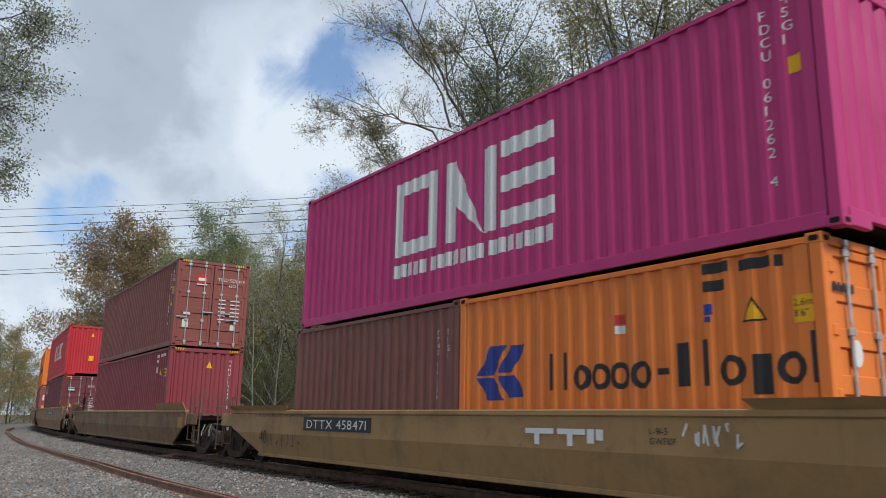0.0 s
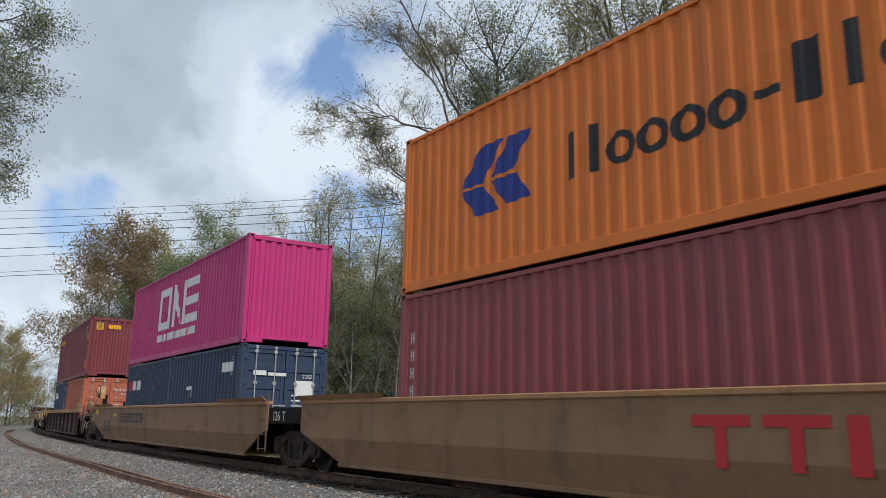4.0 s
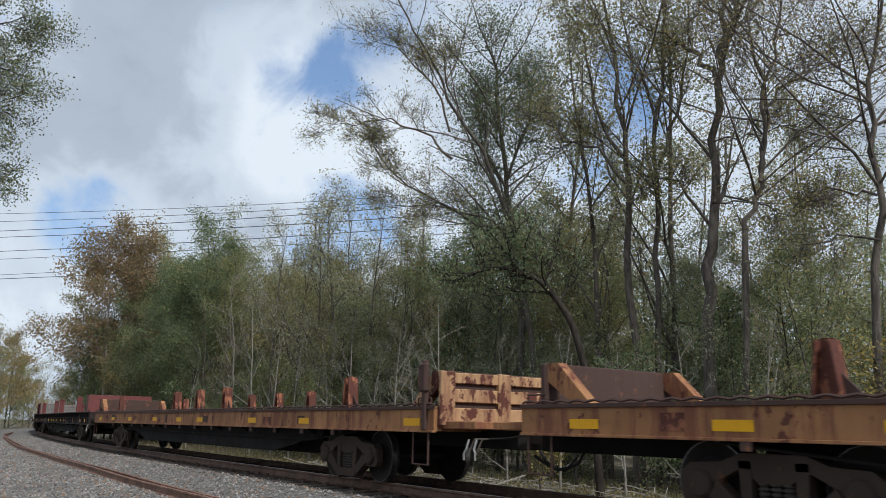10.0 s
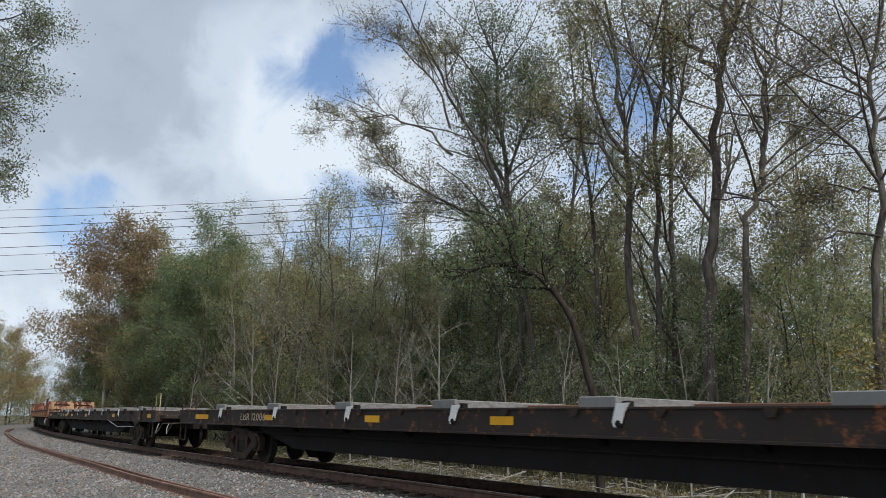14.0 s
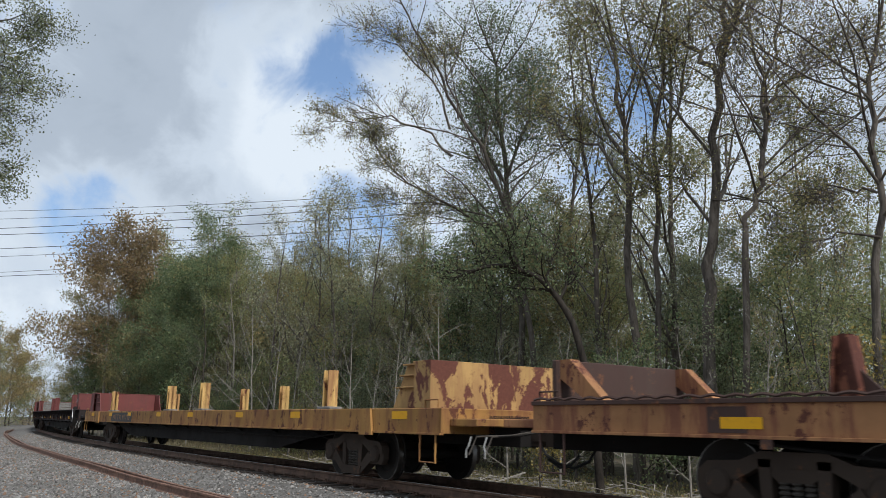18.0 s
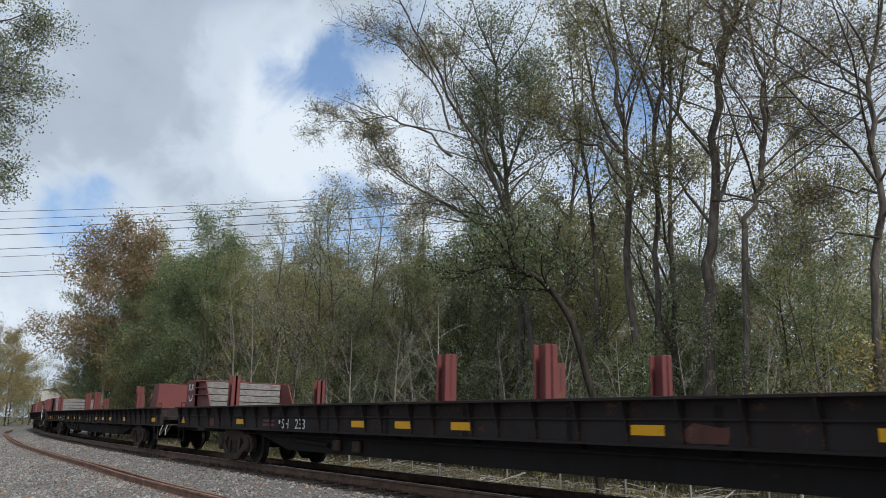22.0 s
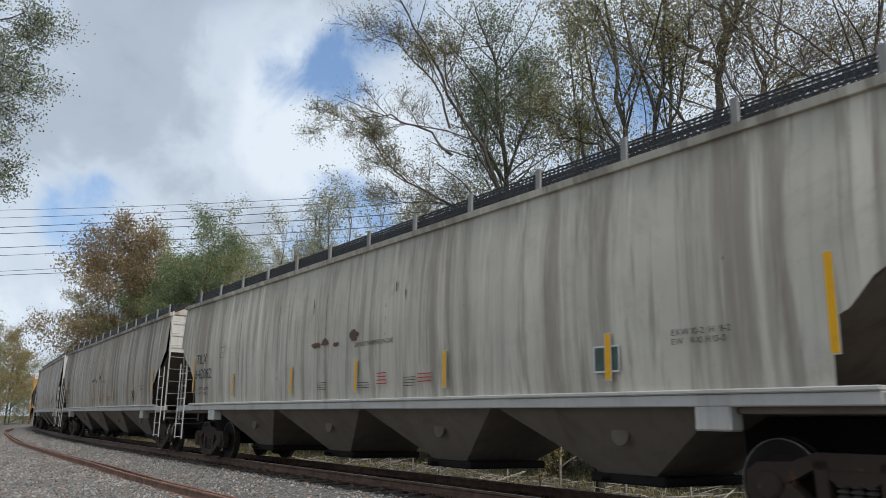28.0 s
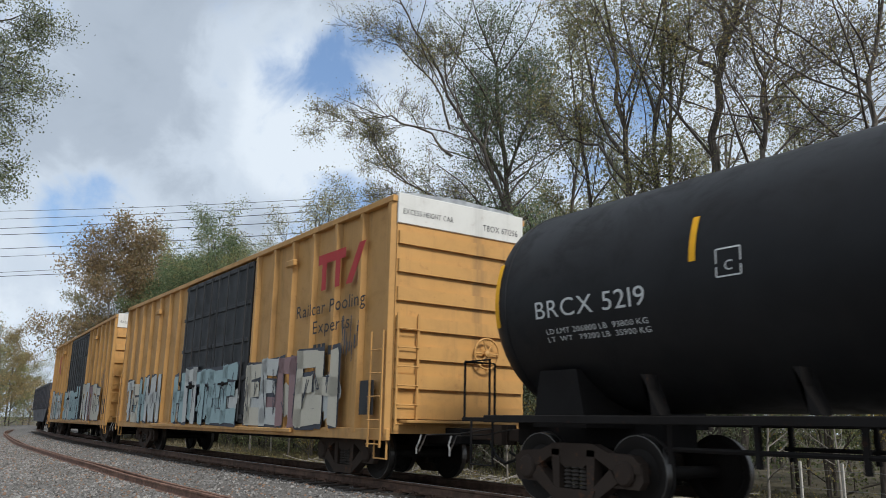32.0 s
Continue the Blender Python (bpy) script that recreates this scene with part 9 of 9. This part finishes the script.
    # this tree has its own near-black bark, darker than the others
    hero("thin tree bent over in an arch", 134.2, 20.5,
         [([(.15, .1, -.3), (0, 0, 2.4), (-.4, -.1, 4.1), (-.85, 0, 5.0), (-1.4, .1, 5.55), (-2.1, -.1, 5.85), (-2.8, 0, 5.85), (-3.4, .1, 5.6)], .16, .05, 14)],
         "green", barky("near_black_bark", (0.016, 0.013, 0.011), (0.040, 0.033, 0.027)), 4, .075, .26, (8, 5), .6, .24, 55, .4, 45, sway=.03)
    hero("tall tree with a yellowing olive crown", 116.6, 21.0,
         [([(0, 0, -.3), (.35, .2, 5.5), (.5, -.1, 7.7), (.55, 0, 9.7), (.8, .2, 11.5), (1.1, -.2, 13.6)], .16, .04, 14),
          ([(.45, 0, 7.3), (-.3, -.2, 7.5), (-1.4, .2, 7.5)], .05, .015, 4),
          ([(.55, 0, 9.1), (.1, -.2, 10.4), (-.5, .2, 11.8)], .06, .015, 5),
          ([(.4, 0, 6.2), (-.4, -.2, 6.4), (-1.3, .2, 6.3)], .05, .015, 4)],
         "umber", BARK, 4, .066, .5, (8, 5), .42, .46, 60, .3, 47)
    hero("overhanging roadside tree with small greyish leaves", 186.4, 30.0,
         [([(0, 0, -.3), (.2, 0, 6), (.5, 0, 11), (.6, 0, 17)], .28, .05, 14), ([(.2, 0, 5), (2.2, -.3, 8.5), (4.2, -.2, 10.2), (5.6, -.2, 10.2)], .12, .02, 15), ([(.4, 0, 9), (2.4, .3, 12.5), (4.6, .2, 15.0), (6.0, .2, 16)], .12, .02, 15),
          ([(.4, 0, 7), (2.6, .6, 10), (5.0, .5, 12.5), (5.9, .5, 13.2)], .12, .02, 15), ([(.5, 0, 11), (2.4, -.3, 15), (4.6, .1, 17.6)], .10, .02, 13)],
         "grey", BARKDARK, 4, .085, .2, (7, 5), .9, .32, 55, .3, 48)


landmark_trees()


def grass():
    """Dry grass along the far verge."""
    rng = np.random.default_rng(3)
    n = 16000
    s = 2 - 75 * rng.random(n)
    lat = 3.4 + 6.2 * rng.random(n) ** .8
    h = rng.uniform(.06, .30, n) * np.where(lat > 5, 1.3, .7)
    v = np.empty((n, 3, 3))
    a = rng.random(n) * 6.283
    for i in range(n):
        p = track(float(s[i]), float(lat[i]))
        z = lie(float(lat[i]))
        w = .012
        c, d = math.cos(a[i]), math.sin(a[i])
        v[i] = ((p.x - c * w, p.y - d * w, z), (p.x + c * w, p.y + d * w, z), (p.x + d * h[i] * .45, p.y - c * h[i] * .4, z + h[i]))
    me = bpy.data.meshes.new("dry_grass")
    me.from_pydata(v.reshape(-1, 3).tolist(), [], np.arange(3 * n).reshape(-1, 3).tolist())
    me.materials.append(leafy("dry_grass_blades", (0.11, 0.09, 0.05), (0.19, 0.155, 0.085), (0.08, 0.095, 0.035), .15))
    tagged(new("dry_grass", me), "dry yellowish grass along the verge", "grass", kind="stuff")


grass()


def wire_fence():
    post = Form().box(-.025, .025, -.025, .025, -.2, 1.15, .006).mesh("post", wood("pale_fence_post_timber", (0.42, 0.40, 0.36), (0.56, 0.53, 0.48)))
    fence = thing("fence", "pale fence posts with thin wires behind the track", "fence")
    for i in range(9):
        s = -2.4 - i * .86
        p = track(s, 6.6, lie(6.6))
        part("post", post, None, fence, at=Matrix.Translation(p))
    for z in (.3, .65, 1.0):
        part("wire", swept([(6.55, lie(6.6) + z), (6.555, lie(6.6) + z + .004), (6.55, lie(6.6) + z + .008)], -9.4, -.5, 3), GALV, fence)


wire_fence()


def power_lines():
    """Wires that cross high over the line and run on behind the wood's crowns."""
    black = plain("dark_cable", (0.03, 0.03, 0.035), .5)
    for k, (rise, climb) in enumerate(((12.7, .172), (12.2, .175), (11.6, .183), (11.2, .170), (10.3, .173), (9.8, .168), (8.8, .165), (8.55, .154))):
        pts = []
        for i in range(18):
            az = 178.0 - i * 2.25
            # the wires run straight on in plan, nearer and nearer
            d = 62 / max(.4, math.cos(radians(az - 128)))
            e = rise + climb * (174.8 - az) - .0012 * (174.8 - az) ** 2
            pts.append(Vector((d * math.cos(radians(az)), d * math.sin(radians(az)), 1 + d * math.tan(radians(e)))))
        tagged(new("power_line", Form().pipe(pts, .03 if k in (2, 3, 4, 7) else .022, 5).mesh("power_line", black)), "thin dark overhead cable above the woods", "cable", "overhead cables")


power_lines()


def brushwood():
    """Fallen sticks and pale dead branches on the far verge."""
    rng, f = random.Random(9), Form()
    for i in range(520):
        s, lat = -5 - 26 * rng.random() ** 1.2, rng.uniform(3.6, 8.2)
        p = track(s, lat, lie(lat) + rng.uniform(.02, .22))
        a, ln = rng.uniform(0, 6.28), rng.uniform(.3, 1.5)
        d = Vector((math.cos(a), math.sin(a), rng.uniform(-.12, .25)))
        mid = p + d * ln * .5 + Vector((rng.uniform(-.08, .08), rng.uniform(-.08, .08), rng.uniform(-.03, .08)))
        f.pipe([p, mid, p + d * ln], rng.uniform(.006, .022), 4)
    tagged(new("brushwood", f.mesh("brushwood", BARKPALE)), "pale fallen sticks and branches on the verge", "branches", kind="stuff")


brushwood()


def leaf_litter():
    """Fallen leaves and low weeds below the trees."""
    rng = np.random.default_rng(17)
    g = Growth(3)
    g.leaf = []
    for i in range(9000):
        s, lat = -3 - 40 * rng.random(), 3.3 + 8 * rng.random()
        g.leaf.append(track(float(s), float(lat), lie(float(lat)) + .03 + .22 * float(rng.random()) ** 3))
    tagged(new("leaf_litter", g.foliage("leaf_litter", LEAF["umber"], 2, .08, .06, 9)), "fallen brown leaves and low weeds on the verge", "leaf litter", kind="stuff")


leaf_litter()

motions()
